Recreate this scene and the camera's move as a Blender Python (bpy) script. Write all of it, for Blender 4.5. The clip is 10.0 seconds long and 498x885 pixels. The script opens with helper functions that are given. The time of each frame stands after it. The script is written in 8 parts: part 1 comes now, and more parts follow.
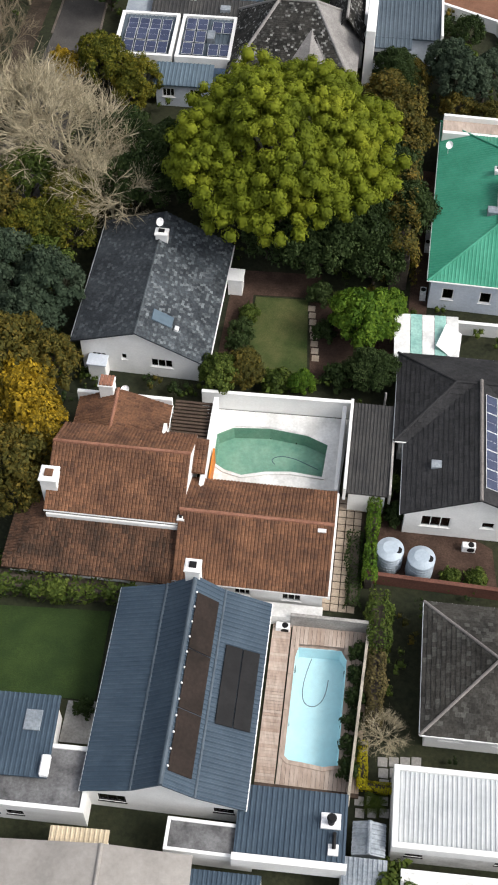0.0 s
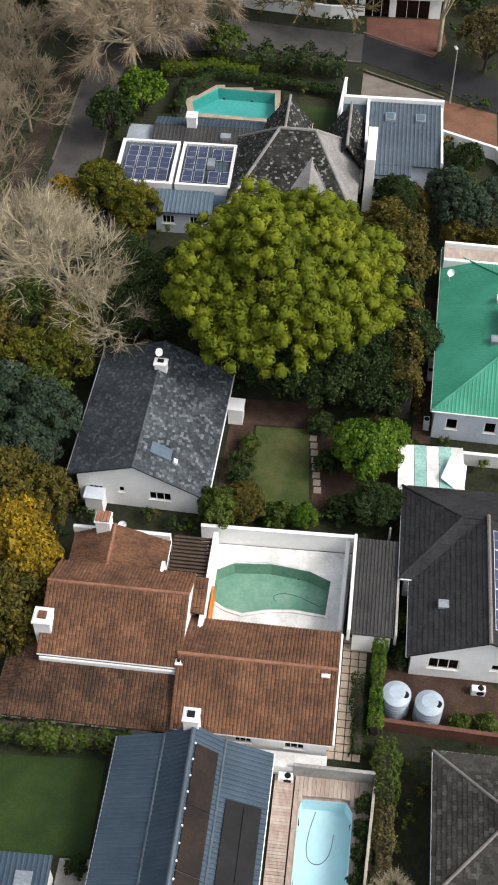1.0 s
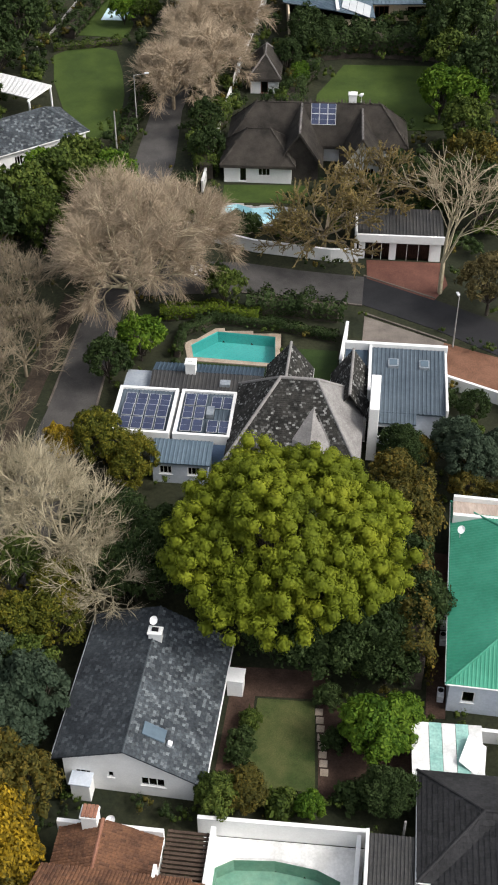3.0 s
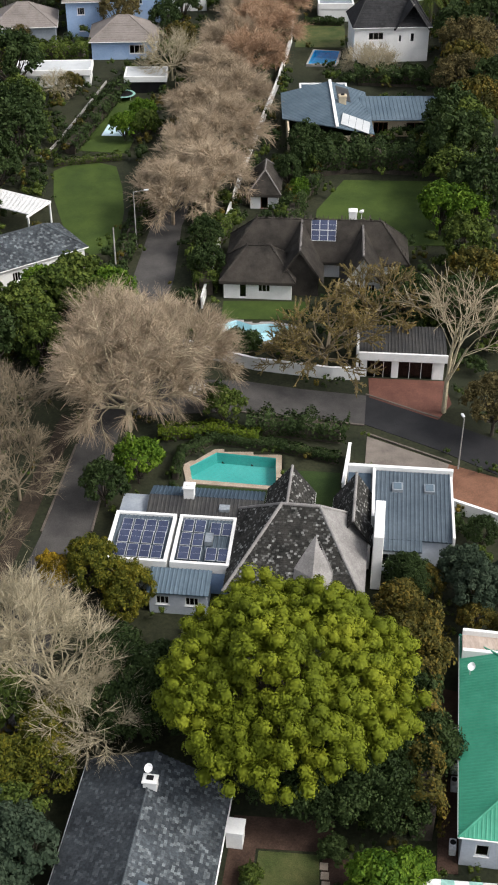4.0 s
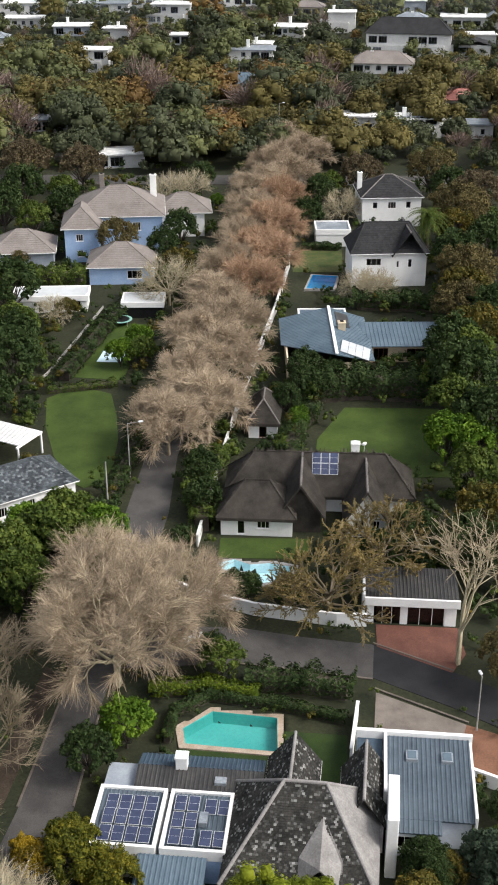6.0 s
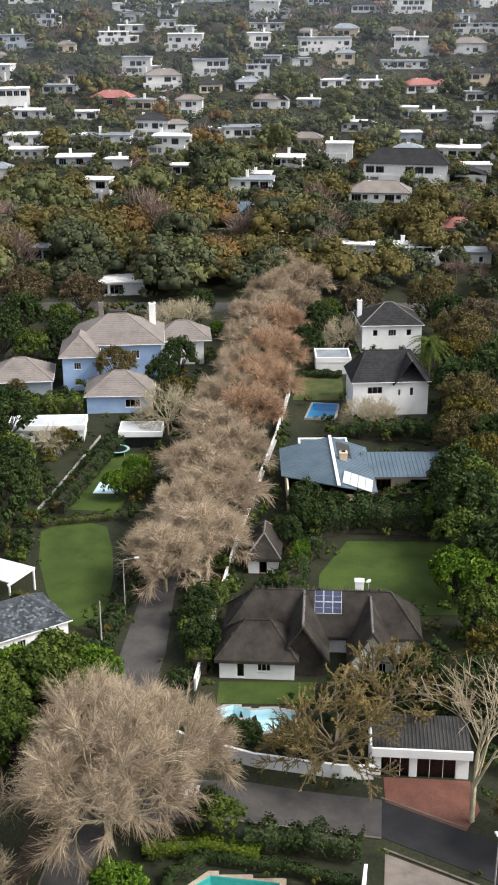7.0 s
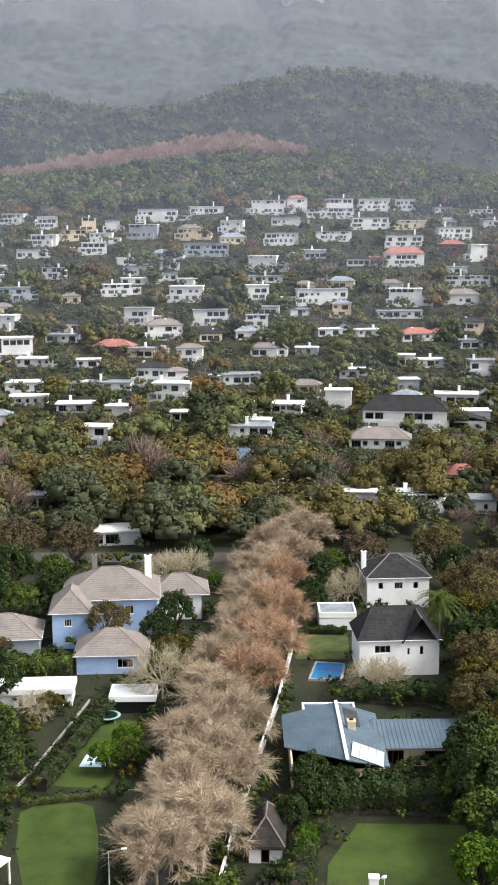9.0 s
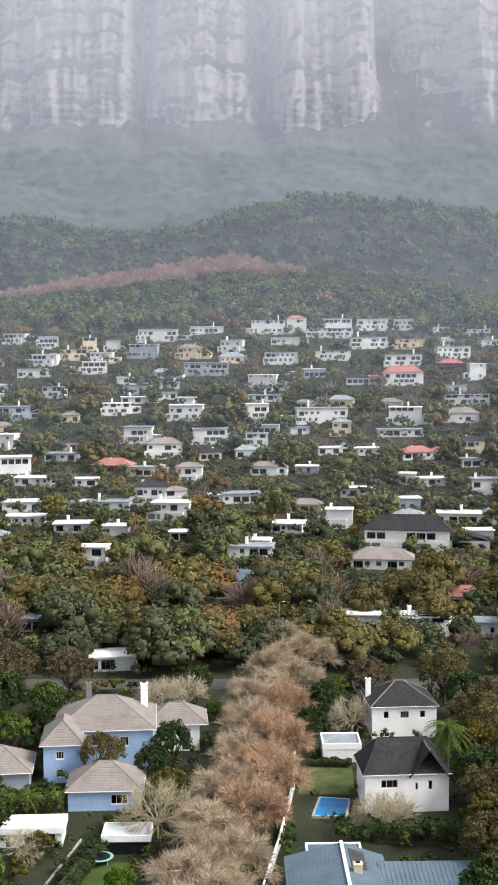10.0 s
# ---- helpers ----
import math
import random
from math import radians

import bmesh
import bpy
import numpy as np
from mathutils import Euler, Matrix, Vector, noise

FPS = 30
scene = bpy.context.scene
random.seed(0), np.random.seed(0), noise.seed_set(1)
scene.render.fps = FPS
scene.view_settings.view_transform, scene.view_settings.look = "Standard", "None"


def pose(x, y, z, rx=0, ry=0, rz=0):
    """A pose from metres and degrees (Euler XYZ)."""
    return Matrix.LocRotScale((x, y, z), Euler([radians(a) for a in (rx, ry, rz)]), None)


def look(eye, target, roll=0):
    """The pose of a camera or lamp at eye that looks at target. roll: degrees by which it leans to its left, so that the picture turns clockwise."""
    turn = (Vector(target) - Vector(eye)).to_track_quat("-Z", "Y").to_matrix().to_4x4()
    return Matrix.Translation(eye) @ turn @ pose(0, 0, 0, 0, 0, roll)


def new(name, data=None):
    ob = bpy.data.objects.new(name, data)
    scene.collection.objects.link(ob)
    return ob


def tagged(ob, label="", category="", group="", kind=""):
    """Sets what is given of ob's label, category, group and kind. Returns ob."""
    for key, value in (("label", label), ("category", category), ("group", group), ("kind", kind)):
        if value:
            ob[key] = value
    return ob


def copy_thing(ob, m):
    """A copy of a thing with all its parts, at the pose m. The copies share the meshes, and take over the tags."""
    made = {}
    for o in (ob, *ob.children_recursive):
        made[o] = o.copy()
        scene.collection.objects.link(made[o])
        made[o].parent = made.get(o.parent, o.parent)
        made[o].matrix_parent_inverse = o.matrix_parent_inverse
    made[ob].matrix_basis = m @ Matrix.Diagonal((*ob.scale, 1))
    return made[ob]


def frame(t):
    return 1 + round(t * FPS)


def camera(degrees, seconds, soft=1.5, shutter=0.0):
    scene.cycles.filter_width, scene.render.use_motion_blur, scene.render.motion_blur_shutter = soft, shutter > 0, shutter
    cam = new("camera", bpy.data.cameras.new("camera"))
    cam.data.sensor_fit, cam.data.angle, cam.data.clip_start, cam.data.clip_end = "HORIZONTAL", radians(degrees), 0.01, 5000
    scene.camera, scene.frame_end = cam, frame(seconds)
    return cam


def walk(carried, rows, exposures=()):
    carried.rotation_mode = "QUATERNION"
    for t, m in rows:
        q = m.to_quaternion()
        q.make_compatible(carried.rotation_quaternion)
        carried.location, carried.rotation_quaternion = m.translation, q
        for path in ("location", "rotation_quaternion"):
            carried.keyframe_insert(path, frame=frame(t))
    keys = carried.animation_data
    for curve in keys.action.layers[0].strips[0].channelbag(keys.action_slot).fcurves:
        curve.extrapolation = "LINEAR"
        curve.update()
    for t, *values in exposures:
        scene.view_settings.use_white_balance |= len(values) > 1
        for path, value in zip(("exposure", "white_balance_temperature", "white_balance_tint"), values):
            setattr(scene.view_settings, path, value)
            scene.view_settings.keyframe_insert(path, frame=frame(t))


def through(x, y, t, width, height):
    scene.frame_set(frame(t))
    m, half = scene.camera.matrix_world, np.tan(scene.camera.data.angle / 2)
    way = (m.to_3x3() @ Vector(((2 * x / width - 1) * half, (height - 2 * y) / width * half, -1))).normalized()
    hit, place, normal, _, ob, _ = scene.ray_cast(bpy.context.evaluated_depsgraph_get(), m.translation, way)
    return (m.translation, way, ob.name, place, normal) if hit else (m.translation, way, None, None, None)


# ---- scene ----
cam = camera(23.5, 10.0, 1.9)
METRES, EYE, TILT, LEAN, TURN = 45.0, 77.0, -54.5, 0.0, 0.0
ROWS = [
    (0.0, 0.0, 0.0, 0.0, 0.0, 0.0, -0.0),
    (0.5, -0.0005, 0.025, 0.0335, 0.0, 2.29, 0.05),
    (1.0, -0.0006, 0.0494, 0.0672, 0.01, 4.6, 0.08),
    (1.5, -0.0007, 0.0742, 0.1012, 0.01, 6.89, 0.1),
    (2.0, -0.0012, 0.0994, 0.1357, 0.01, 9.2, 0.13),
    (2.5, -0.0008, 0.125, 0.171, 0.03, 11.54, 0.16),
    (4.0, -0.0016, 0.2079, 0.2906, 0.02, 18.41, 0.21),
    (4.5, -0.002, 0.2373, 0.3317, -0.01, 20.69, 0.24),
    (5.0, -0.0019, 0.2684, 0.3743, -0.02, 22.97, 0.27),
    (5.5, -0.0027, 0.2989, 0.4177, -0.05, 25.25, 0.3),
    (7.0, -0.0023, 0.393, 0.5488, -0.02, 33.48, 0.4),
    (7.5, -0.0028, 0.4246, 0.5921, -0.03, 36.3, 0.43),
    (8.0, -0.0032, 0.4542, 0.6354, -0.02, 39.11, 0.46),
    (8.5, -0.0021, 0.4848, 0.6794, 0.02, 41.99, 0.5),
    (9.0, -0.0021, 0.5184, 0.726, 0.03, 44.85, 0.5),
    (9.5, -0.001, 0.5484, 0.7697, 0.06, 47.68, 0.53),
    (10.0, -0.0011, 0.5799, 0.8145, 0.08, 50.47, 0.55),
]
walk(cam, [(t, pose(0, 0, EYE, TILT, LEAN, TURN) @ pose(METRES * x, METRES * y, METRES * z, 90 + pitch, roll, yaw)) for t, x, y, z, yaw, pitch, roll in ROWS],
     [(0.0, 0.6), (2.5, 0.62), (5.5, 0.76), (7.0, 0.95), (8.0, 1.08), (10.0, 1.16)])

# ---- daylight: an overcast sky with a soft, veiled sun on the right ----
SUN_EL, SUN_AZ = radians(46), radians(108)
world = bpy.data.worlds.new("world")
scene.world = world
world.use_nodes = True
wn, wl = world.node_tree.nodes, world.node_tree.links
sky = wn.new("ShaderNodeTexSky")
sky.sky_type, sky.sun_disc = "NISHITA", False
sky.sun_elevation, sky.sun_rotation = SUN_EL, SUN_AZ
sky.air_density, sky.dust_density = 1.0, 4.0
grey = wn.new("ShaderNodeHueSaturation")
grey.inputs["Saturation"].default_value = 0.35
wl.new(sky.outputs[0], grey.inputs["Color"])
wl.new(grey.outputs[0], wn["Background"].inputs["Color"])
wn["Background"].inputs["Strength"].default_value = 0.15
sun = new("sun", bpy.data.lights.new("sun", "SUN"))
sun.data.energy, sun.data.angle, sun.data.color = 1.4, radians(18), (1.0, 0.95, 0.88)
sun.matrix_basis = look((0, 0, 0), (-math.sin(SUN_AZ) * math.cos(SUN_EL), -math.cos(SUN_AZ) * math.cos(SUN_EL), -math.sin(SUN_EL)))


# ---- materials ----
def rgb(c):
    return (*c, 1.0)


def mat(name, a, b, scale=0.4, fine=9.0, rough=0.8, metal=0.0, bump=0.25, island=0.0, third=None, spec=0.3, vary=0.22, lo=0.36, hi=0.64, stretch=(1, 1, 1), rare=1.0):
    """Two colours mixed by broad patches, broken by fine grain; pieces of a mesh may differ by island."""
    m = bpy.data.materials.new(name)
    m.use_nodes = True
    n, l = m.node_tree.nodes, m.node_tree.links
    bs = n["Principled BSDF"]
    geo = n.new("ShaderNodeNewGeometry")
    mp = n.new("ShaderNodeMapping")
    mp.inputs["Scale"].default_value = stretch
    l.new(geo.outputs["Position"], mp.inputs["Vector"])
    n1, n2 = n.new("ShaderNodeTexNoise"), n.new("ShaderNodeTexNoise")
    for nn, s, d in ((n1, scale, 6), (n2, fine, 4)):
        nn.inputs["Scale"].default_value, nn.inputs["Detail"].default_value = s, d
        nn.inputs["Roughness"].default_value = 0.62
        l.new(mp.outputs[0], nn.inputs["Vector"])
    rp = n.new("ShaderNodeValToRGB")
    rp.color_ramp.elements[0].position, rp.color_ramp.elements[1].position = lo, hi
    rp.color_ramp.elements[0].color, rp.color_ramp.elements[1].color = rgb(a), rgb(b)
    l.new(n1.outputs["Fac"], rp.inputs["Fac"])
    col = rp.outputs["Color"]
    if third or island:
        mx = n.new("ShaderNodeMix")
        mx.data_type = "RGBA"
        l.new(col, mx.inputs["A"])
        mx.inputs["B"].default_value = rgb(third or b)
        pw = n.new("ShaderNodeMath")
        pw.operation = "MULTIPLY"
        pw.inputs[1].default_value = island
        few = n.new("ShaderNodeMath")
        few.operation = "POWER"
        few.inputs[1].default_value = rare
        l.new(geo.outputs["Random Per Island"], few.inputs[0])
        l.new(few.outputs[0], pw.inputs[0])
        l.new(pw.outputs[0], mx.inputs["Factor"])
        col = mx.outputs["Result"]
    hs = n.new("ShaderNodeHueSaturation")
    mr = n.new("ShaderNodeMapRange")
    mr.inputs["From Min"].default_value, mr.inputs["From Max"].default_value = 0.3, 0.7
    mr.inputs["To Min"].default_value, mr.inputs["To Max"].default_value = 1 - vary, 1 + vary
    l.new(n2.outputs["Fac"], mr.inputs["Value"])
    l.new(mr.outputs[0], hs.inputs["Value"])
    l.new(col, hs.inputs["Color"])
    l.new(hs.outputs[0], bs.inputs["Base Color"])
    bs.inputs["Roughness"].default_value, bs.inputs["Metallic"].default_value = rough, metal
    bs.inputs["Specular IOR Level"].default_value = spec
    if bump:
        bp = n.new("ShaderNodeBump")
        bp.inputs["Strength"].default_value, bp.inputs["Distance"].default_value = bump, 0.05
        l.new(n2.outputs["Fac"], bp.inputs["Height"])
        l.new(bp.outputs[0], bs.inputs["Normal"])
    return m


def foliage(name, dark, mid, light, patch=0.5, through=0.25, deal=0.5):
    """Leaves: three colours dealt out leaf by leaf and by broad patches, with some light coming through."""
    m = bpy.data.materials.new(name)
    m.use_nodes = True
    n, l = m.node_tree.nodes, m.node_tree.links
    bs = n["Principled BSDF"]
    geo = n.new("ShaderNodeNewGeometry")
    n1 = n.new("ShaderNodeTexNoise")
    n1.inputs["Scale"].default_value, n1.inputs["Detail"].default_value = patch, 4
    l.new(geo.outputs["Position"], n1.inputs["Vector"])
    ad = n.new("ShaderNodeMath")
    ad.operation = "MULTIPLY_ADD"
    ad.inputs[1].default_value = deal
    l.new(geo.outputs["Random Per Island"], ad.inputs[0])
    sb = n.new("ShaderNodeMath")
    sb.operation = "SUBTRACT"
    sb.inputs[1].default_value = deal / 2
    l.new(n1.outputs["Fac"], sb.inputs[0])
    l.new(sb.outputs[0], ad.inputs[2])
    rp = n.new("ShaderNodeValToRGB")
    rp.color_ramp.elements[0].position, rp.color_ramp.elements[0].color = 0.15, rgb(dark)
    rp.color_ramp.elements[1].position, rp.color_ramp.elements[1].color = 0.85, rgb(light)
    e = rp.color_ramp.elements.new(0.5)
    e.color = rgb(mid)
    l.new(ad.outputs[0], rp.inputs["Fac"])
    l.new(rp.outputs[0], bs.inputs["Base Color"])
    bs.inputs["Roughness"].default_value, bs.inputs["Specular IOR Level"].default_value = 0.65, 0.1
    tr = n.new("ShaderNodeBsdfTranslucent")
    l.new(rp.outputs[0], tr.inputs["Color"])
    ms = n.new("ShaderNodeMixShader")
    ms.inputs[0].default_value = through
    l.new(bs.outputs[0], ms.inputs[1])
    l.new(tr.outputs[0], ms.inputs[2])
    l.new(ms.outputs[0], n["Material Output"].inputs["Surface"])
    return m


def clear(name, tint, ior, ripple=0.0, rough=0.02):
    """Glass or water: clear body, gloss by Fresnel."""
    m = bpy.data.materials.new(name)
    m.use_nodes = True
    n, l = m.node_tree.nodes, m.node_tree.links
    tp, gl, fr, ms = n.new("ShaderNodeBsdfTransparent"), n.new("ShaderNodeBsdfGlossy"), n.new("ShaderNodeFresnel"), n.new("ShaderNodeMixShader")
    tp.inputs[0].default_value, gl.inputs["Roughness"].default_value, fr.inputs[0].default_value = rgb(tint), rough, ior
    l.new(fr.outputs[0], ms.inputs[0])
    l.new(tp.outputs[0], ms.inputs[1])
    l.new(gl.outputs[0], ms.inputs[2])
    l.new(ms.outputs[0], n["Material Output"].inputs["Surface"])
    if ripple:
        nz, bp = n.new("ShaderNodeTexNoise"), n.new("ShaderNodeBump")
        nz.inputs["Scale"].default_value = 3.0
        bp.inputs["Strength"].default_value, bp.inputs["Distance"].default_value = ripple, 0.03
        l.new(nz.outputs["Fac"], bp.inputs["Height"])
        l.new(bp.outputs[0], gl.inputs["Normal"])
    return m


white = mat("white_plaster", (0.72, 0.72, 0.71), (0.8, 0.8, 0.79), 0.5, 7, 0.85, bump=0.12, vary=0.05)
white_old = mat("weathered_white_paint", (0.52, 0.52, 0.51), (0.74, 0.74, 0.73), 0.5, 5, 0.85, vary=0.1)
cream = mat("cream_plaster", (0.5, 0.42, 0.3), (0.6, 0.5, 0.36), 0.6, 6, 0.85, vary=0.08)
pale_blue = mat("pale_blue_plaster", (0.27, 0.39, 0.6), (0.34, 0.46, 0.66), 0.4, 5, 0.85, vary=0.08)
pale_grey = mat("pale_grey_plaster", (0.45, 0.5, 0.57), (0.58, 0.62, 0.68), 0.4, 5, 0.85, vary=0.08)
grey_wall = mat("grey_plaster", (0.22, 0.25, 0.29), (0.32, 0.35, 0.39), 0.4, 5, 0.85, vary=0.1)
steel_blue = mat("slate_blue_sheet_metal", (0.034, 0.056, 0.082), (0.05, 0.076, 0.105), 0.5, 3, 0.6, 0.0, 0.05, vary=0.1)
grey_blue = mat("grey_blue_sheet_metal", (0.055, 0.075, 0.095), (0.08, 0.105, 0.13), 0.4, 3, 0.6, 0.0, 0.05, vary=0.1)
pale_steel = mat("pale_blue_sheet_metal", (0.0704, 0.106, 0.139), (0.103, 0.144, 0.18), 0.3, 3, 0.6, 0.0, 0.05, vary=0.08)
dark_sheet = mat("charcoal_sheet_metal", (0.035, 0.035, 0.036), (0.06, 0.058, 0.055), 0.6, 4, 0.55, 0.1, 0.1)
white_sheet = mat("white_sheet_metal", (0.42, 0.44, 0.455), (0.5, 0.52, 0.53), 0.5, 3, 0.5, 0.0, 0.05, vary=0.05)
green_sheet = mat("green_painted_sheet_metal", (0.03, 0.2, 0.125), (0.05, 0.26, 0.17), 0.35, 3, 0.45, 0.0, 0.05, vary=0.08)
grey_sheet = mat("galvanised_sheet", (0.2, 0.23, 0.26), (0.32, 0.35, 0.38), 0.5, 4, 0.5, 0.3, 0.05)
clay = mat("weathered_clay_tiles", (0.1, 0.053, 0.034), (0.205, 0.104, 0.06), 0.5, 6, 0.9, bump=0.2, island=0.55, third=(0.045, 0.03, 0.025), vary=0.28, spec=0.1, rare=2.0)
clay_moss = mat("mossy_clay_tiles", (0.055, 0.034, 0.024), (0.14, 0.074, 0.046), 0.5, 6, 0.9, bump=0.2, island=0.7, third=(0.03, 0.024, 0.02), vary=0.32, spec=0.1, rare=1.5)
clay_new = mat("clay_ridge_tiles", (0.2, 0.095, 0.06), (0.3, 0.15, 0.1), 0.8, 6, 0.85, island=0.4, third=(0.2, 0.08, 0.05))
slate = mat("lichened_dark_slates", (0.022, 0.026, 0.031), (0.06, 0.07, 0.08), 0.45, 5, 0.75, bump=0.2, island=0.9, third=(0.17, 0.19, 0.2), vary=0.35, spec=0.15, rare=3.5)
# same slates darkened, with fewer lichen specks, to paint in one slope's shade
slate_shaded = mat("dark_slates", (0.018, 0.021, 0.025), (0.036, 0.042, 0.048), 0.45, 5, 0.75, bump=0.2, island=0.6, third=(0.09, 0.1, 0.11), vary=0.3, spec=0.15, rare=4.0)
old_tile = mat("dark_mossy_tiles", (0.024, 0.023, 0.021), (0.05, 0.047, 0.042), 0.4, 6, 0.9, island=0.5, third=(0.12, 0.12, 0.11), vary=0.3, spec=0.1, rare=3.0)
plain_tile = mat("grey_brown_tiles", (0.12, 0.11, 0.105), (0.19, 0.175, 0.165), 0.4, 6, 0.8, island=0.4, third=(0.24, 0.22, 0.21))
charcoal = mat("charcoal_tiles", (0.02, 0.02, 0.021), (0.035, 0.035, 0.037), 0.4, 5, 0.85, island=0.4, third=(0.05, 0.05, 0.052), vary=0.2, spec=0.12)
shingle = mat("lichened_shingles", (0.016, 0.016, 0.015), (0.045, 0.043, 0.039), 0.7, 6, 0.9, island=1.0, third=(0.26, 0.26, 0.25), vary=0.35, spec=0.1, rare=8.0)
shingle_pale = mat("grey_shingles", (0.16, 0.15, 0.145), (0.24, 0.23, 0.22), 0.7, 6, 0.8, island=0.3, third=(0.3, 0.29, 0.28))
thatch = mat("dark_weathered_thatch", (0.024, 0.021, 0.018), (0.058, 0.05, 0.042), 0.5, 14, 0.95, bump=0.8, vary=0.35)
taupe = mat("taupe_tiles", (0.15, 0.13, 0.118), (0.21, 0.185, 0.17), 0.3, 6, 0.8, island=0.3, third=(0.25, 0.225, 0.21))
beige_roof = mat("beige_bitumen_roof", (0.24, 0.225, 0.21), (0.31, 0.29, 0.27), 0.4, 3, 0.9, vary=0.08)
# red dulled in its colour to paint in haze over far roofs
red_roof = mat("hazed_red_roof", (0.26, 0.1, 0.085), (0.34, 0.15, 0.13), 0.3, 5, 0.7)
tar = mat("grey_roof_felt", (0.07, 0.07, 0.072), (0.17, 0.17, 0.175), 0.7, 5, 0.9)
bed_soil = mat("bare_red_brown_soil", (0.035, 0.02, 0.014), (0.07, 0.042, 0.03), 0.7, 7, 0.95, bump=0.5, vary=0.35)
asphalt = mat("asphalt", (0.042, 0.04, 0.039), (0.078, 0.073, 0.069), 0.25, 10, 0.9, bump=0.3)
tarmac_dark = mat("fresh_dark_asphalt", (0.012, 0.012, 0.014), (0.022, 0.022, 0.024), 0.3, 10, 0.85)
soil = mat("leaf_littered_soil", (0.022, 0.016, 0.011), (0.05, 0.036, 0.025), 0.6, 7, 0.95, bump=0.6, vary=0.4)
ground_mat = mat("garden_ground", (0.012, 0.016, 0.007), (0.028, 0.03, 0.014), 0.12, 3.0, 0.95, bump=0.6, vary=0.4)
grass = mat("clipped_grass", (0.014, 0.03, 0.005), (0.026, 0.048, 0.009), 0.35, 12, 0.9, bump=0.5, vary=0.3)
grass_bright = mat("sunlit_mown_grass", (0.0272, 0.0496, 0.0068), (0.0493, 0.0784, 0.0119), 0.3, 12, 0.9, bump=0.5, vary=0.3)
grass_dry = mat("worn_grass", (0.03, 0.052, 0.011), (0.085, 0.09, 0.03), 0.4, 12, 0.9, bump=0.5, vary=0.3)
paving = mat("sandstone_pavers", (0.3, 0.24, 0.18), (0.42, 0.35, 0.28), 0.8, 8, 0.85, island=0.4, third=(0.25, 0.2, 0.15))
concrete = mat("concrete", (0.24, 0.23, 0.22), (0.36, 0.35, 0.33), 0.4, 6, 0.9)
brick_red = mat("red_brick", (0.085, 0.034, 0.025), (0.14, 0.058, 0.042), 0.5, 8, 0.9, island=0.4, third=(0.18, 0.085, 0.06))
kerb_stone = mat("weathered_kerb_stone", (0.09, 0.075, 0.062), (0.15, 0.128, 0.108), 0.6, 8, 0.9)
gravel = mat("pale_gravel", (0.13, 0.112, 0.097), (0.2, 0.172, 0.15), 0.5, 14, 0.95, bump=0.5)
wood_deck = mat("weathered_timber_boards", (0.26, 0.19, 0.15), (0.4, 0.32, 0.27), 0.6, 5, 0.8, island=0.5, third=(0.46, 0.4, 0.35), stretch=(1, 0.25, 1))
wood_dark = mat("dark_stained_timber", (0.04, 0.025, 0.018), (0.075, 0.05, 0.036), 0.6, 6, 0.8, island=0.4, third=(0.1, 0.07, 0.05))
bark_pale = mat("pale_grey_bark", (0.3, 0.258, 0.171), (0.46, 0.402, 0.279), 0.8, 8, 0.9)
bark_tan = mat("tan_twigs", (0.255, 0.196, 0.134), (0.394, 0.314, 0.222), 0.12, 3, 0.9, bump=0)
bark_rust = mat("rusty_twigs", (0.277, 0.172, 0.104), (0.393, 0.261, 0.17), 0.12, 3, 0.9, bump=0)
bark_dusk = mat("grey_brown_twigs", (0.144, 0.116, 0.076), (0.256, 0.208, 0.144), 0.12, 3, 0.9, bump=0)
bark_dark = mat("dark_bark", (0.035, 0.028, 0.022), (0.085, 0.07, 0.055), 0.8, 8, 0.9)
# cell blue lightened so the colour itself carries the sky's reflection
panel_blue = mat("sky_tinted_solar_cells", (0.024, 0.032, 0.07), (0.04, 0.052, 0.1), 0.5, 4, 0.2, 0.0, 0, vary=0.1, spec=0.6)
panel_brown = mat("brown_pool_heating_mat", (0.016, 0.012, 0.01), (0.028, 0.02, 0.017), 0.4, 4, 0.75, spec=0.15)
black = mat("black_plastic", (0.006, 0.006, 0.007), (0.012, 0.012, 0.013), 1, 5, 0.6, spec=0.2)
alu = mat("aluminium_frame", (0.6, 0.61, 0.63), (0.7, 0.71, 0.73), 1, 5, 0.4, 0.3, 0)
tank_grey = mat("pale_grey_plastic_tank", (0.32, 0.38, 0.44), (0.4, 0.46, 0.52), 0.6, 5, 0.5, bump=0.05, vary=0.08)
plastic_white = mat("white_plastic", (0.7, 0.71, 0.72), (0.78, 0.78, 0.79), 1, 5, 0.4, bump=0)
pool_blue = mat("pale_blue_pool_lining", (0.56, 0.75, 0.81), (0.66, 0.82, 0.87), 0.25, 3, 0.6, bump=0, vary=0.05)
pool_green = mat("algae_green_pool_lining", (0.144, 0.309, 0.231), (0.287, 0.433, 0.33), 0.4, 3, 0.6, bump=0, vary=0.12)
pool_teal = mat("turquoise_pool_lining", (0.06, 0.38, 0.36), (0.1, 0.46, 0.43), 0.2, 3, 0.6, bump=0, vary=0.08)
pool_vivid = mat("bright_blue_pool_lining", (0.003, 0.315, 0.612), (0.006, 0.36, 0.663), 0.2, 3, 0.6, bump=0)
water = clear("pool_water", (0.86, 0.95, 0.95), 1.33, 0.15)
glass = clear("window_glass", (0.5, 0.53, 0.55), 1.5)
teal_glass = mat("teal_tinted_sheeting", (0.2, 0.38, 0.34), (0.3, 0.5, 0.45), 0.8, 5, 0.4)
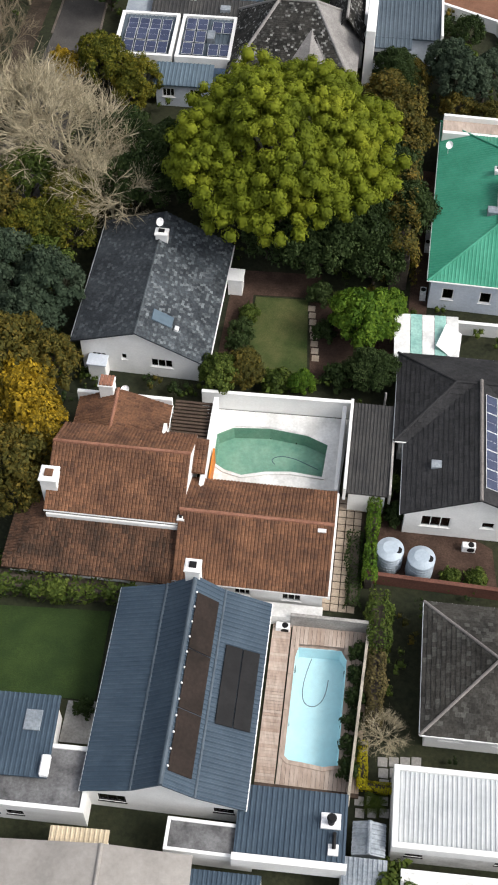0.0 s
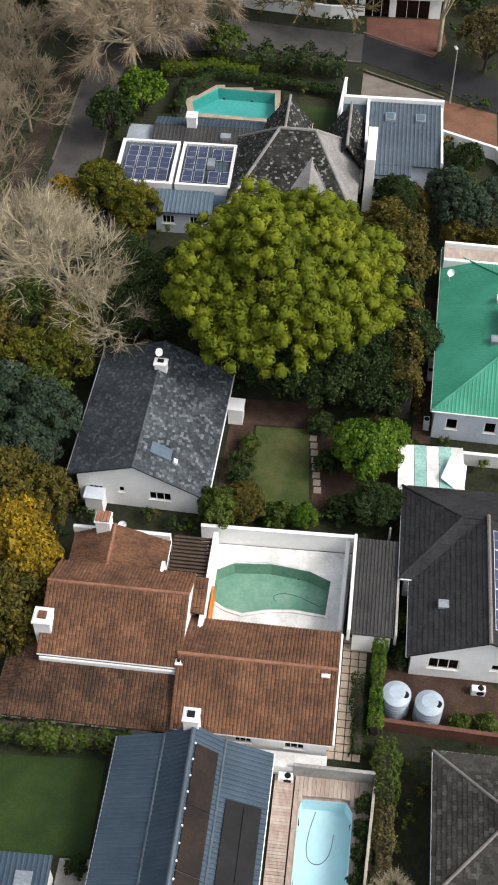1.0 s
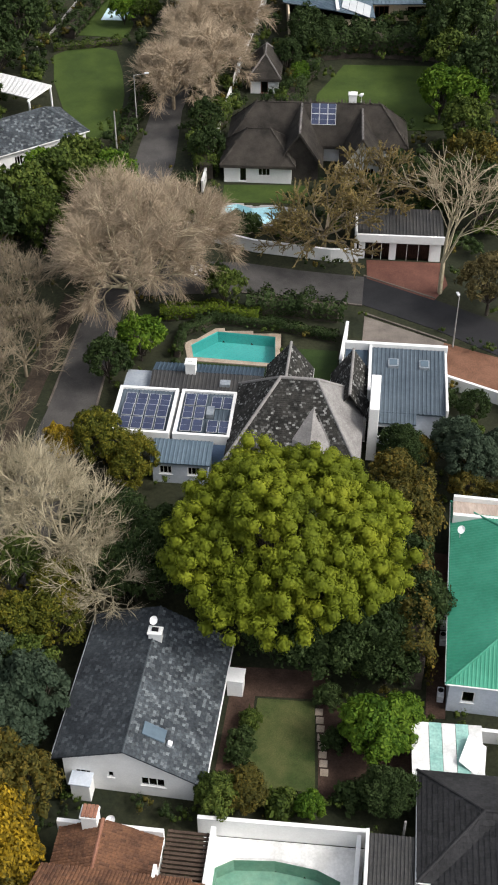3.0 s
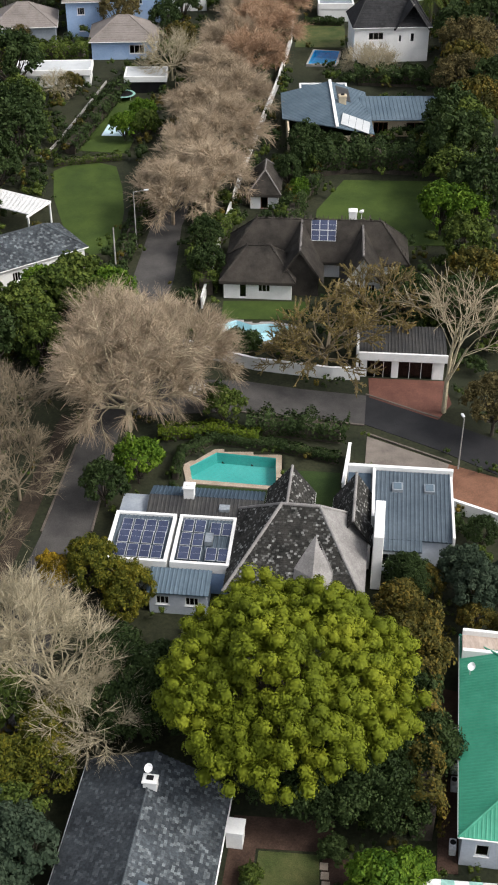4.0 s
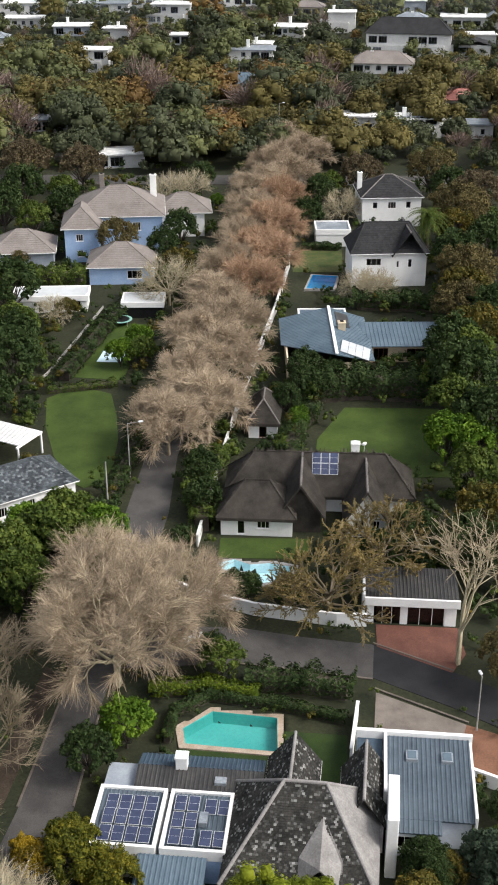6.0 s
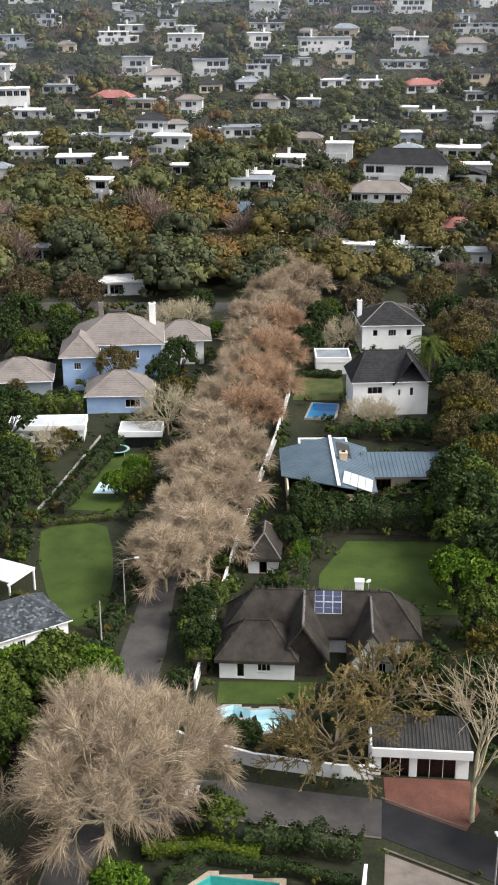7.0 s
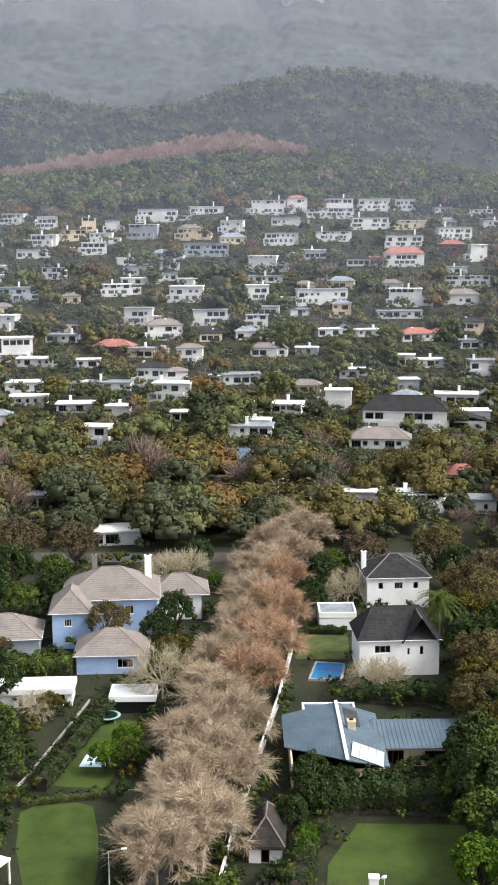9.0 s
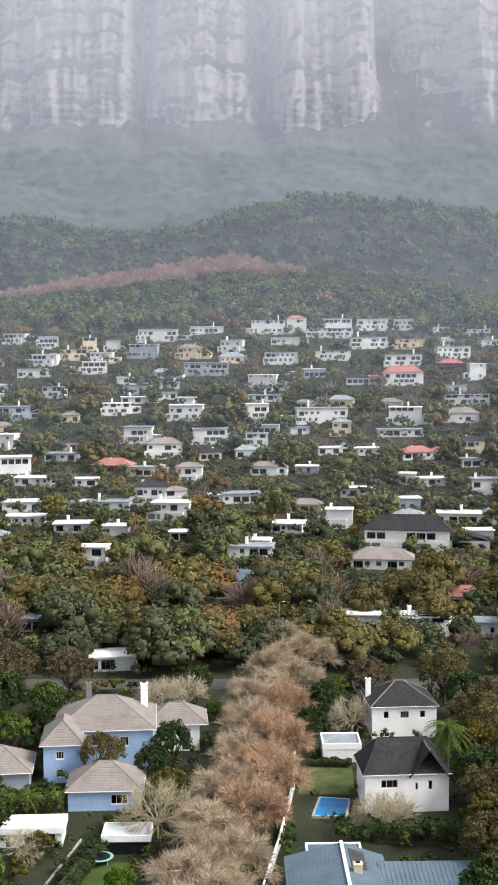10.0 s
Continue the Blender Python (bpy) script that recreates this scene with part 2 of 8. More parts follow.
orange = mat("orange_painted_timber", (0.45, 0.14, 0.02), (0.55, 0.2, 0.04), 1, 5, 0.7)

leaf_lime = foliage("yellow_green_leaves", (0.05, 0.07, 0.007), (0.13, 0.16, 0.012), (0.25, 0.27, 0.022), 0.3, 0.15, 0.14)
leaf_dark = foliage("dark_green_leaves", (0.014, 0.025, 0.008), (0.03, 0.05, 0.015), (0.055, 0.08, 0.026), 0.3)
leaf_mid = foliage("mid_green_leaves", (0.0253, 0.0414, 0.0092), (0.0575, 0.0862, 0.0161), (0.115, 0.144, 0.0287), 0.3)
leaf_fresh = foliage("fresh_green_leaves", (0.03, 0.07, 0.008), (0.07, 0.13, 0.012), (0.13, 0.2, 0.02), 0.4)
leaf_yellow = foliage("yellow_autumn_leaves", (0.056, 0.048, 0.01), (0.208, 0.144, 0.012), (0.44, 0.288, 0.02), 0.4)
leaf_olive = foliage("olive_autumn_leaves", (0.03, 0.032, 0.008), (0.075, 0.07, 0.016), (0.17, 0.12, 0.022), 0.3)
leaf_thin = foliage("thin_olive_brown_leaves", (0.112, 0.0938, 0.0375), (0.216, 0.169, 0.0656), (0.356, 0.263, 0.103), 0.3)
leaf_ochre = foliage("ochre_autumn_leaves", (0.05, 0.045, 0.02), (0.1, 0.084, 0.035), (0.165, 0.13, 0.054), 0.25)
leaf_brown = foliage("brown_autumn_leaves", (0.05, 0.04, 0.024), (0.1, 0.08, 0.046), (0.16, 0.125, 0.072), 0.2)
leaf_blue = foliage("blue_green_needles", (0.02, 0.034, 0.02), (0.04, 0.06, 0.036), (0.068, 0.092, 0.058), 0.3)
leaf_hedge = foliage("bright_hedge_leaves", (0.03, 0.05, 0.006), (0.075, 0.11, 0.01), (0.14, 0.18, 0.016), 0.5)
leaf_golden = foliage("yellow_green_garden_leaves", (0.035, 0.045, 0.008), (0.085, 0.095, 0.013), (0.2, 0.17, 0.02), 0.4)
leaf_gold = foliage("golden_hedge_leaves", (0.16, 0.14, 0.008), (0.34, 0.3, 0.012), (0.5, 0.45, 0.02), 0.6)
# paler than the near leaves; far_green is greyed to paint in distance haze
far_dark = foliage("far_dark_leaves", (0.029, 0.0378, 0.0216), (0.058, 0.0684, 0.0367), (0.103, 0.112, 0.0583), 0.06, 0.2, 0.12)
far_green = foliage("hazed_green_leaves", (0.0519, 0.0627, 0.0281), (0.0998, 0.112, 0.0469), (0.179, 0.185, 0.0703), 0.06, 0.2, 0.12)
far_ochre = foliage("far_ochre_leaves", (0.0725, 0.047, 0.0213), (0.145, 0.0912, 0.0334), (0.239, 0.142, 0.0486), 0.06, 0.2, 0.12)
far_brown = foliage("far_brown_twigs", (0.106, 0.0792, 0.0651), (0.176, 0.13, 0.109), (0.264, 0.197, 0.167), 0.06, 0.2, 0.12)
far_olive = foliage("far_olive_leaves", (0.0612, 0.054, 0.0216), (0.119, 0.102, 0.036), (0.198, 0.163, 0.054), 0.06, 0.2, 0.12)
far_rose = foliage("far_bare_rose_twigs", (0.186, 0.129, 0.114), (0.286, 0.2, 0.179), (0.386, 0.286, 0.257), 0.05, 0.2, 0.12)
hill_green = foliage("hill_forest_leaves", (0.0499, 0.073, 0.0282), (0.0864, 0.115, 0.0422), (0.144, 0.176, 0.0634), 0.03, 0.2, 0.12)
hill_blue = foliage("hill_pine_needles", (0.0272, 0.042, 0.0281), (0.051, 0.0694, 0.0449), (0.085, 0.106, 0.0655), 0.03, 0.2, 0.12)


# ---- building blocks ----
GROUND_Y = (-400, -50, 40, 260, 400, 495, 605, 735, 895, 1050, 1180, 1300, 1500)
GROUND_Z = (-6, -3, 0, 9.9, 14.5, 21, 34, 57, 93, 128, 152, 150, 150)


CLEAR = []


def gz(x, y):
    """Height of the ground."""
    z = float(np.interp(y, GROUND_Y, GROUND_Z))
    if y > 800:
        z += min(1, (y - 800) / 380) * (16 - 30 * abs(x + 5) / 200)
    return z


def mesh_np(name, verts, faces, smooth=False):
    """A mesh from arrays of points and of equal-sided faces."""
    verts, faces = np.asarray(verts, dtype=np.float32), np.asarray(faces, dtype=np.int32)
    me = bpy.data.meshes.new(name)
    k = faces.shape[1]
    me.vertices.add(len(verts))
    me.vertices.foreach_set("co", verts.ravel())
    me.loops.add(faces.size)
    me.loops.foreach_set("vertex_index", faces.ravel())
    me.polygons.add(len(faces))
    me.polygons.foreach_set("loop_start", np.arange(0, faces.size, k, dtype=np.int32))
    me.update(calc_edges=True)
    me.validate()
    if smooth:
        me.polygons.foreach_set("use_smooth", np.ones(len(faces), dtype=bool))
    return me


def part(name, bm, material, parent=None, label=""):
    """A bmesh, or a finished mesh, as one object under a thing or a part."""
    if isinstance(bm, bmesh.types.BMesh):
        me = bpy.data.meshes.new(name)
        bm.normal_update()
        bm.to_mesh(me)
        bm.free()
    else:
        me = bm
    me.materials.append(material)
    ob = new(name, me)
    if parent:
        ob.parent = parent
    if label:
        ob["label"] = label
    return ob


def thing(name, label, category, x, y, rz=0.0, z=None, group="", kind=""):
    ob = new(name)
    ob.empty_display_size = 0.3
    ob.matrix_basis = pose(x, y, gz(x, y) if z is None else z, 0, 0, rz)
    return tagged(ob, label, category, group, kind)


def box(bm, x0, x1, y0, y1, z0, z1, bevel=0.0, m=None):
    r = bmesh.ops.create_cube(bm, size=1)
    vs = r["verts"]
    t = Matrix.Translation(((x0 + x1) / 2, (y0 + y1) / 2, (z0 + z1) / 2)) @ Matrix.Diagonal((abs(x1 - x0), abs(y1 - y0), abs(z1 - z0), 1))
    bmesh.ops.transform(bm, matrix=(m @ t) if m else t, verts=vs)
    if bevel:
        es = list({e for v in vs for e in v.link_edges})
        bmesh.ops.bevel(bm, geom=es, offset=bevel, segments=1, affect="EDGES")


def boxpart(name, dims, material, parent, label="", bevel=0.02, m=None):
    bm = bmesh.new()
    box(bm, *dims, bevel, m)
    return part(name, bm, material, parent, label)


def tube(bm, a, b, r0, r1, n=8):
    a, b = Vector(a), Vector(b)
    d = b - a
    m = Matrix.Translation((a + b) / 2) @ d.to_track_quat("Z", "Y").to_matrix().to_4x4()
    bmesh.ops.create_cone(bm, cap_ends=True, segments=n, radius1=r0, radius2=max(r1, 0.001), depth=d.length, matrix=m)


def prism(bm, pts, thick):
    """A flat polygon (anticlockwise from above) with a thickness below it."""
    top = [bm.verts.new(p) for p in pts]
    bot = [bm.verts.new(Vector(p) - Vector((0, 0, thick))) for p in pts]
    bm.faces.new(top)
    bm.faces.new(bot[::-1])
    for i in range(len(pts)):
        j = (i + 1) % len(pts)
        bm.faces.new((top[j], top[i], bot[i], bot[j]))


def span(poly, axis, at):
    """Where the line axis = at crosses a convex polygon: the other axis's two ends."""
    hit = []
    for i in range(len(poly)):
        p, q = poly[i], poly[(i + 1) % len(poly)]
        if (p[axis] - at) * (q[axis] - at) < 0:
            f = (at - p[axis]) / (q[axis] - p[axis])
            hit.append(p[1 - axis] + f * (q[1 - axis] - p[1 - axis]))
    return (min(hit), max(hit)) if len(hit) > 1 else None


def roof_plane(parent, pts, material, style="plain", name="roof_plane", thick=0.14, du=None, dv=None, label=""):
    """One slope of a roof: a slab whose covering (ribs, barrel tiles, slates) is laid from its eave (first edge) up."""
    pts = [Vector(p) for p in pts]
    bm = bmesh.new()
    rnd = random.Random(len(bpy.data.meshes))
    o, u = pts[0], (pts[1] - pts[0]).normalized()
    nrm = u.cross(pts[2] - pts[0]).normalized()
    if nrm.z < 0:
        nrm = -nrm
    v = nrm.cross(u).normalized()
    flat = [((p - o).dot(u), (p - o).dot(v)) for p in pts]
    u0, u1 = min(p[0] for p in flat), max(p[0] for p in flat)
    v0, v1 = min(p[1] for p in flat), max(p[1] for p in flat)

    def at(a, b, c):
        return o + u * a + v * b + nrm * c

    def quad(*q):
        bm.faces.new([bm.verts.new(w) for w in q])

    if style in ("ribs", "seams"):
        du = du or 0.38
        w, h = (du * 0.24, dv or 0.06) if style == "ribs" else (0.04, 0.06)
        prof = {u0 + 1e-4: 0.0, u1 - 1e-4: 0.0}
        for p in flat:
            if u0 + 0.01 < p[0] < u1 - 0.01:
                prof[p[0] + 1e-4] = 0.0
        a = u0 + du / 2
        while a + w < u1:
            prof.update({a - w: 0.0, a - w * 0.45: h, a + w * 0.45: h, a + w: 0.0})
            a += du
        last = None
        for a in sorted(prof):
            s = span(flat, 0, a)
            if not s:
                continue
            lo, hi = bm.verts.new(at(a, s[0], prof[a])), bm.verts.new(at(a, s[1], prof[a]))
            lo2, hi2 = bm.verts.new(at(a, s[0], -thick)), bm.verts.new(at(a, s[1], -thick))
            if last:
                l1, h1, l2, h2 = last
                for q in ((l1, lo, hi, h1), (l2, h2, hi2, lo2), (l1, l2, lo2, lo), (h1, hi, hi2, h2)):
                    bm.faces.new(q)
            else:
                bm.faces.new((lo, hi, hi2, lo2))
            last = (lo, hi, lo2, hi2)
        bm.faces.new((last[0], last[2], last[3], last[1]))
        return part(name, bm, material, parent, label)
    prism(bm, pts, thick)
    if style == "plain":
        return part(name, bm, material, parent, label)
    base = part(name, bm, material, parent, label)
    bm = bmesh.new()
    if style in ("barrel", "slates"):
        du, dv = (du or 0.25, dv or 0.36) if style == "barrel" else (du or 0.34, dv or 0.27)
        row, b = 0, v0
        while b < v1 - 0.05:
            a = u0 + (0.5 + (row % 2) * 0.5 * (style == "slates")) * du
            s = span(flat, 1, b + dv * 0.5)
            while s and a < u1:
                if s[0] + du * 0.25 < a < s[1] - du * 0.25:
                    j = rnd.uniform(-0.012, 0.012)
                    e = b + dv * 1.05
                    if style == "barrel":
                        h0, h1, w = 0.13 + j, 0.035 + j, du * 0.5
                        p = [(-w, 0.45), (-w * 0.5, 1), (w * 0.5, 1), (w, 0.45)]
                        lo = [bm.verts.new(at(a + x, b + j, max(0.01, z * h0))) for x, z in p]
                        hi = [bm.verts.new(at(a + x, e, max(0.005, z * h1))) for x, z in p]
                        for i in range(3):
                            bm.faces.new((lo[i], lo[i + 1], hi[i + 1], hi[i]))
                        bm.faces.new(lo[::-1])
                    else:
                        w, h0 = du * 0.48, 0.04 + abs(j) * 1.4
                        q = [bm.verts.new(at(*c)) for c in ((a - w, b + j, 0), (a + w, b + j, 0), (a + w, b + j, h0), (a - w, b + j, h0 + j), (a + w, e, 0.008), (a - w, e, 0.008))]
                        bm.faces.new((q[0], q[1], q[2], q[3]))
                        bm.faces.new((q[3], q[2], q[4], q[5]))
                a += du
            b += dv
            row += 1
    elif style == "thatch":
        for i in range(int((u1 - u0) * (v1 - v0) * 14)):
            a, b = rnd.uniform(u0, u1), rnd.uniform(v0, v1)
            s = span(flat, 1, b)
            if s and s[0] < a < s[1]:
                w, k = rnd.uniform(0.02, 0.07), rnd.uniform(0.3, 0.8)
                quad(at(a - w, b, 0.05), at(a + w, b, 0.05), at(a + w * 0.6, b + k, 0.012), at(a - w * 0.6, b + k, 0.012))
    cover = part("straw" if style == "thatch" else "roof_tiling", bm, material, base)
    cover["kind"] = "stuff"
    return base


def ridge(parent, a, b, material, r=0.14, name="ridge_cap"):
    bm = bmesh.new()
    tube(bm, a, b, r, r, 8)
    return part(name, bm, material, parent)


def wall_run(parent, p, q, h, material, openings=(), thick=0.25, base=-1.0, apex=None, frame_mat=None, glazed=True):
    """A wall from p to q (outside to its right), with openings (along, sill, width, height) through it, a gable up to apex (along, height), and windows in the openings."""
    p, q = Vector((*p, 0)), Vector((*q, 0))
    L = (q - p).length
    u = (q - p) / L
    n = Vector((u.y, -u.x, 0))
    m = Matrix(((u.x, -n.x, 0, p.x), (u.y, -n.y, 0, p.y), (0, 0, 1, 0), (0, 0, 0, 1)))
    bm = bmesh.new()
    us = sorted({0.0, L, *(o[0] for o in openings), *(o[0] + o[2] for o in openings)})
    zs = sorted({base, h, *(o[1] for o in openings), *(min(h, o[1] + o[3]) for o in openings)})
    made = {}

    def vert(i, k, side):
        if (i, k, side) not in made:
            made[i, k, side] = bm.verts.new(m @ Vector((us[i], thick * side, zs[k])))
        return made[i, k, side]

    def full(i, k):
        if not (0 <= i < len(us) - 1 and 0 <= k < len(zs) - 1):
            return False
        a, z = (us[i] + us[i + 1]) / 2, (zs[k] + zs[k + 1]) / 2
        return not any(o[0] < a < o[0] + o[2] and o[1] < z < o[1] + o[3] for o in openings)

    for i in range(len(us) - 1):
        for k in range(len(zs) - 1):
            if full(i, k):
                c = ((i, k), (i + 1, k), (i + 1, k + 1), (i, k + 1))
                bm.faces.new([vert(*q, 0) for q in c])
                bm.faces.new([vert(*q, 1) for q in c[::-1]])
                for n2, (e, f) in (((i, k - 1), (c[0], c[1])), ((i + 1, k), (c[1], c[2])), ((i, k + 1), (c[2], c[3])), ((i - 1, k), (c[3], c[0]))):
                    if not full(*n2) and not (apex and n2[1] == len(zs) - 1):
                        bm.faces.new((vert(*f, 0), vert(*e, 0), vert(*e, 1), vert(*f, 1)))
    if apex:
        k = len(zs) - 1
        f = [vert(i, k, 0) for i in range(len(us))] + [bm.verts.new(m @ Vector((apex[0], 0, apex[1])))]
        g = [vert(i, k, 1) for i in range(len(us))] + [bm.verts.new(m @ Vector((apex[0], thick, apex[1])))]
        bm.faces.new(f)
        bm.faces.new(g[::-1])
        bm.faces.new((f[-1], f[-2], g[-2], g[-1]))
        bm.faces.new((f[0], f[-1], g[-1], g[0]))
    wall = part("wall", bm, material, parent)
    for a, z0, w, k in openings if glazed else ():
        window(wall, m, a, z0, w, k, frame_mat or white)
    return wall


def window(wall, m, a, z0, w, k, fm):
    bm = bmesh.new()
    e = 0.09
    box(bm, a, a + w, 0.04, 0.14, z0, z0 + e, m=m)
    box(bm, a, a + w, 0.04, 0.14, z0 + k - e, z0 + k, m=m)
    for x in (a, a + w - e):
        box(bm, x, x + e, 0.04, 0.14, z0 + e, z0 + k - e, m=m)
    bars = 2 if w > 1.0 else 1
    for i in range(1, bars + 1 if w > 1.0 else 1):
        x = a + w * i / (bars + 1)
        box(bm, x - 0.025, x + 0.025, 0.05, 0.12, z0 + e, z0 + k - e, m=m)
    fr = part("window_frame", bm, fm, wall)
    bm = bmesh.new()
    box(bm, a + e, a + w - e, 0.08, 0.1, z0 + e, z0 + k - e, m=m)
    pane = part("pane", bm, glass, wall)
    pane.visible_shadow = False
    bm = bmesh.new()
    box(bm, a - 0.06, a + w + 0.06, -0.06, 0.1, z0 - 0.07, z0 - 0.004, m=m)
    part("sill", bm, fm, wall)
    return fr


def chimney(parent, x, y, z0, z1, w=0.8, d=0.6, material=None, cap=None):
    bm = bmesh.new()
    box(bm, x - w / 2, x + w / 2, y - d / 2, y + d / 2, z0, z1, 0.03)
    box(bm, x - w / 2 - 0.07, x + w / 2 + 0.07, y - d / 2 - 0.07, y + d / 2 + 0.07, z1 - 0.22, z1 - 0.05, 0.02)
    c = part("chimney", bm, material or white, parent)
    bm = bmesh.new()
    box(bm, x - w / 4, x + w / 4, y - d / 4, y + d / 4, z1 - 0.01, z1 + 0.12, 0.02)
    part("chimney_pot", bm, cap or black, c)
    return c


def gutter(parent, a, b, material=None):
    bm = bmesh.new()
    tube(bm, a, b, 0.07, 0.07, 6)
    return part("gutter", bm, material or white, parent)


def block(parent, x0, x1, y0, y1, h, material, wins=None, base=-1.2, tops=None, fm=None):
    """Four walls of a rectangular plan; wins: openings by side (s, e, n, w)."""
    wins, tops = wins or {}, tops or {}
    cs = ((x0, y0), (x1, y0), (x1, y1), (x0, y1))
    CLEAR.append([(parent.matrix_basis @ Vector((a + (a > x0) * 1.2 - 0.6, b + (b > y0) * 1.2 - 0.6, 0))).to_2d() for a, b in cs])
    t = 0.25
    ends = (((x0, y0), (x1, y0)), ((x1, y0 + t), (x1, y1 - t)), ((x1, y1), (x0, y1)), ((x0, y1 - t), (x0, y0 + t)))
    for side, (p, q) in zip("senw", ends):
        wall_run(parent, p, q, h, material, wins.get(side, ()), base=base, apex=tops.get(side), frame_mat=fm)


def gable_roof(parent, x0, x1, y0, y1, h, rise, material, style, along="x", o=0.4, cap=None, left=None, lefth=None, gut=True, **kw):
    """Two slopes; along: the ridge's axis. left: where the ridge lies between the eaves (0 to 1); lefth: the second eave's height."""
    f = 0.5 if left is None else left
    h2 = h if lefth is None else lefth
    top = h + rise
    if along == "x":
        yr = y0 + f * (y1 - y0)
        k0, k1 = rise / (yr - y0), (top - h2) / (y1 - yr)
        a = (x0 - o, y0 - o, h - k0 * o), (x1 + o, y0 - o, h - k0 * o), (x1 + o, yr, top), (x0 - o, yr, top)
        b = (x1 + o, y1 + o, h2 - k1 * o), (x0 - o, y1 + o, h2 - k1 * o), (x0 - o, yr, top), (x1 + o, yr, top)
    else:
        xr = x0 + f * (x1 - x0)
        k0, k1 = rise / (xr - x0), (top - h2) / (x1 - xr)
        a = (x0 - o, y1 + o, h - k0 * o), (x0 - o, y0 - o, h - k0 * o), (xr, y0 - o, top), (xr, y1 + o, top)
        b = (x1 + o, y0 - o, h2 - k1 * o), (x1 + o, y1 + o, h2 - k1 * o), (xr, y1 + o, top), (xr, y0 - o, top)
    for s in (a, b):
        roof_plane(parent, [(p[0], p[1], p[2] + 0.16) for p in s], material, style, **kw)
        if gut:
            gutter(parent, (*s[0][:2], s[0][2] + 0.06), (*s[1][:2], s[1][2] + 0.06))
    ridge(parent, (*a[3][:2], top + 0.16), (*a[2][:2], top + 0.16), cap or material)


def hip_roof(parent, x0, x1, y0, y1, h, rise, material, style, o=0.4, cap=None, gut=True, inset=None, **kw):
    x0, x1, y0, y1 = x0 - o, x1 + o, y0 - o, y1 + o
    h, top = h + 0.1, h + rise + 0.16
    w, d = x1 - x0, y1 - y0
    i = inset or min(w, d) / 2
    if w >= d:
        r0, r1 = (x0 + i, (y0 + y1) / 2, top), (x1 - i, (y0 + y1) / 2, top)
    else:
        r0, r1 = ((x0 + x1) / 2, y0 + i, top), ((x0 + x1) / 2, y1 - i, top)
    A, B, C, D = (x0, y0, h), (x1, y0, h), (x1, y1, h), (x0, y1, h)
    if w >= d:
        faces = ((A, B, r1, r0), (B, C, r1), (C, D, r0, r1), (D, A, r0))
    else:
        faces = ((A, B, r0), (B, C, r1, r0), (C, D, r1), (D, A, r0, r1))
    for s in faces:
        roof_plane(parent, s, material, style, **kw)
        if gut:
            gutter(parent, (*s[0][:2], s[0][2] - 0.07), (*s[1][:2], s[1][2] - 0.07))
    for p, q in ((A, r0), (D, r0), (B, r1 if w >= d else r0), (C, r1), (r0, r1)) if w >= d else ((A, r0), (B, r0), (C, r1), (D, r1), (r0, r1)):
        if (Vector(p) - Vector(q)).length > 0.1:
            ridge(parent, p, q, cap or material, 0.11)


def flat_roof(parent, x0, x1, y0, y1, h, material, style="plain", fall=0.25, parapet=0.35, pm=None, t=0.3, sides="senw", du=None):
    """A nearly flat roof inside a parapet."""
    z = h
    roof_plane(parent, [(x0 + t, y0 + t, z - fall), (x1 - t, y0 + t, z - fall), (x1 - t, y1 - t, z), (x0 + t, y1 - t, z)], material, style, du=du)
    top = h + parapet
    for s, d in (("s", (x0, x1, y0, y0 + t)), ("n", (x0, x1, y1 - t, y1)), ("w", (x0, x0 + t, y0 + t, y1 - t)), ("e", (x1 - t, x1, y0 + t, y1 - t))):
        if s in sides:
            boxpart("parapet", (*d, h - 0.8, top), pm or white, parent)


def slab(name, pts, material, lift=0.03, thick=0.3, label="", category="", kind="structure"):
    """A patch of ground cover that follows the slope."""
    CLEAR.append(pts)
    bm = bmesh.new()
    prism(bm, [(x, y, gz(x, y) + lift) for x, y in pts], thick)
    return tagged(part(name, bm, material), label, category, kind=kind)


def garden_wall(name, label, pts, h, material, t=0.22, category="wall", cap=None):
    e = thing(name, label, category, *pts[0], kind="structure")
    z = e.location.z
    for (xa, ya), (xb, yb) in zip(pts, pts[1:]):
        d = Vector((xb - xa, yb - ya))
        ang = math.atan2(d.y, d.x)
        slope = gz(xb, yb) - gz(xa, ya)
        for m, a, b, zz0, zz1 in ((material, t / 2, t / 2, -0.5, h), (cap or material, t / 2 + 0.05, t / 2 + 0.05, h, h + 0.08)):
            bm = bmesh.new()
            box(bm, -t / 2, d.length + t / 2, -a, b, zz0, zz1, 0.02)
            for w in bm.verts:
                w.co.z += slope * w.co.x / d.length
            bmesh.ops.transform(bm, matrix=pose(xa - pts[0][0], ya - pts[0][1], gz(xa, ya) - z, 0, 0, math.degrees(ang)), verts=bm.verts)
            part("wall_panel" if m is material and zz0 < 0 else "coping", bm, m, e)
    return e


def solar(parent, m, nx, ny, w=1.0, d=1.65, cells=panel_blue, gap=0.04):
    """Panels in rows on the plane of m."""
    for i in range(nx):
        for j in range(ny):
            bm = bmesh.new()
            x, y = i * (w + gap), j * (d + gap)
            box(bm, x, x + w, y, y + d, 0.06, 0.1, m=m)
            fr = part("solar_panel", bm, alu, parent)
            bm = bmesh.new()
            box(bm, x + 0.035, x + w - 0.035, y + 0.035, y + d / 2 - 0.01, 0.098, 0.106, m=m)
            box(bm, x + 0.035, x + w - 0.035, y + d / 2 + 0.01, y + d - 0.035, 0.098, 0.106, m=m)
            part("solar_cell", bm, cells, fr)


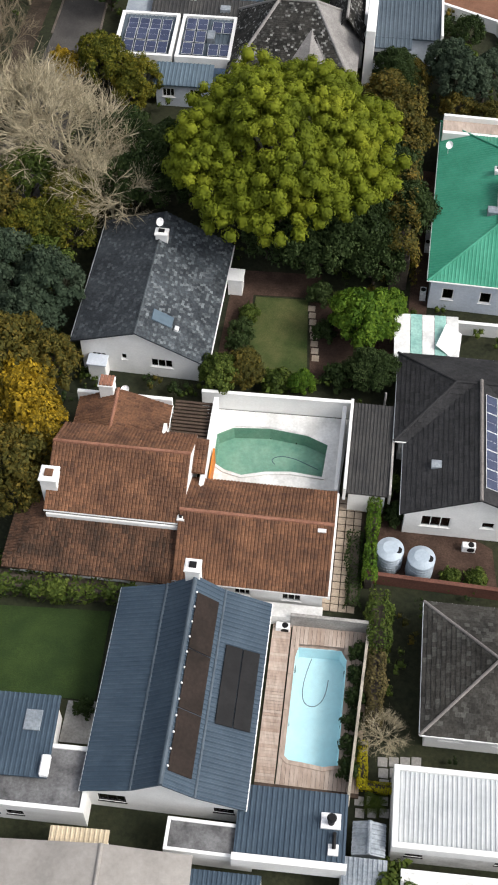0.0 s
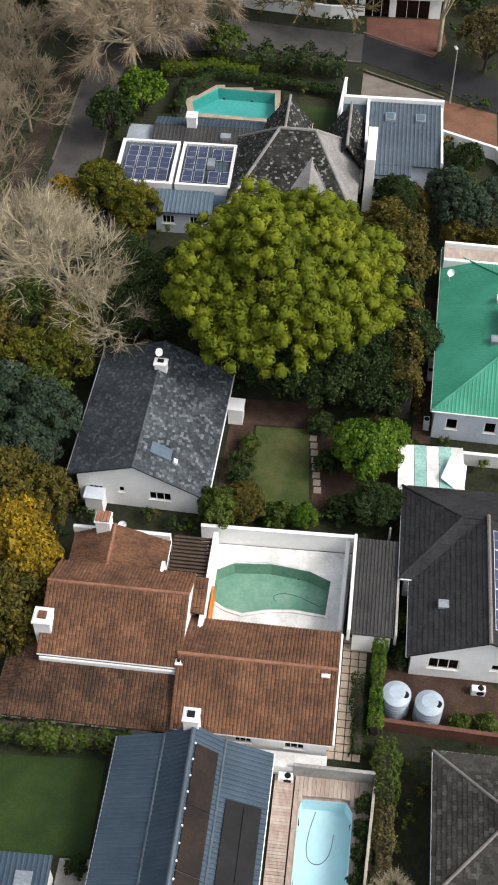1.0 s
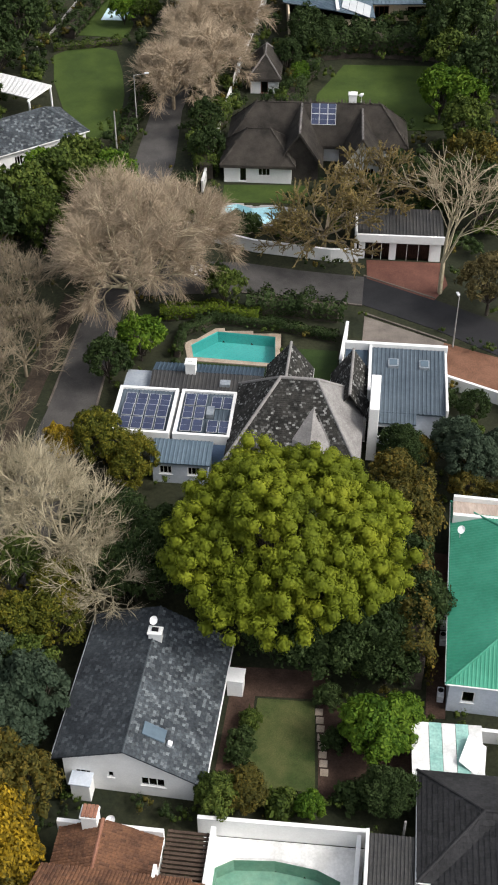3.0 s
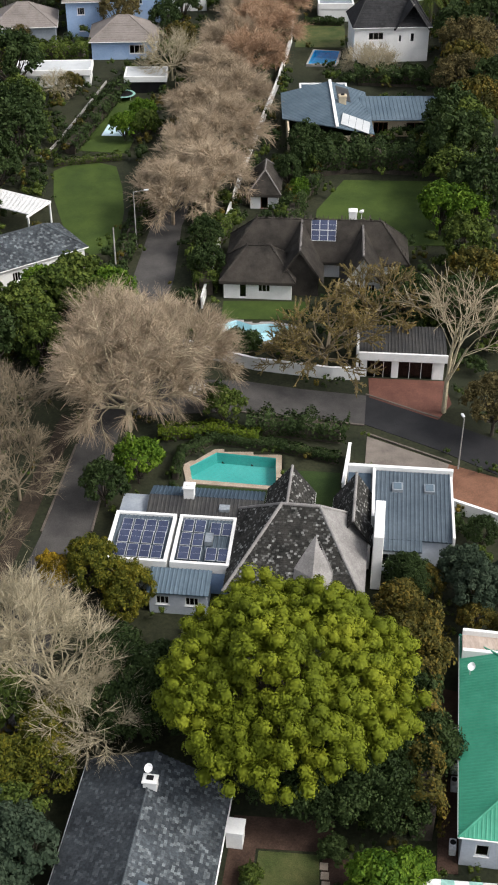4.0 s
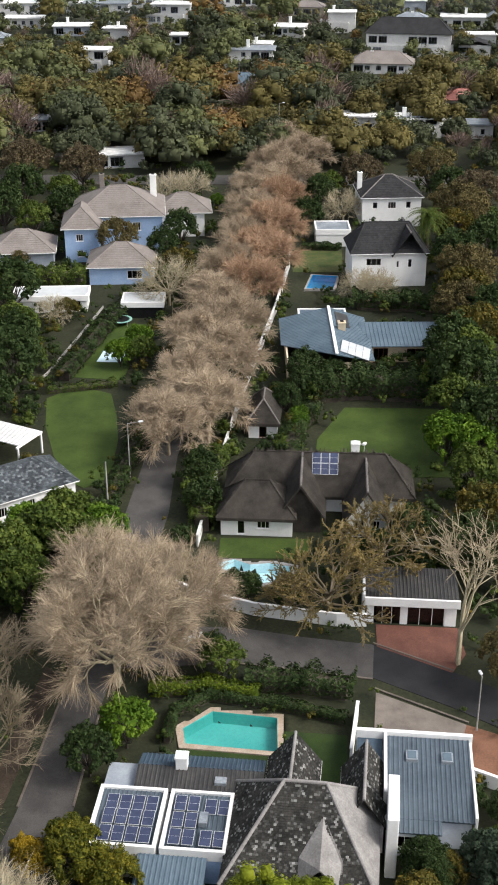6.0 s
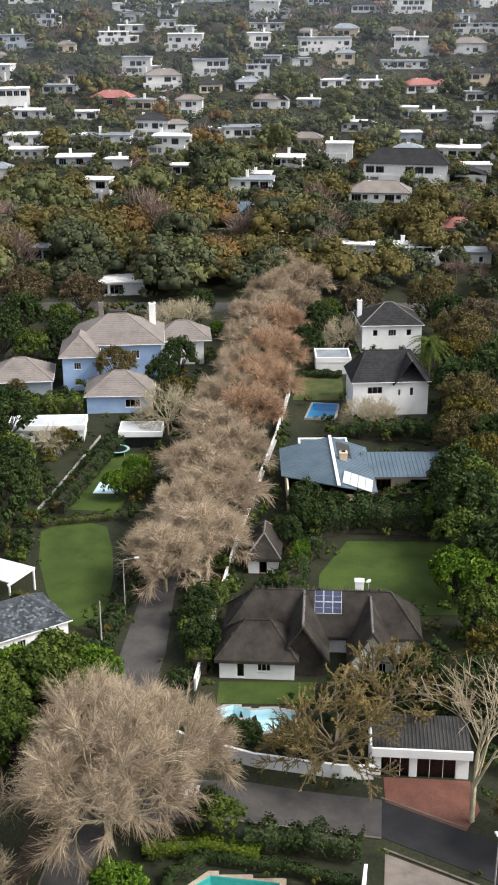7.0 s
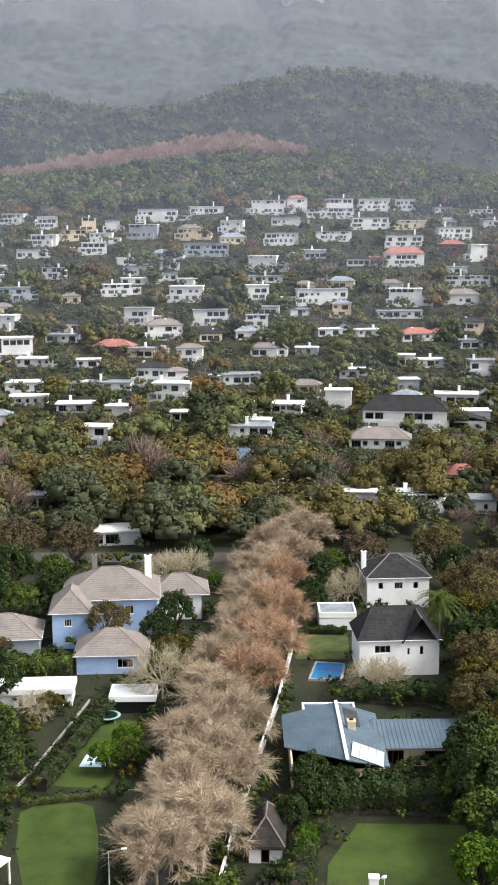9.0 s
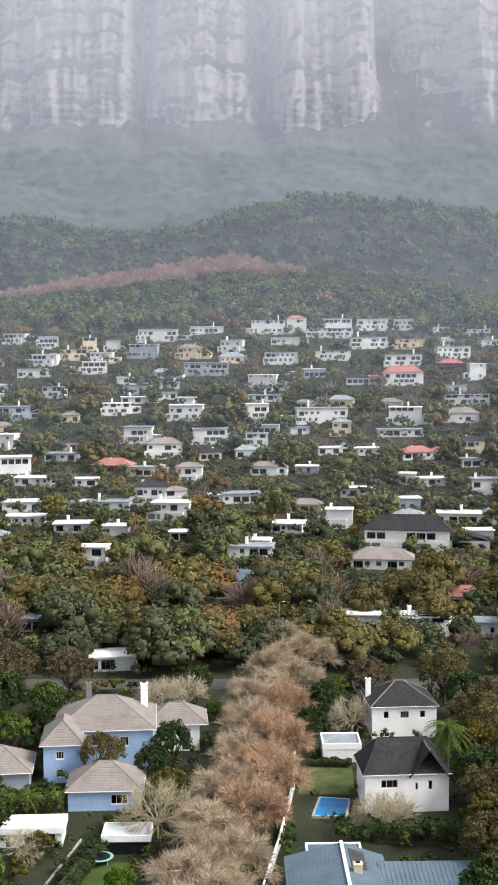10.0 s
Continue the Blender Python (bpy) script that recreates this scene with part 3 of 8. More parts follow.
# ---- growing things ----
def leaf_quads(c, n, size, rng, loose=0.4):
    """Leaf blades (four-cornered) at the points c, facing about n."""
    k = len(c)
    n = n + rng.normal(0, loose, (k, 3))
    n /= np.linalg.norm(n, axis=1, keepdims=True) + 1e-9
    a = np.cross(n, rng.normal(0, 1, (k, 3)))
    a /= np.linalg.norm(a, axis=1, keepdims=True) + 1e-9
    b = np.cross(n, a)
    s = size * rng.uniform(0.6, 1.3, (k, 1))
    v = np.stack((c + a * s, c + b * s * 0.6, c - a * s, c - b * s * 0.6), 1).reshape(-1, 3)
    return v, np.arange(k * 4).reshape(k, 4)


def clump_points(centres, radii, per, rng, under=0.15):
    k = len(centres)
    d = rng.normal(0, 1, (k, per, 3))
    d /= np.linalg.norm(d, axis=2, keepdims=True)
    low = d[:, :, 2] < -under
    d[:, :, 2] = np.where(low, -d[:, :, 2], d[:, :, 2])
    r = radii[:, None, None] * rng.uniform(0.72, 1.06, (k, per, 1))
    return (centres[:, None] + d * r).reshape(-1, 3), d.reshape(-1, 3)


def limb_tubes(segs, n=3):
    """Tapered tubes for (a, b, ra, rb)."""
    a, b = np.array([s[0] for s in segs], float), np.array([s[1] for s in segs], float)
    ra, rb = np.array([s[2] for s in segs])[:, None], np.array([s[3] for s in segs])[:, None]
    d = b - a
    d /= np.linalg.norm(d, axis=1, keepdims=True) + 1e-9
    ref = np.where(np.abs(d[:, 2:3]) > 0.9, np.array([[1.0, 0, 0]]), np.array([[0, 0, 1.0]]))
    e = np.cross(d, ref)
    e /= np.linalg.norm(e, axis=1, keepdims=True) + 1e-9
    f = np.cross(d, e)
    rings = []
    for c, r in ((a, ra), (b, rb)):
        for i in range(n):
            t = 2 * math.pi * i / n
            rings.append(c + r * (math.cos(t) * e + math.sin(t) * f))
    v = np.stack(rings, 1).reshape(-1, 3)
    base = np.arange(len(segs))[:, None] * (2 * n)
    fs = [np.concatenate((base + i, base + (i + 1) % n, base + n + (i + 1) % n, base + n + i), 1) for i in range(n)]
    return v, np.stack(fs, 1).reshape(-1, 4)


def crown_tree(name, label, h, rad, leaf, bark, seed, clumps=60, per=120, size=0.16, cr=(0.6, 1.1), trunk=0.35, flat=0.75, bare=0.35, lean=0.0, loose=0.3):
    """A broad-leaved tree: trunk with limbs, and a crown of leafy clumps with gaps between them."""
    rng = np.random.default_rng(seed)
    ob = thing(name, label, "tree", 0, 0, z=0)
    cz = h - rad * flat
    i = np.arange(clumps) + 0.5
    zz = 1 - (i / clumps) ** 1.3 * 1.3
    ph = i * 2.39996 + rng.normal(0, 0.25, clumps)
    rad_xy = np.sqrt(np.maximum(0, 1 - zz * zz))
    d = np.stack((np.cos(ph) * rad_xy, np.sin(ph) * rad_xy, zz), 1)
    r = rng.uniform(0.7, 1.0, (clumps, 1)) ** 0.6 * (1 + 0.1 * np.sin(3 * np.arctan2(d[:, 1:2], d[:, 0:1]) + seed) + 0.06 * np.sin(7 * np.arctan2(d[:, 1:2], d[:, 0:1])))
    rr = rng.uniform(cr[0], cr[1], clumps)
    c = d * r * np.array([rad, rad, rad * flat]) * 0.86 + np.array([lean, 0, cz])
    pts, nr = clump_points(c, rr, per, rng)
    pts[:, 2] = np.maximum(pts[:, 2], 0.15)
    v, f = leaf_quads(pts, nr, size, rng, loose)
    core = np.repeat(c, 4, 0) + rng.normal(0, 0.2, (clumps * 4, 3))
    v2, f2 = leaf_quads(core, rng.normal(0, 1, core.shape), np.repeat(rr, 4)[:, None] * 0.75, rng)
    part("crown", mesh_np("crown", np.concatenate((v, v2)), np.concatenate((f, f2 + len(v)))), leaf, ob)
    segs = [((0, 0, -0.4), (lean * 0.3, 0, cz * bare), trunk, trunk * 0.75)]
    fork = np.array([lean * 0.3, 0, cz * bare])
    for i in rng.permutation(clumps)[: min(clumps, 22)]:
        mid = fork * 0.5 + c[i] * 0.5 + rng.normal(0, 0.25, 3)
        segs += [(fork, mid, trunk * 0.5, trunk * 0.28), (mid, c[i], trunk * 0.28, trunk * 0.08)]
    v, f = limb_tubes(segs, 6)
    part("trunk", mesh_np("trunk", v, f), bark, ob)
    return ob


def bare_tree(name, label, h, rad, bark, seed, limbs=7, depth=5, split=3, twig=0.022, trunk=0.32, rise=0.75, bark2=None, spray=5, slen=0.9, swid=0.016, droop=0.0):
    """A leafless tree: trunk, boughs, and sprays of fine twigs."""
    rng = np.random.default_rng(seed)
    ob = thing(name, label, "tree", 0, 0, z=0)
    heavy, tips = [((0, 0, -0.4), (0, 0, h * 0.22), trunk, trunk * 0.8)], []

    def grow(p, d, L, r, k):
        for s in range(2):
            d2 = d + rng.normal(0, 0.15, 3)
            d2[2] += 0.04
            d2 /= np.linalg.norm(d2)
            q = p + d2 * L / 2
            r2 = max(r * 0.8, twig)
            heavy.append((p, q, r, r2))
            if k < 2:
                tips.append((p, d2, L))
            p, d, r = q, d2, r2
        if k:
            for i in range(split):
                side = rng.normal(0, 1, 3)
                side -= d * side.dot(d)
                side /= np.linalg.norm(side)
                e = d + side * rng.uniform(0.4, 0.9)
                grow(p - d * L * rng.uniform(0, 0.4), e / np.linalg.norm(e), L * rng.uniform(0.6, 0.85), max(r * 0.62, twig), k - 1)

    for i in range(limbs):
        a = 2 * math.pi * (i + rng.uniform(-0.3, 0.3)) / limbs
        t = rng.uniform(0.25, 1.0)
        d = np.array([math.cos(a) * t * rad / h * 1.6, math.sin(a) * t * rad / h * 1.6, rise])
        grow(np.array([0, 0, h * rng.uniform(0.16, 0.3)]), d / np.linalg.norm(d), h * 0.29, trunk * 0.5, depth - 1)
    v, f = limb_tubes(heavy, 3)
    part("trunk", mesh_np("trunk", v, f), bark, ob)
    p, d = np.array([t[0] for t in tips]), np.array([t[1] for t in tips])
    p, d = np.repeat(p, spray, 0), np.repeat(d, spray, 0)
    k = len(p)
    p = p + d * rng.uniform(0, 0.7, (k, 1))
    d = d + rng.normal(0, 0.42, (k, 3))
    d[:, 2] += 0.12 - droop * rng.uniform(0, 2, k)
    d /= np.linalg.norm(d, axis=1, keepdims=True)
    side = np.cross(d, rng.normal(0, 1, (k, 3)))
    side /= np.linalg.norm(side, axis=1, keepdims=True)
    L = slen * rng.uniform(0.5, 1.3, (k, 1))
    v = np.stack((p - side * swid, p + side * swid, p + d * L + side * swid * 0.5, p + d * L - side * swid * 0.5), 1).reshape(-1, 3)
    part("twig_spray", mesh_np("twig_spray", v, np.arange(4 * k).reshape(k, 4)), bark2 or bark, ob)
    return ob


def rounded_cube():
    """A block of six faces, the heart of a leaf clump."""
    bm = bmesh.new()
    bmesh.ops.create_cube(bm, size=2)
    bm.verts.index_update()
    v = np.array([tuple(p.co.normalized()) for p in bm.verts])
    f = np.array([[p.index for p in q.verts] for q in bm.faces])
    bm.free()
    return v, f


HEART_V, HEART_F = rounded_cube()


def lobed_tree(name, label, h, rad, flat, leaf, bark, seed, lobes=44, florets=18, per=105, size=0.12, trunk=0.55):
    """A spreading evergreen: boughs that each carry a lobe of tight leafy florets, dark gaps between the lobes."""
    rng = np.random.default_rng(seed)
    ob = thing(name, label, "tree", 0, 0, z=0)
    cz = h - rad * flat
    i = np.arange(lobes) + 0.5
    zz = 1 - (i / lobes) * 1.12
    ph = i * 2.39996 + rng.normal(0, 0.16, lobes)
    flatr = np.sqrt(np.maximum(0, 1 - zz * zz))
    d = np.stack((np.cos(ph) * flatr, np.sin(ph) * flatr, zz), 1)
    reach = rng.uniform(0.78, 1.02, (lobes, 1))
    L = d * reach * np.array([rad, rad, rad * flat]) * 0.8 + np.array([0, 0, cz])
    R = rng.uniform(1.7, 2.4, lobes)
    j = np.arange(florets) + 0.5
    fz = 1 - j / florets * 1.25
    F, FR = [], []
    for c, r, n in zip(L, R, d):
        fp = j * 2.39996 + rng.uniform(0, 6.28)
        q = np.stack((np.cos(fp) * np.sqrt(np.maximum(0, 1 - fz * fz)), np.sin(fp) * np.sqrt(np.maximum(0, 1 - fz * fz)), fz * 0.75), 1)
        q = q + rng.normal(0, 0.1, q.shape) + n * 0.25
        F.append(c + q * r * rng.uniform(0.85, 1.1, (florets, 1)))
        FR.append(r * rng.uniform(0.29, 0.42, florets))
    F, FR = np.concatenate(F), np.concatenate(FR)
    nr = rng.normal(0, 1, (len(F), per, 3))
    nr /= np.linalg.norm(nr, axis=2, keepdims=True)
    nr[:, :, 2] = np.where(nr[:, :, 2] < -0.2, -nr[:, :, 2], nr[:, :, 2])
    pts = (F[:, None] + nr * FR[:, None, None] * rng.uniform(0.86, 1.04, (len(F), per, 1))).reshape(-1, 3)
    v, f = leaf_quads(pts, nr.reshape(-1, 3), size, rng, 0.13)
    lump = rng.uniform(0.7, 0.9, (len(F), len(HEART_V), 1)) * FR[:, None, None]
    v2 = (F[:, None] + HEART_V[None] * lump).reshape(-1, 3)
    f2 = (HEART_F[None] + (np.arange(len(F)) * len(HEART_V))[:, None, None]).reshape(-1, 4)
    part("crown", mesh_np("crown", np.concatenate((v, v2)), np.concatenate((f, f2 + len(v)))), leaf, ob)
    fork = np.array([0, 0, cz * 0.45])
    segs = [((0, 0, -0.4), fork, trunk, trunk * 0.8)]
    for c in L:
        mid = fork * 0.45 + c * 0.55 + rng.normal(0, 0.4, 3)
        segs += [(fork, mid, trunk * 0.5, trunk * 0.28), (mid, c, trunk * 0.28, trunk * 0.1)]
    v, f = limb_tubes(segs, 6)
    part("trunk", mesh_np("trunk", v, f), bark, ob)
    return ob


KINDS = {}


def plant(kind, x, y, s=1.0, rz=None, sz=None):
    """A tree of a kind at its place; the first is built, the rest are copies."""
    rz = (x * 37.7 + y * 91.3) % 360 if rz is None else rz
    m = pose(x, y, gz(x, y), 0, 0, rz)
    if y > 100 and kind + "_far" in KINDS:
        kind += "_far"
    if kind not in BUILT:
        ob = BUILT[kind] = KINDS[kind]()
        ob.matrix_basis = m
    else:
        ob = copy_thing(BUILT[kind], m)
    ob.scale = (s, s, sz or s)
    return ob


BUILT = {}


def hedge(name, label, pts, w, h, leaf, dens=90, size=0.11, wob=0.2, seed=1, category="hedge"):
    """A hedge or bed of shrubs along a line: leafy shell over a dark inside."""
    rng = np.random.default_rng(seed)
    e = thing(name, label, category, *pts[0])
    o = np.array(e.location)
    P, N = [], []
    bm = bmesh.new()
    for (xa, ya), (xb, yb) in zip(pts, pts[1:]):
        L = math.hypot(xb - xa, yb - ya)
        u = np.array([(xb - xa) / L, (yb - ya) / L, 0])
        n = np.array([-u[1], u[0], 0])
        k = int(L * (w + 2 * h) * dens)
        s, t = rng.uniform(-w * 0.3, L + w * 0.3, k), rng.uniform(-1, 1, k)
        lump = 1 + wob * np.sin(s * 2.1 + seed) * np.sin(s * 0.83 + 1.3 * seed) + rng.normal(0, wob * 0.25, k)
        ang = t * math.pi * 0.62
        cs, sn = np.sign(np.sin(ang)) * np.abs(np.sin(ang)) ** 0.6, np.sign(np.cos(ang)) * np.abs(np.cos(ang)) ** 0.6
        z = np.maximum(0.05, h * (0.5 + 0.5 * sn) * lump)
        q = np.array([xa, ya, 0]) + s[:, None] * u + (cs * w / 2 * lump)[:, None] * n
        q[:, 2] = z + np.interp(q[:, 1], GROUND_Y, GROUND_Z)
        P.append(q)
        N.append(cs[:, None] * n + sn[:, None] * np.array([0, 0, 1.0]))
        za, zb = gz(xa, ya) - o[2], gz(xb, yb) - o[2]
        i0 = len(bm.verts)
        box(bm, 0, L, -w * 0.32, w * 0.32, -0.3, h * 0.72, 0.08)
        bm.verts.ensure_lookup_table()
        vs = list(bm.verts)[i0:]
        for q2 in vs:
            q2.co.z += (zb - za) * q2.co.x / L
        bmesh.ops.transform(bm, matrix=pose(xa - o[0], ya - o[1], za, 0, 0, math.degrees(math.atan2(u[1], u[0]))), verts=vs)
    v, f = leaf_quads(np.concatenate(P) - o, np.concatenate(N), size, rng)
    part("leaves", mesh_np("leaves", v, f), leaf, e)
    part("stem_core", bm, bark_dark, e)
    return e


# ---- the land ----
POOL_BLUE = ((2.35, 29.4), (2.6, 29.1), (3.6, 28.9), (4.9, 28.6), (5.9, 28.7), (6.85, 36.3), (6.5, 37.0), (5.8, 37.1), (3.5, 37.3), (3.25, 36.6))
POOL_GREEN = ((-2.8, 52.6), (-1.9, 51.9), (-0.6, 51.4), (1.2, 51.7), (3.2, 51.7), (5.6, 51.2), (6.15, 54.2), (4.6, 55.1), (1.7, 55.8), (-1.2, 55.9), (-2.5, 55.3))
POOL_TEAL = ((-5.7, 110.9), (2.7, 109.7), (2.8, 114.4), (-3.3, 115.4), (-6.0, 113.0))
POOL_THATCH = ((-3.2, 139.6), (-2.5, 138.2), (0.6, 137.8), (1.2, 135.4), (4.6, 136.2), (5.2, 138.7), (2.6, 139.6), (0.4, 139.3), (-1.4, 140.4))
POOL_VIVID = ((10.5, 220.8), (15.2, 220.6), (16.3, 227.2), (12.0, 228.0))
POOLS = (POOL_BLUE, POOL_GREEN, POOL_TEAL, POOL_THATCH, POOL_VIVID)


def inside(x, y, poly):
    hit = False
    for i in range(len(poly)):
        (xa, ya), (xb, yb) = poly[i - 1], poly[i]
        if (ya > y) != (yb > y) and x < (xb - xa) * (y - ya) / (yb - ya) + xa:
            hit = not hit
    return hit


def near_pool(x, y):
    for p in POOLS:
        cx, cy = sum(q[0] for q in p) / len(p), sum(q[1] for q in p) / len(p)
        if inside(cx + (x - cx) * 0.92, cy + (y - cy) * 0.92, p):
            return True
    return False


def land():
    """One sheet of ground, dug out under the pools."""
    xs = np.unique(np.round(np.concatenate((np.linspace(-1600, -260, 12), np.linspace(-260, -20, 30), np.arange(-20, 20, 0.5), np.linspace(20, 260, 30), np.linspace(260, 1600, 12))), 3))
    ys = np.unique(np.round(np.concatenate((np.linspace(-400, -60, 6), (-60.0, -50.0, 0.0, 26.0, 40.0, 145.0, 180.0, 218.0, 235.0), np.arange(27, 39, 0.5), np.arange(50, 58, 0.5), np.arange(108, 117, 0.5), np.arange(134, 142, 0.5), np.arange(219, 230, 0.5), np.linspace(260, 1400, 90))), 3))
    v = [(x, y, gz(x, y) - (2.2 if abs(x) < 20 and near_pool(x, y) else 0)) for y in ys for x in xs]
    k = len(xs)
    f = [(j * k + i, j * k + i + 1, (j + 1) * k + i + 1, (j + 1) * k + i) for j in range(len(ys) - 1) for i in range(k - 1)]
    tagged(part("ground", mesh_np("ground", v, f), ground_mat), "dark leaf-littered garden soil rising to the mountain foot", "ground", kind="structure")


land()


def foot_z(x, y):
    """Height of the mountain's wooded foot."""
    z = float(np.interp(y, (1150, 1300, 1500, 1750, 2000, 2180), (70, 130, 225, 300, 380, 470)))
    z += 20 * noise.fractal(Vector((x / 170, y / 170, 3)), 0.8, 2.1, 5) + 7 * noise.noise(Vector((x / 22, y / 22, 2))) + 5 * noise.noise(Vector((x / 9, y / 9, 7)))
    if y < 2600:
        z += max(0, 1 - abs(y - 1480) / 220) * (46 * math.exp(-((x - 130) / 210) ** 2) - 10)
    return z


def rock_face():
    """Mountain: forested foot, then a cliff of buttresses and ledges cut by gullies."""
    m = mat("mountain_scrub_and_rock", (0.024, 0.032, 0.025), (0.052, 0.062, 0.046), 0.012, 0.09, 0.95, bump=0, vary=0.4)
    n, l = m.node_tree.nodes, m.node_tree.links
    bs = n["Principled BSDF"]
    veg = bs.inputs["Base Color"].links[0].from_socket
    geo, sep, rise = n.new("ShaderNodeNewGeometry"), n.new("ShaderNodeSeparateXYZ"), n.new("ShaderNodeSeparateXYZ")
    l.new(geo.outputs["Position"], sep.inputs[0])
    l.new(geo.outputs["Normal"], rise.inputs[0])

    def grain(scale, detail, rough):
        mp, nz = n.new("ShaderNodeMapping"), n.new("ShaderNodeTexNoise")
        mp.inputs["Scale"].default_value = scale
        nz.inputs["Scale"].default_value, nz.inputs["Detail"].default_value, nz.inputs["Roughness"].default_value = 1.0, detail, rough
        l.new(geo.outputs["Position"], mp.inputs["Vector"])
        l.new(mp.outputs[0], nz.inputs["Vector"])
        return nz.outputs["Fac"]

    def sums(a, b, k):
        q = n.new("ShaderNodeMath")
        q.operation = "MULTIPLY_ADD"
        q.inputs[1].default_value = k
        l.new(b, q.inputs[0])
        l.new(a, q.inputs[2])
        return q.outputs[0]

    upright, beds = grain((0.09, 0.004, 0.014), 6, 0.7), grain((0.012, 0.004, 0.11), 6, 0.7)
    rp = n.new("ShaderNodeValToRGB")
    rp.color_ramp.elements[0].position, rp.color_ramp.elements[0].color = 0.78, (0.07, 0.068, 0.07, 1)
    rp.color_ramp.elements[1].position, rp.color_ramp.elements[1].color = 1.12, (0.37, 0.34, 0.325, 1)
    e = rp.color_ramp.elements.new(0.94)
    e.color = (0.26, 0.235, 0.222, 1)
    l.new(sums(upright, beds, 1.0), rp.inputs["Fac"])
    # rock where the face is steep, scrub on ledges and in the gullies
    bare_rock = n.new("ShaderNodeMapRange")
    l.new(sums(sums(rise.outputs["Z"], beds, 0.35), grain((0.02, 0.004, 0.012), 6, 0.65), 0.5), bare_rock.inputs["Value"])
    bare_rock.inputs["From Min"].default_value, bare_rock.inputs["From Max"].default_value = 0.84, 0.66
    mx = n.new("ShaderNodeMix")
    mx.data_type = "RGBA"
    l.new(bare_rock.outputs[0], mx.inputs["Factor"])
    l.new(veg, mx.inputs["A"])
    l.new(rp.outputs[0], mx.inputs["B"])
    l.new(mx.outputs["Result"], bs.inputs["Base Color"])
    foot_y = np.concatenate((np.linspace(1150, 1700, 50), np.linspace(1700, 2180, 60)[1:]))
    xs = np.linspace(-640, 640, 320)
    climb = np.linspace(0, 640, 190)
    rows = [[] for _ in range(len(foot_y) + len(climb))]
    for x in xs:
        # buttresses stand forward, gullies lie back and carry scrub higher up
        gully = (0.5 + 0.5 * math.sin(x / 38 + 3.2 * noise.noise(Vector((x / 170, 0, 5))))) ** 4
        b = 1 - 0.9 * gully + 0.35 * noise.noise(Vector((x / 40, 3, 1)))
        apron = 20 + 210 * gully + 70 * noise.noise(Vector((x / 60, 7, 2))) + 22 * noise.noise(Vector((x / 14, 5, 2)))
        for i, y in enumerate(foot_y):
            rows[i].append((x, y, foot_z(x, y) + 22 * max(0, (y - 1900) / 280) * (b - 0.5)))
        x0, y, z = rows[len(foot_y) - 1][-1]
        for i, c in enumerate(climb):
            band = (c + 7 * noise.noise(Vector((x / 60, c / 200, 6)))) / (46 + 16 * math.sin(c / 90))
            ledge = (band % 1.0) > 0.7 and noise.noise(Vector((x / 110, c / 60, 11))) > -0.12 - (0.5 if c < 130 else 0)
            if i:
                y += 3.0 if c < apron else (3.4 if ledge else 0.5)
            w = noise.fractal(Vector((x / 30, c / 70, 9)), 0.8, 2.1, 4) + 0.6 * noise.noise(Vector((x / 9, c / 40, 4)))
            rows[len(foot_y) + i].append((x, y - 60 * (b - 0.5) * min(1, c / 60) + 9 * w * min(1, c / 30), z + c))
    v = [p for r in rows for p in r]
    k = len(xs)
    f = [(j * k + i, j * k + i + 1, (j + 1) * k + i + 1, (j + 1) * k + i) for j in range(len(rows) - 1) for i in range(k - 1)]
    tagged(part("backdrop", mesh_np("backdrop", v, f), m), "grey cliff-faced mountain above forested slopes", "mountain", kind="structure")


rock_face()


def haze_sheet(y, z1, amount):
    """Added see-through sheet imitating distance haze, lit by the sky like any other surface."""
    m = bpy.data.materials.new("distance_haze")
    m.use_nodes = True
    n, l = m.node_tree.nodes, m.node_tree.links
    n.remove(n["Principled BSDF"])
    df, tl, tp, both, ms, geo, nz, mr = (n.new("ShaderNode" + k) for k in ("BsdfDiffuse", "BsdfTranslucent", "BsdfTransparent", "MixShader", "MixShader", "NewGeometry", "TexNoise", "MapRange"))
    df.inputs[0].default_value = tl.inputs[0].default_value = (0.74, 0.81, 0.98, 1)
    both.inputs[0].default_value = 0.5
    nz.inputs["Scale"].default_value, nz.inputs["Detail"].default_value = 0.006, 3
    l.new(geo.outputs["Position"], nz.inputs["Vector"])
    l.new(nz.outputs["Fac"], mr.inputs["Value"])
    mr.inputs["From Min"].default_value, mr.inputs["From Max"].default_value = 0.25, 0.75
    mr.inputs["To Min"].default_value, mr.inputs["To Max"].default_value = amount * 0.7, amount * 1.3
    l.new(df.outputs[0], both.inputs[1])
    l.new(tl.outputs[0], both.inputs[2])
    l.new(mr.outputs[0], ms.inputs[0])
    l.new(tp.outputs[0], ms.inputs[1])
    l.new(both.outputs[0], ms.inputs[2])
    l.new(ms.outputs[0], n["Material Output"].inputs["Surface"])
    bm = bmesh.new()
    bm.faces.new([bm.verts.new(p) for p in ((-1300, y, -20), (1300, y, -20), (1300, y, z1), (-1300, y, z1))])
    tagged(part("backdrop_haze", bm, m), "see-through sheet imitating distance haze before the mountain", "mist", kind="structure")


# farther sheets are denser, so the imitated haze builds up with distance
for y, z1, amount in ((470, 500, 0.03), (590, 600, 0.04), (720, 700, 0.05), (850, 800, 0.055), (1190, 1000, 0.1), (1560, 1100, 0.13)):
    haze_sheet(y, z1, amount)


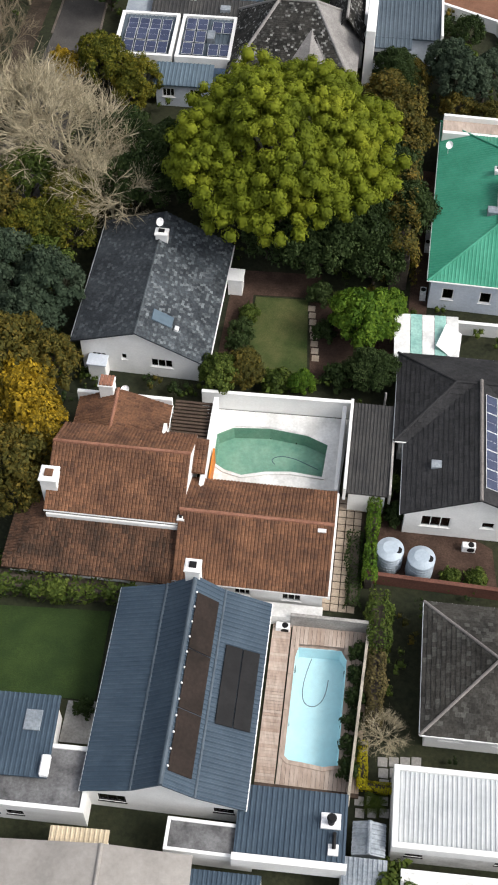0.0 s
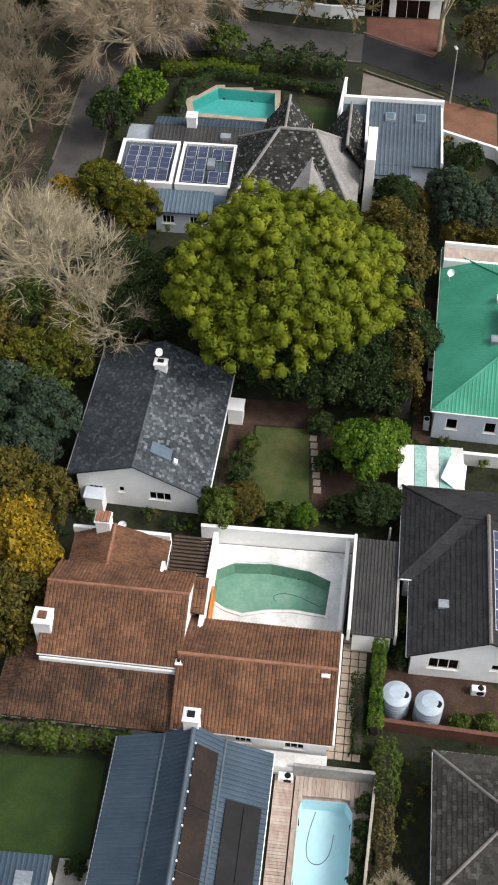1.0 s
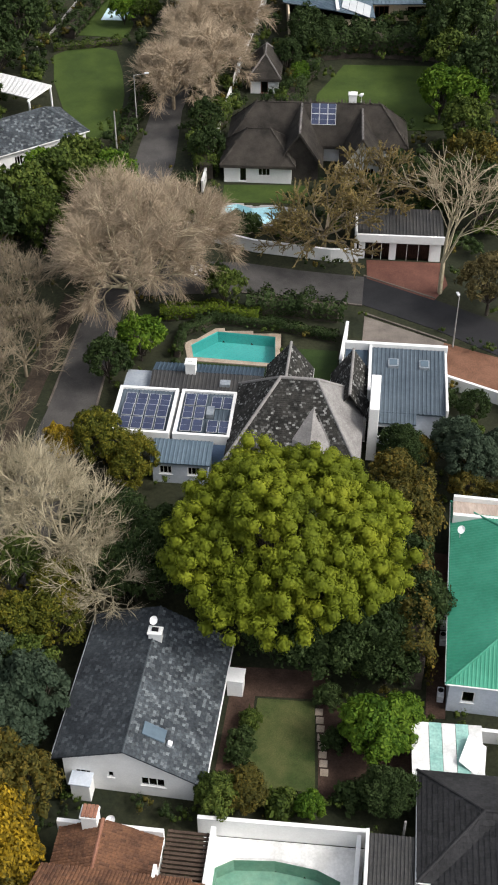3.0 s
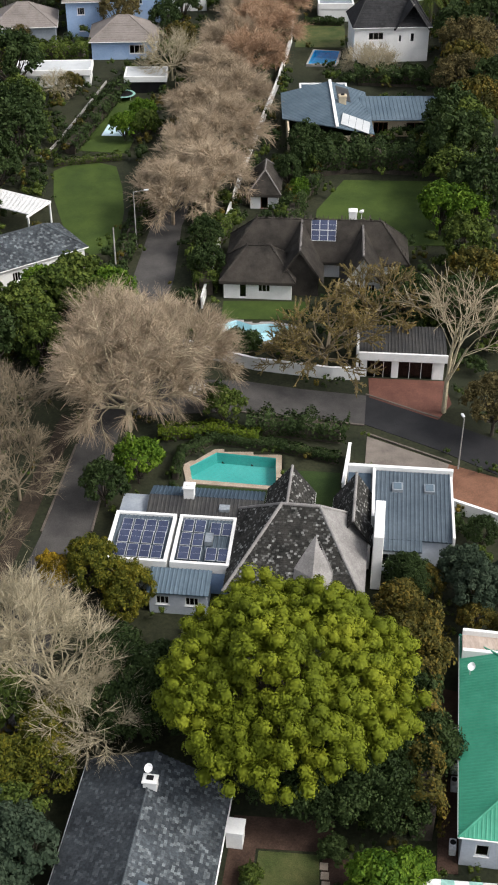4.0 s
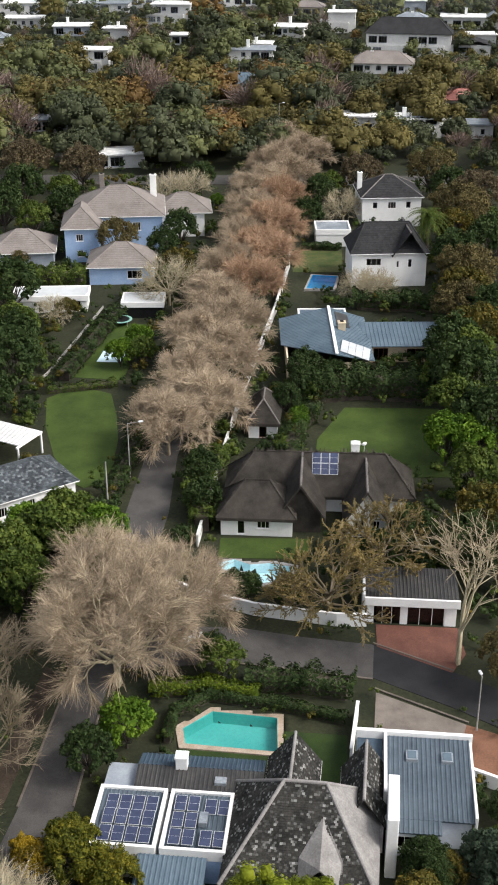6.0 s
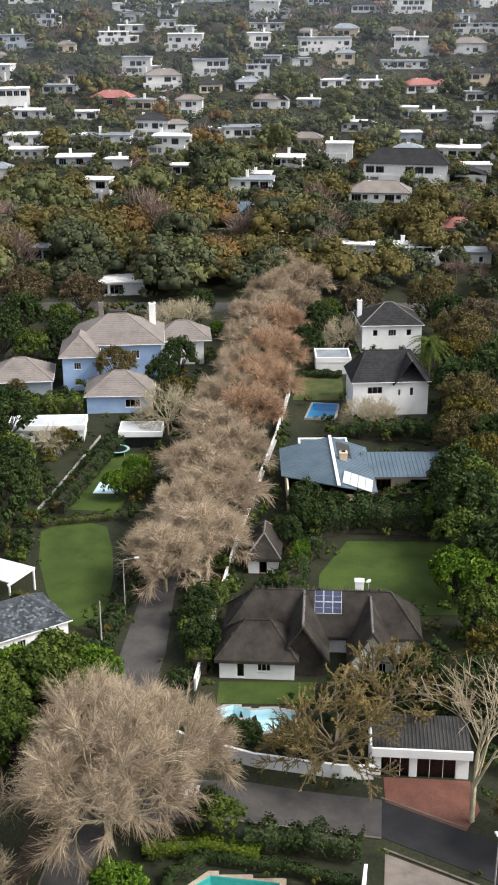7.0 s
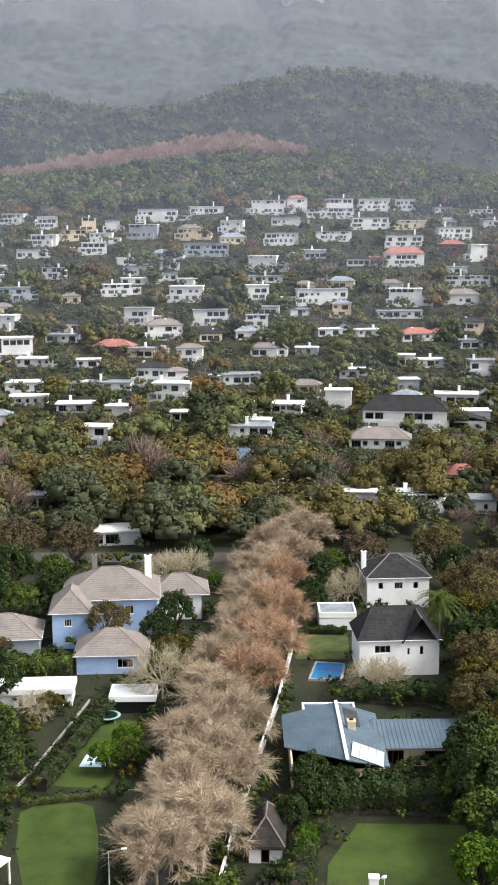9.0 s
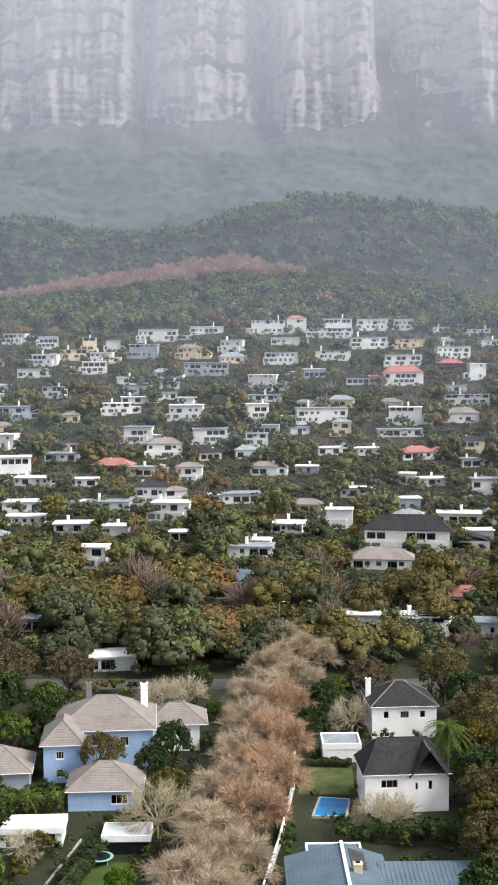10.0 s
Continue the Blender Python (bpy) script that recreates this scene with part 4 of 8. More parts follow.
def cloud_bank(name, y, z0, z1, seed, thick):
    """Low cloud hanging before the cliff's top, also hazing the cliff: a glowing sheet that thins out downwards in
    wisps.
    """
    m = bpy.data.materials.new("glowing_cloud_haze")
    m.use_nodes = True
    n, l = m.node_tree.nodes, m.node_tree.links
    n.remove(n["Principled BSDF"])
    df, tp, ms, geo, nz, sep, mr, ad = (n.new("ShaderNode" + k) for k in ("Emission", "BsdfTransparent", "MixShader", "NewGeometry", "TexNoise", "SeparateXYZ", "MapRange", "Math"))
    # the sheet's own glow stands in for daylight on cloud and haze
    df.inputs[0].default_value, df.inputs[1].default_value = (0.7, 0.675, 0.72, 1), 0.43
    nz.inputs["Scale"].default_value, nz.inputs["Detail"].default_value = 0.007, 5
    l.new(geo.outputs["Position"], nz.inputs["Vector"])
    l.new(geo.outputs["Position"], sep.inputs[0])
    mr.inputs["From Min"].default_value, mr.inputs["From Max"].default_value = z0, z1
    mr.inputs["To Min"].default_value, mr.inputs["To Max"].default_value = -0.35, 0.75
    mr.clamp = False
    l.new(sep.outputs["Z"], mr.inputs["Value"])
    ad.operation, ad.use_clamp = "MULTIPLY_ADD", True
    ad.inputs[1].default_value = thick
    l.new(nz.outputs["Fac"], ad.inputs[0])
    l.new(mr.outputs[0], ad.inputs[2])
    l.new(ad.outputs[0], ms.inputs[0])
    l.new(tp.outputs[0], ms.inputs[1])
    l.new(df.outputs[0], ms.inputs[2])
    l.new(ms.outputs[0], n["Material Output"].inputs["Surface"])
    bm = bmesh.new()
    vs = [bm.verts.new(p) for p in ((-1400, y, z0 - 120), (1400, y, z0 - 120), (1400, y - 60, z1 + 700), (-1400, y - 60, z1 + 700))]
    bm.faces.new(vs)
    ob = tagged(part(name, bm, m), "low grey cloud and haze sheet veiling the cliff top", "cloud", kind="structure")
    ob.visible_shadow = False


cloud_bank("backdrop_cloud", 2080, 330, 900, 1, 0.55)


def spur_z(x, y):
    k = math.sin(math.pi * min(1, max(0, (y - 1190) / 300))) ** 0.8
    top = 165 + 62 * math.exp(-((x - 60) / 190) ** 2) + 46 * math.exp(-((x - 300) / 140) ** 2) + 40 * math.exp(-((x + 240) / 130) ** 2) + 8 * math.sin(x / 60)
    return 130 + (top - 130) * k + (6 * noise.noise(Vector((x / 24, y / 24, 1))) + 6 * noise.noise(Vector((x / 9, y / 9, 5)))) * k - (10 if k < 0.05 else 0)


def wooded_ridge():
    """A darker wooded spur before the mountain's foot."""
    m = mat("spur_forest", (0.02, 0.028, 0.016), (0.04, 0.05, 0.026), 0.03, 0.14, 0.95, bump=0, vary=0.32)
    xs, ys = np.linspace(-600, 600, 200), np.linspace(1190, 1520, 45)
    v = [(x, y, spur_z(x, y)) for y in ys for x in xs]
    k = len(xs)
    f = [(j * k + i, j * k + i + 1, (j + 1) * k + i + 1, (j + 1) * k + i) for j in range(len(ys) - 1) for i in range(k - 1)]
    tagged(part("backdrop_ridge", mesh_np("backdrop_ridge", v, f), m), "dark wooded spur at the mountain's foot", "hill", kind="structure")


wooded_ridge()


# ---- front row: blue-roofed house, its pool and neighbours ----
def blue_roofed_house():
    e = thing("house", "white house with folded slate-blue sheet-metal roof", "house", -4.55, 32.55, -7.1)
    X = (-5.3, -1.95, 0.05, 2.1, 5.3)
    Z = (3.1, 4.35, 6.0, 4.35, 3.1)
    y0, y1, o = -7.0, 7.0, 0.3
    for i in range(4):
        s = ((X[i], y1 + o, Z[i]), (X[i], y0 - o, Z[i]), (X[i + 1], y0 - o, Z[i + 1]), (X[i + 1], y1 + o, Z[i + 1]))
        if i > 1:
            s = (s[2], s[3], s[0], s[1])
        roof_plane(e, s, steel_blue, "ribs", du=0.33)
    for i, r in ((1, 0.1), (2, 0.16), (3, 0.1)):
        ridge(e, (X[i], y0 - o, Z[i] + 0.02), (X[i], y1 + o, Z[i] + 0.02), grey_blue, r)
    block(e, X[0] + 0.3, X[4] - 0.3, y0, y1, 2.95, white, {"s": ((0.7, 0.9, 1.8, 1.2), (8.2, 1.3, 1.3, 0.8)), "e": ((2, 0.3, 2.4, 2.1), (7, 0.3, 2.4, 2.1))}, fm=black)
    for y, s in ((y0, 1), (y1 - 0.25, -1)):
        bm = bmesh.new()
        f = [bm.verts.new((a, y, z)) for a, z in ((X[0] + 0.3, 2.951), (X[4] - 0.3, 2.951), (X[3], 4.2), (X[2], 5.85), (X[1], 4.2))]
        r = bmesh.ops.extrude_face_region(bm, geom=[bm.faces.new(f)])
        bmesh.ops.translate(bm, vec=(0, 0.25, 0), verts=[q for q in r["geom"] if isinstance(q, bmesh.types.BMVert)])
        part("gable_wall", bm, white, e)
    gutter(e, (X[0], y0 - o, 3.0), (X[0], y1 + o, 3.0))
    gutter(e, (X[4], y0 - o, 3.0), (X[4], y1 + o, 3.0))
    chimney(e, -0.15, 7.5, 2.5, 7.0, 1.0, 0.9)
    k = math.degrees(math.atan2(Z[2] - Z[3], X[3] - X[2]))
    m = pose(X[2], -6.3, Z[2], 0, k, 0)
    for i in range(3):
        boxpart("heating_mat", (0.3, 2.15, i * 4.15, i * 4.15 + 4.1, 0.07, 0.12), panel_brown, e, "brown rubber pool-heating mat", 0.02, m)
    for i in range(12):
        boxpart("clip", (0.18, 0.3, i * 1.1 + 0.2, i * 1.1 + 0.32, 0.06, 0.16), plastic_white, e, "", 0.01, m)
    k = math.degrees(math.atan2(Z[3] - Z[4], X[4] - X[3]))
    m = pose(X[3], -2.3, Z[3], 0, k, 0)
    for i in range(2):
        boxpart("solar_mat", (0.55 + i * 1.25, 1.75 + i * 1.25, 0, 5.6, 0.07, 0.12), black, e, "black pool-heating panel", 0.02, m)
    return e


blue_roofed_house()


def flat_annexe():
    e = thing("annexe", "low white annexe with grey felt roof", "building", -14.5, 27.4, -6)
    block(e, -6, 4.3, -2.2, 2.0, 2.6, white, {"s": ((3.6, 0.9, 1.1, 1.1), (5.2, 0.9, 1.1, 1.1))}, fm=black)
    flat_roof(e, -6.05, 4.35, -2.25, 2.05, 2.6, tar, fall=0.02, parapet=0.15)
    e = thing("shed", "small building under slate-blue ribbed roof", "building", -16.2, 29.9, -5)
    block(e, -3, 3.3, -2.5, 2.4, 2.9, white)
    roof_plane(e, [(-3.3, -2.8, 3.05), (3.6, -2.8, 3.05), (3.6, 2.7, 3.3), (-3.3, 2.7, 3.3)], steel_blue, "ribs", du=0.33)
    boxpart("skylight", (1.5, 2.6, 0.2, 1.6, 3.2, 3.34), grey_sheet, e)
    boxpart("water_heater", (3.1, 3.7, -2.8, -1.4, 3.1, 3.55), plastic_white, e, "white rooftop geyser box", 0.08)


flat_annexe()


def bottom_roofs():
    e = thing("house", "house with broad beige bitumen roof", "house", -9.3, 17.0, -5)
    block(e, -7.5, 5.2, -6, 5.2, 3.4, white_old)
    gable_roof(e, -7.5, 5.2, -6, 5.2, 3.5, 0.8, beige_roof, "plain", "y", 0.2, left=0.58, gut=False)
    e = thing("lean_to", "cream corrugated lean-to roof", "roof", -10.6, 22.9, -5)
    block(e, -1.6, 1.7, -0.5, 0.5, 2.9, white_old)
    roof_plane(e, [(-1.8, -0.8, 3.1), (1.9, -0.8, 3.1), (1.9, 0.8, 3.2), (-1.8, 0.8, 3.2)], cream, "ribs", du=0.3)
    e = thing("porch", "small flat-roofed white entrance porch", "porch", -2.9, 23.3, -7)
    block(e, -2.3, 3.2, -1.0, 1.0, 2.4, white)
    flat_roof(e, -2.35, 3.25, -1.05, 1.05, 2.5, tar, fall=0.02, parapet=0.12, t=0.22)
    e = thing("outbuilding", "low building with slate-blue ribbed roof beside the pool", "building", 2.7, 23.9, -6)
    block(e, -3.3, 3.2, -1.9, 2.0, 2.7, white)
    roof_plane(e, [(-3.5, -2.0, 2.75), (3.4, -2.0, 2.75), (3.4, 2.3, 2.95), (-3.5, 2.3, 2.95)], steel_blue, "ribs", du=0.33)
    boxpart("parapet", (-3.6, 3.5, -2.5, -2.05, 1.5, 3.1), white, e)
    boxpart("flashing", (1.75, 3.0, 0.0, 1.0, 2.85, 3.05), plastic_white, e)
    boxpart("flashing", (2.3, 2.95, -1.6, -0.9, 2.8, 3.0), plastic_white, e)
    bm = bmesh.new()
    tube(bm, (2.4, 0.4, 2.9), (2.4, 0.4, 3.9), 0.22, 0.22, 12)
    tube(bm, (2.4, 0.4, 3.9), (2.4, 0.4, 4.05), 0.32, 0.2, 12)
    part("flue", bm, black, e, "black steel chimney flue")
    bm = bmesh.new()
    tube(bm, (2.65, -0.35, 3.25), (2.65, -1.25, 3.15), 0.12, 0.12, 10)
    tube(bm, (2.65, -0.35, 2.9), (2.65, -0.35, 3.35), 0.12, 0.12, 10)
    part("vent_pipe", bm, black, e)
    for x0, x1, y, m, lab in ((-4.6, 0.6, 19.6, steel_blue, "slate-blue corrugated lean-to roof"), (5.6, 8.4, 20.4, grey_sheet, "pale grey corrugated carport roof")):
        e = thing("carport", lab, "carport", (x0 + x1) / 2, y, -6)
        w = (x1 - x0) / 2
        block(e, -w, w, -2, 1.6, 2.1, white_old)
        roof_plane(e, [(-w, -2.2, 2.2), (w, -2.2, 2.2), (w, 1.7, 2.35), (-w, 1.7, 2.35)], m, "ribs", du=0.3)
    e = thing("garden_shed", "small grey gabled metal shed", "shed", 7.5, 23.3, -6)
    block(e, -0.9, 0.9, -0.9, 0.9, 2.0, grey_sheet)
    gable_roof(e, -0.9, 0.9, -0.9, 0.9, 2.0, 0.35, grey_sheet, "ribs", "y", 0.15, gut=False, du=0.3)
    e = thing("garage", "white garage with white corrugated roof", "garage", 13.0, 24.8, -6)
    block(e, -3.9, 5, -2.6, 2.6, 2.6, white_old, {"s": ((0.9, 1.2, 1.1, 0.5), (6.5, 1.2, 1.1, 0.5))}, fm=black)
    flat_roof(e, -3.95, 5.05, -2.65, 2.65, 2.75, white_sheet, "ribs", 0.25, 0.2, white, 0.35, du=0.3)
    e = thing("white_outbuilding", "white-painted flat roof with raised rim", "building", 12.7, 19.0, -6)
    block(e, -3.5, 5, -2, 2, 2.4, white_old)
    flat_roof(e, -3.6, 5.1, -2.05, 2.05, 2.5, white_old, parapet=0.12, t=0.2)


bottom_roofs()


def tiled_house_right():
    e = thing("house", "house with dark mossy hipped tile roof", "house", 18.3, 33.8, -6.5)
    block(e, -6.2, 7, -4.4, 4.4, 2.7, white, {"s": ((0.9, 1.1, 1.6, 1.1), (4.5, 1.1, 1.6, 1.1))})
    hip_roof(e, -6.2, 7, -4.4, 4.4, 2.8, 2.1, old_tile, "slates", 0.5, plain_tile, du=0.36, dv=0.34)


tiled_house_right()


def pool(name, label, pts, lining, depth=1.3, rim=0.45, rim_mat=concrete, level=0.12, x=None, lift=0.06):
    """A pool: rim, basin and water."""
    cx, cy = sum(p[0] for p in pts) / len(pts), sum(p[1] for p in pts) / len(pts)
    e = thing(name, label, "swimming pool", cx, cy)
    z = lift
    P = [(p[0] - cx, p[1] - cy) for p in pts]
    n = len(P)
    out = []
    for i in range(n):
        a, b, c = Vector(P[i - 1]), Vector(P[i]), Vector(P[(i + 1) % n])
        d = (b - a).normalized() + (c - b).normalized()
        out.append((P[i][0] + d.normalized().y * rim, P[i][1] - d.normalized().x * rim))
    bm = bmesh.new()
    for i in range(n):
        j = (i + 1) % n
        q = [bm.verts.new((*w, z)) for w in (out[i], out[j], P[j], P[i])]
        bm.faces.new(q)
        q = [bm.verts.new(w) for w in ((*P[i], z), (*P[j], z), (*P[j], z - 0.25), (*P[i], z - 0.25))]
        bm.faces.new(q)
        q = [bm.verts.new(w) for w in ((*out[i], z - 0.6), (*out[j], z - 0.6), (*out[j], z), (*out[i], z))]
        bm.faces.new(q)
    part("rim", bm, rim_mat, e)
    bm = bmesh.new()
    inn = [(a * 0.97, b * 0.97) for a, b in P]
    for i in range(n):
        j = (i + 1) % n
        bm.faces.new([bm.verts.new(w) for w in ((*P[i], z - 0.02), (*P[j], z - 0.02), (*inn[j], z - depth), (*inn[i], z - depth))][::-1])
    bm.faces.new([bm.verts.new((*w, z - depth)) for w in inn])
    part("basin", bm, lining, e)
    bm = bmesh.new()
    bm.faces.new([bm.verts.new((*w, z - level)) for w in P])
    w = part("water", bm, water, e)
    w.visible_shadow = False
    return e


def ring(name, outer, hole, material, lift=0.05, label="", category="paving"):
    """A paved surround with a hole for its pool."""
    bm = bmesh.new()
    edges = []
    for loop in (outer, hole):
        vs = [bm.verts.new((x, y, gz(x, y) + lift)) for x, y in loop]
        edges += [bm.edges.new((vs[i], vs[(i + 1) % len(vs)])) for i in range(len(vs))]
    bmesh.ops.triangle_fill(bm, use_beauty=True, edges=edges)
    for f in bm.faces:
        if f.normal.z < 0:
            f.normal_flip()
    return tagged(part(name, bm, material), label, category, kind="structure")


def grown(poly, k):
    cx, cy = sum(q[0] for q in poly) / len(poly), sum(q[1] for q in poly) / len(poly)
    return [(cx + (x - cx) * k, cy + (y - cy) * k) for x, y in poly]


pool("swimming_pool", "rectangular swimming pool of pale turquoise water in timber deck", POOL_BLUE, pool_blue, rim=0.3, rim_mat=wood_deck)
pool("swimming_pool", "algae-green swimming pool in white paved court", POOL_GREEN, pool_green, rim=0.25, rim_mat=white_old)
ring("terrace", ((-3.4, 50.6), (6.8, 49.6), (8.0, 56.6), (-3.3, 57.7)), grown(POOL_GREEN, 1.03), white_old, 0.04, "worn white-painted pool terrace")
pool("swimming_pool", "angular turquoise swimming pool with stone rim", POOL_TEAL, pool_teal, rim=0.8, rim_mat=paving)
pool("swimming_pool", "curved pale swimming pool in thatched house's garden", POOL_THATCH, pool_blue, rim=0.7, rim_mat=concrete)
pool("swimming_pool", "bright blue swimming pool in lawn", POOL_VIVID, pool_vivid, rim=0.5, rim_mat=concrete)


# ---- clay-tiled house with the green pool ----
def clay_house():
    e = thing("house", "rambling white house with weathered clay-tiled roofs", "house", 0.8, 44.6, -7)
    block(e, -5.4, 4.9, -4.0, 4.0, 2.6, white, {"s": ((1.2, 1.0, 1.2, 1.1), (4.0, 1.0, 1.2, 1.1), (7.4, 0.9, 1.4, 1.2)), "n": ((2, 0.2, 2.4, 2.0),)},
          tops={"e": (4.0 - 0.25, 4.9), "w": (4.0 - 0.25, 4.9)})
    gable_roof(e, -5.4, 4.9, -4.0, 4.0, 2.75, 2.3, clay, "barrel", "x", 0.35, clay_new)
    boxpart("verge", (5.2, 5.4, -4.3, 4.3, 2.2, 2.75), white, e)
    # taller range on the west
    block(e, -15.2, -5.6, -1.6 + 1.0, 6.6, 4.4, white, {"w": ((1.5, 2.4, 0.7, 0.9),)}, tops={"e": (4.5, 6.5), "w": (2.2, 6.5)})
    gable_roof(e, -15.2, -5.7, -0.6, 6.4, 4.6, 2.0, clay, "barrel", "x", 0.25, clay_new, left=0.62, lefth=4.9)
    boxpart("fascia", (-15.3, -5.5, -1.02, -0.86, 3.95, 4.35), white, e)
    roof_plane(e, [(-18.0, -4.6, 2.5), (-5.3, -4.6, 2.5), (-5.3, -0.7, 4.0), (-15.0, -0.7, 4.0)], clay_moss, "barrel")
    roof_plane(e, [(-18.0, 1.5, 2.5), (-18.0, -4.6, 2.5), (-15.0, -0.7, 4.0), (-15.2, 1.5, 4.0)], clay_moss, "barrel")
    block(e, -17.6, -5.5, -4.2, -0.9, 2.4, white)
    # rear wing and its court
    block(e, -15.0, -8.2, 6.8, 10.2, 3.2, white)
    gable_roof(e, -15.0, -8.2, 6.8, 10.2, 3.3, 1.4, clay, "barrel", "y", 0.2, clay_new, left=0.43)
    boxpart("parapet", (-15.4, -8.0, 10.3, 10.6, 2.0, 4.1), white, e)
    chimney(e, -12.9, 10.2, 3, 5.9, 1.1, 0.9, cap=clay_new)
    for i in range(4):
        boxpart("cowl_tile", (-13.4 + i * 0.27, -13.16 + i * 0.27, 9.7, 10.7, 5.92, 6.04), clay_new, e, "", 0.03)
    chimney(e, -15.2, 1.0, 3, 6.6, 1.2, 1.2, cap=clay)
    roof_plane(e, [(-8.0, 4.2, 3.7), (-4.6, 4.2, 3.7), (-4.6, 6.8, 4.4), (-8.0, 6.8, 4.4)], clay, "barrel")
    boxpart("wall", (-8.1, -7.85, 3.8, 7.4, 2.0, 5.1), white, e)
    boxpart("wall", (-4.95, -4.6, 0.2, 11.6, 0, 3.4), white, e)
    for i in range(13):
        boxpart("pergola_slat", (-7.9, -5.0, 7.1 + i * 0.33, 7.3 + i * 0.33, 2.85, 3.0), wood_dark, e, "", 0.01)
    for x in (-7.7, -5.2):
        boxpart("pergola_beam", (x, x + 0.12, 7.0, 11.4, 2.68, 2.848), wood_dark, e, "", 0.01)
    boxpart("orange_screen", (-4.5, -4.35, 4.6, 7.6, 0, 2.2), orange, e, "orange-painted timber screen")
    boxpart("vent", (4.1, 4.7, -0.6, -0.1, 4.6, 5.1), plastic_white, e)
    # small chimney by the kitchen and the back step
    boxpart("back_step", (-0.5, 5.0, -5.4, -4.3, -0.6, 1.0), white_old, e)
    chimney(e, -5.6, -0.5, 4.0, 5.0, 0.4, 0.4)


clay_house()
garden_wall("court_wall", "tall white plastered wall behind the pool court", ((-3.6, 57.9), (8.0, 56.8)), 2.0, white)
garden_wall("court_wall", "white plastered wall beside dark service roof", ((7.5, 56.6), (6.5, 49.2)), 1.6, white)


def service_strip():
    e = thing("outbuilding", "long low outbuilding under charcoal ribbed roof", "building", 9.15, 52.2, -7)
    block(e, -1.3, 1.4, -4.0, 3.8, 2.4, white)
    roof_plane(e, [(-1.5, -4.2, 2.5), (1.6, -4.2, 2.5), (1.6, 4.0, 2.75), (-1.5, 4.0, 2.75)], dark_sheet, "ribs", du=0.26)
    boxpart("coping", (-1.75, -1.52, -4.2, 4.2, 1.5, 3.0), white, e)
    boxpart("coping", (1.62, 1.8, -4.2, 4.2, 1.5, 2.75), concrete, e)


service_strip()


def charcoal_house():
    e = thing("house", "white house with charcoal tiled roof and gable", "house", 17.0, 52.5, -6.5)
    block(e, -4.9, 5.2, -6.6, 2.0, 2.8, white, {"s": ((1.2, 0.9, 2.2, 1.4), (5.6, 1.3, 1.0, 0.8), (7.6, 1.0, 1.4, 1.2))}, tops={"s": (5.0, 5.1)})
    gable_roof(e, -4.9, 5.2, -6.6, 3.5, 2.9, 2.5, charcoal, "slates", "y", 0.4, plain_tile, du=0.42, dv=0.4)
    block(e, -5.6, 9, -0.2, 7.6, 2.8, white, {"s": ((0.3, 0.9, 0.9, 1.0),)})
    hip_roof(e, -5.6, 9, -0.2, 7.6, 2.9, 2.3, charcoal, "slates", 0.45, charcoal, du=0.42, dv=0.4)
    k = math.degrees(math.atan2(2.5, 5.05))
    solar(e, pose(0.45, -5.8, 5.42, 0, k, 0), 3, 5)
    boxpart("skylight", (-3.3, -2.4, -3.6, -2.9, 3.95, 4.25), grey_sheet, e, "", 0.03, None)
    return e


charcoal_house()


def water_tank(x, y):
    e = thing("water_tank", "ribbed pale grey plastic rainwater tank", "water tank", x, y, group="rainwater tanks")
    prof = [(0.0, -0.1), (1.0, -0.1)]
    for i in range(6):
        prof += [(1.0, i * 0.34), (1.0, i * 0.34 + 0.27), (0.96, i * 0.34 + 0.3), (0.96, i * 0.34 + 0.32)]
    prof += [(1.0, 2.06), (0.55, 2.3), (0.0, 2.32)]
    bm = bmesh.new()
    rings = [[bm.verts.new((r * math.cos(2 * math.pi * k / 28), r * math.sin(2 * math.pi * k / 28), z)) for k in range(28)] for r, z in prof]
    for lo, hi in zip(rings, rings[1:]):
        for k in range(28):
            bm.faces.new((lo[k], lo[(k + 1) % 28], hi[(k + 1) % 28], hi[k]))
    bmesh.ops.remove_doubles(bm, verts=bm.verts, dist=0.001)
    part("tank_body", bm, tank_grey, e)
    bm = bmesh.new()
    tube(bm, (0.55, -0.2, 2.1), (0.55, -0.2, 2.28), 0.26, 0.26, 16)
    part("lid", bm, black, e)


water_tank(10.2, 43.9)
water_tank(12.4, 43.2)


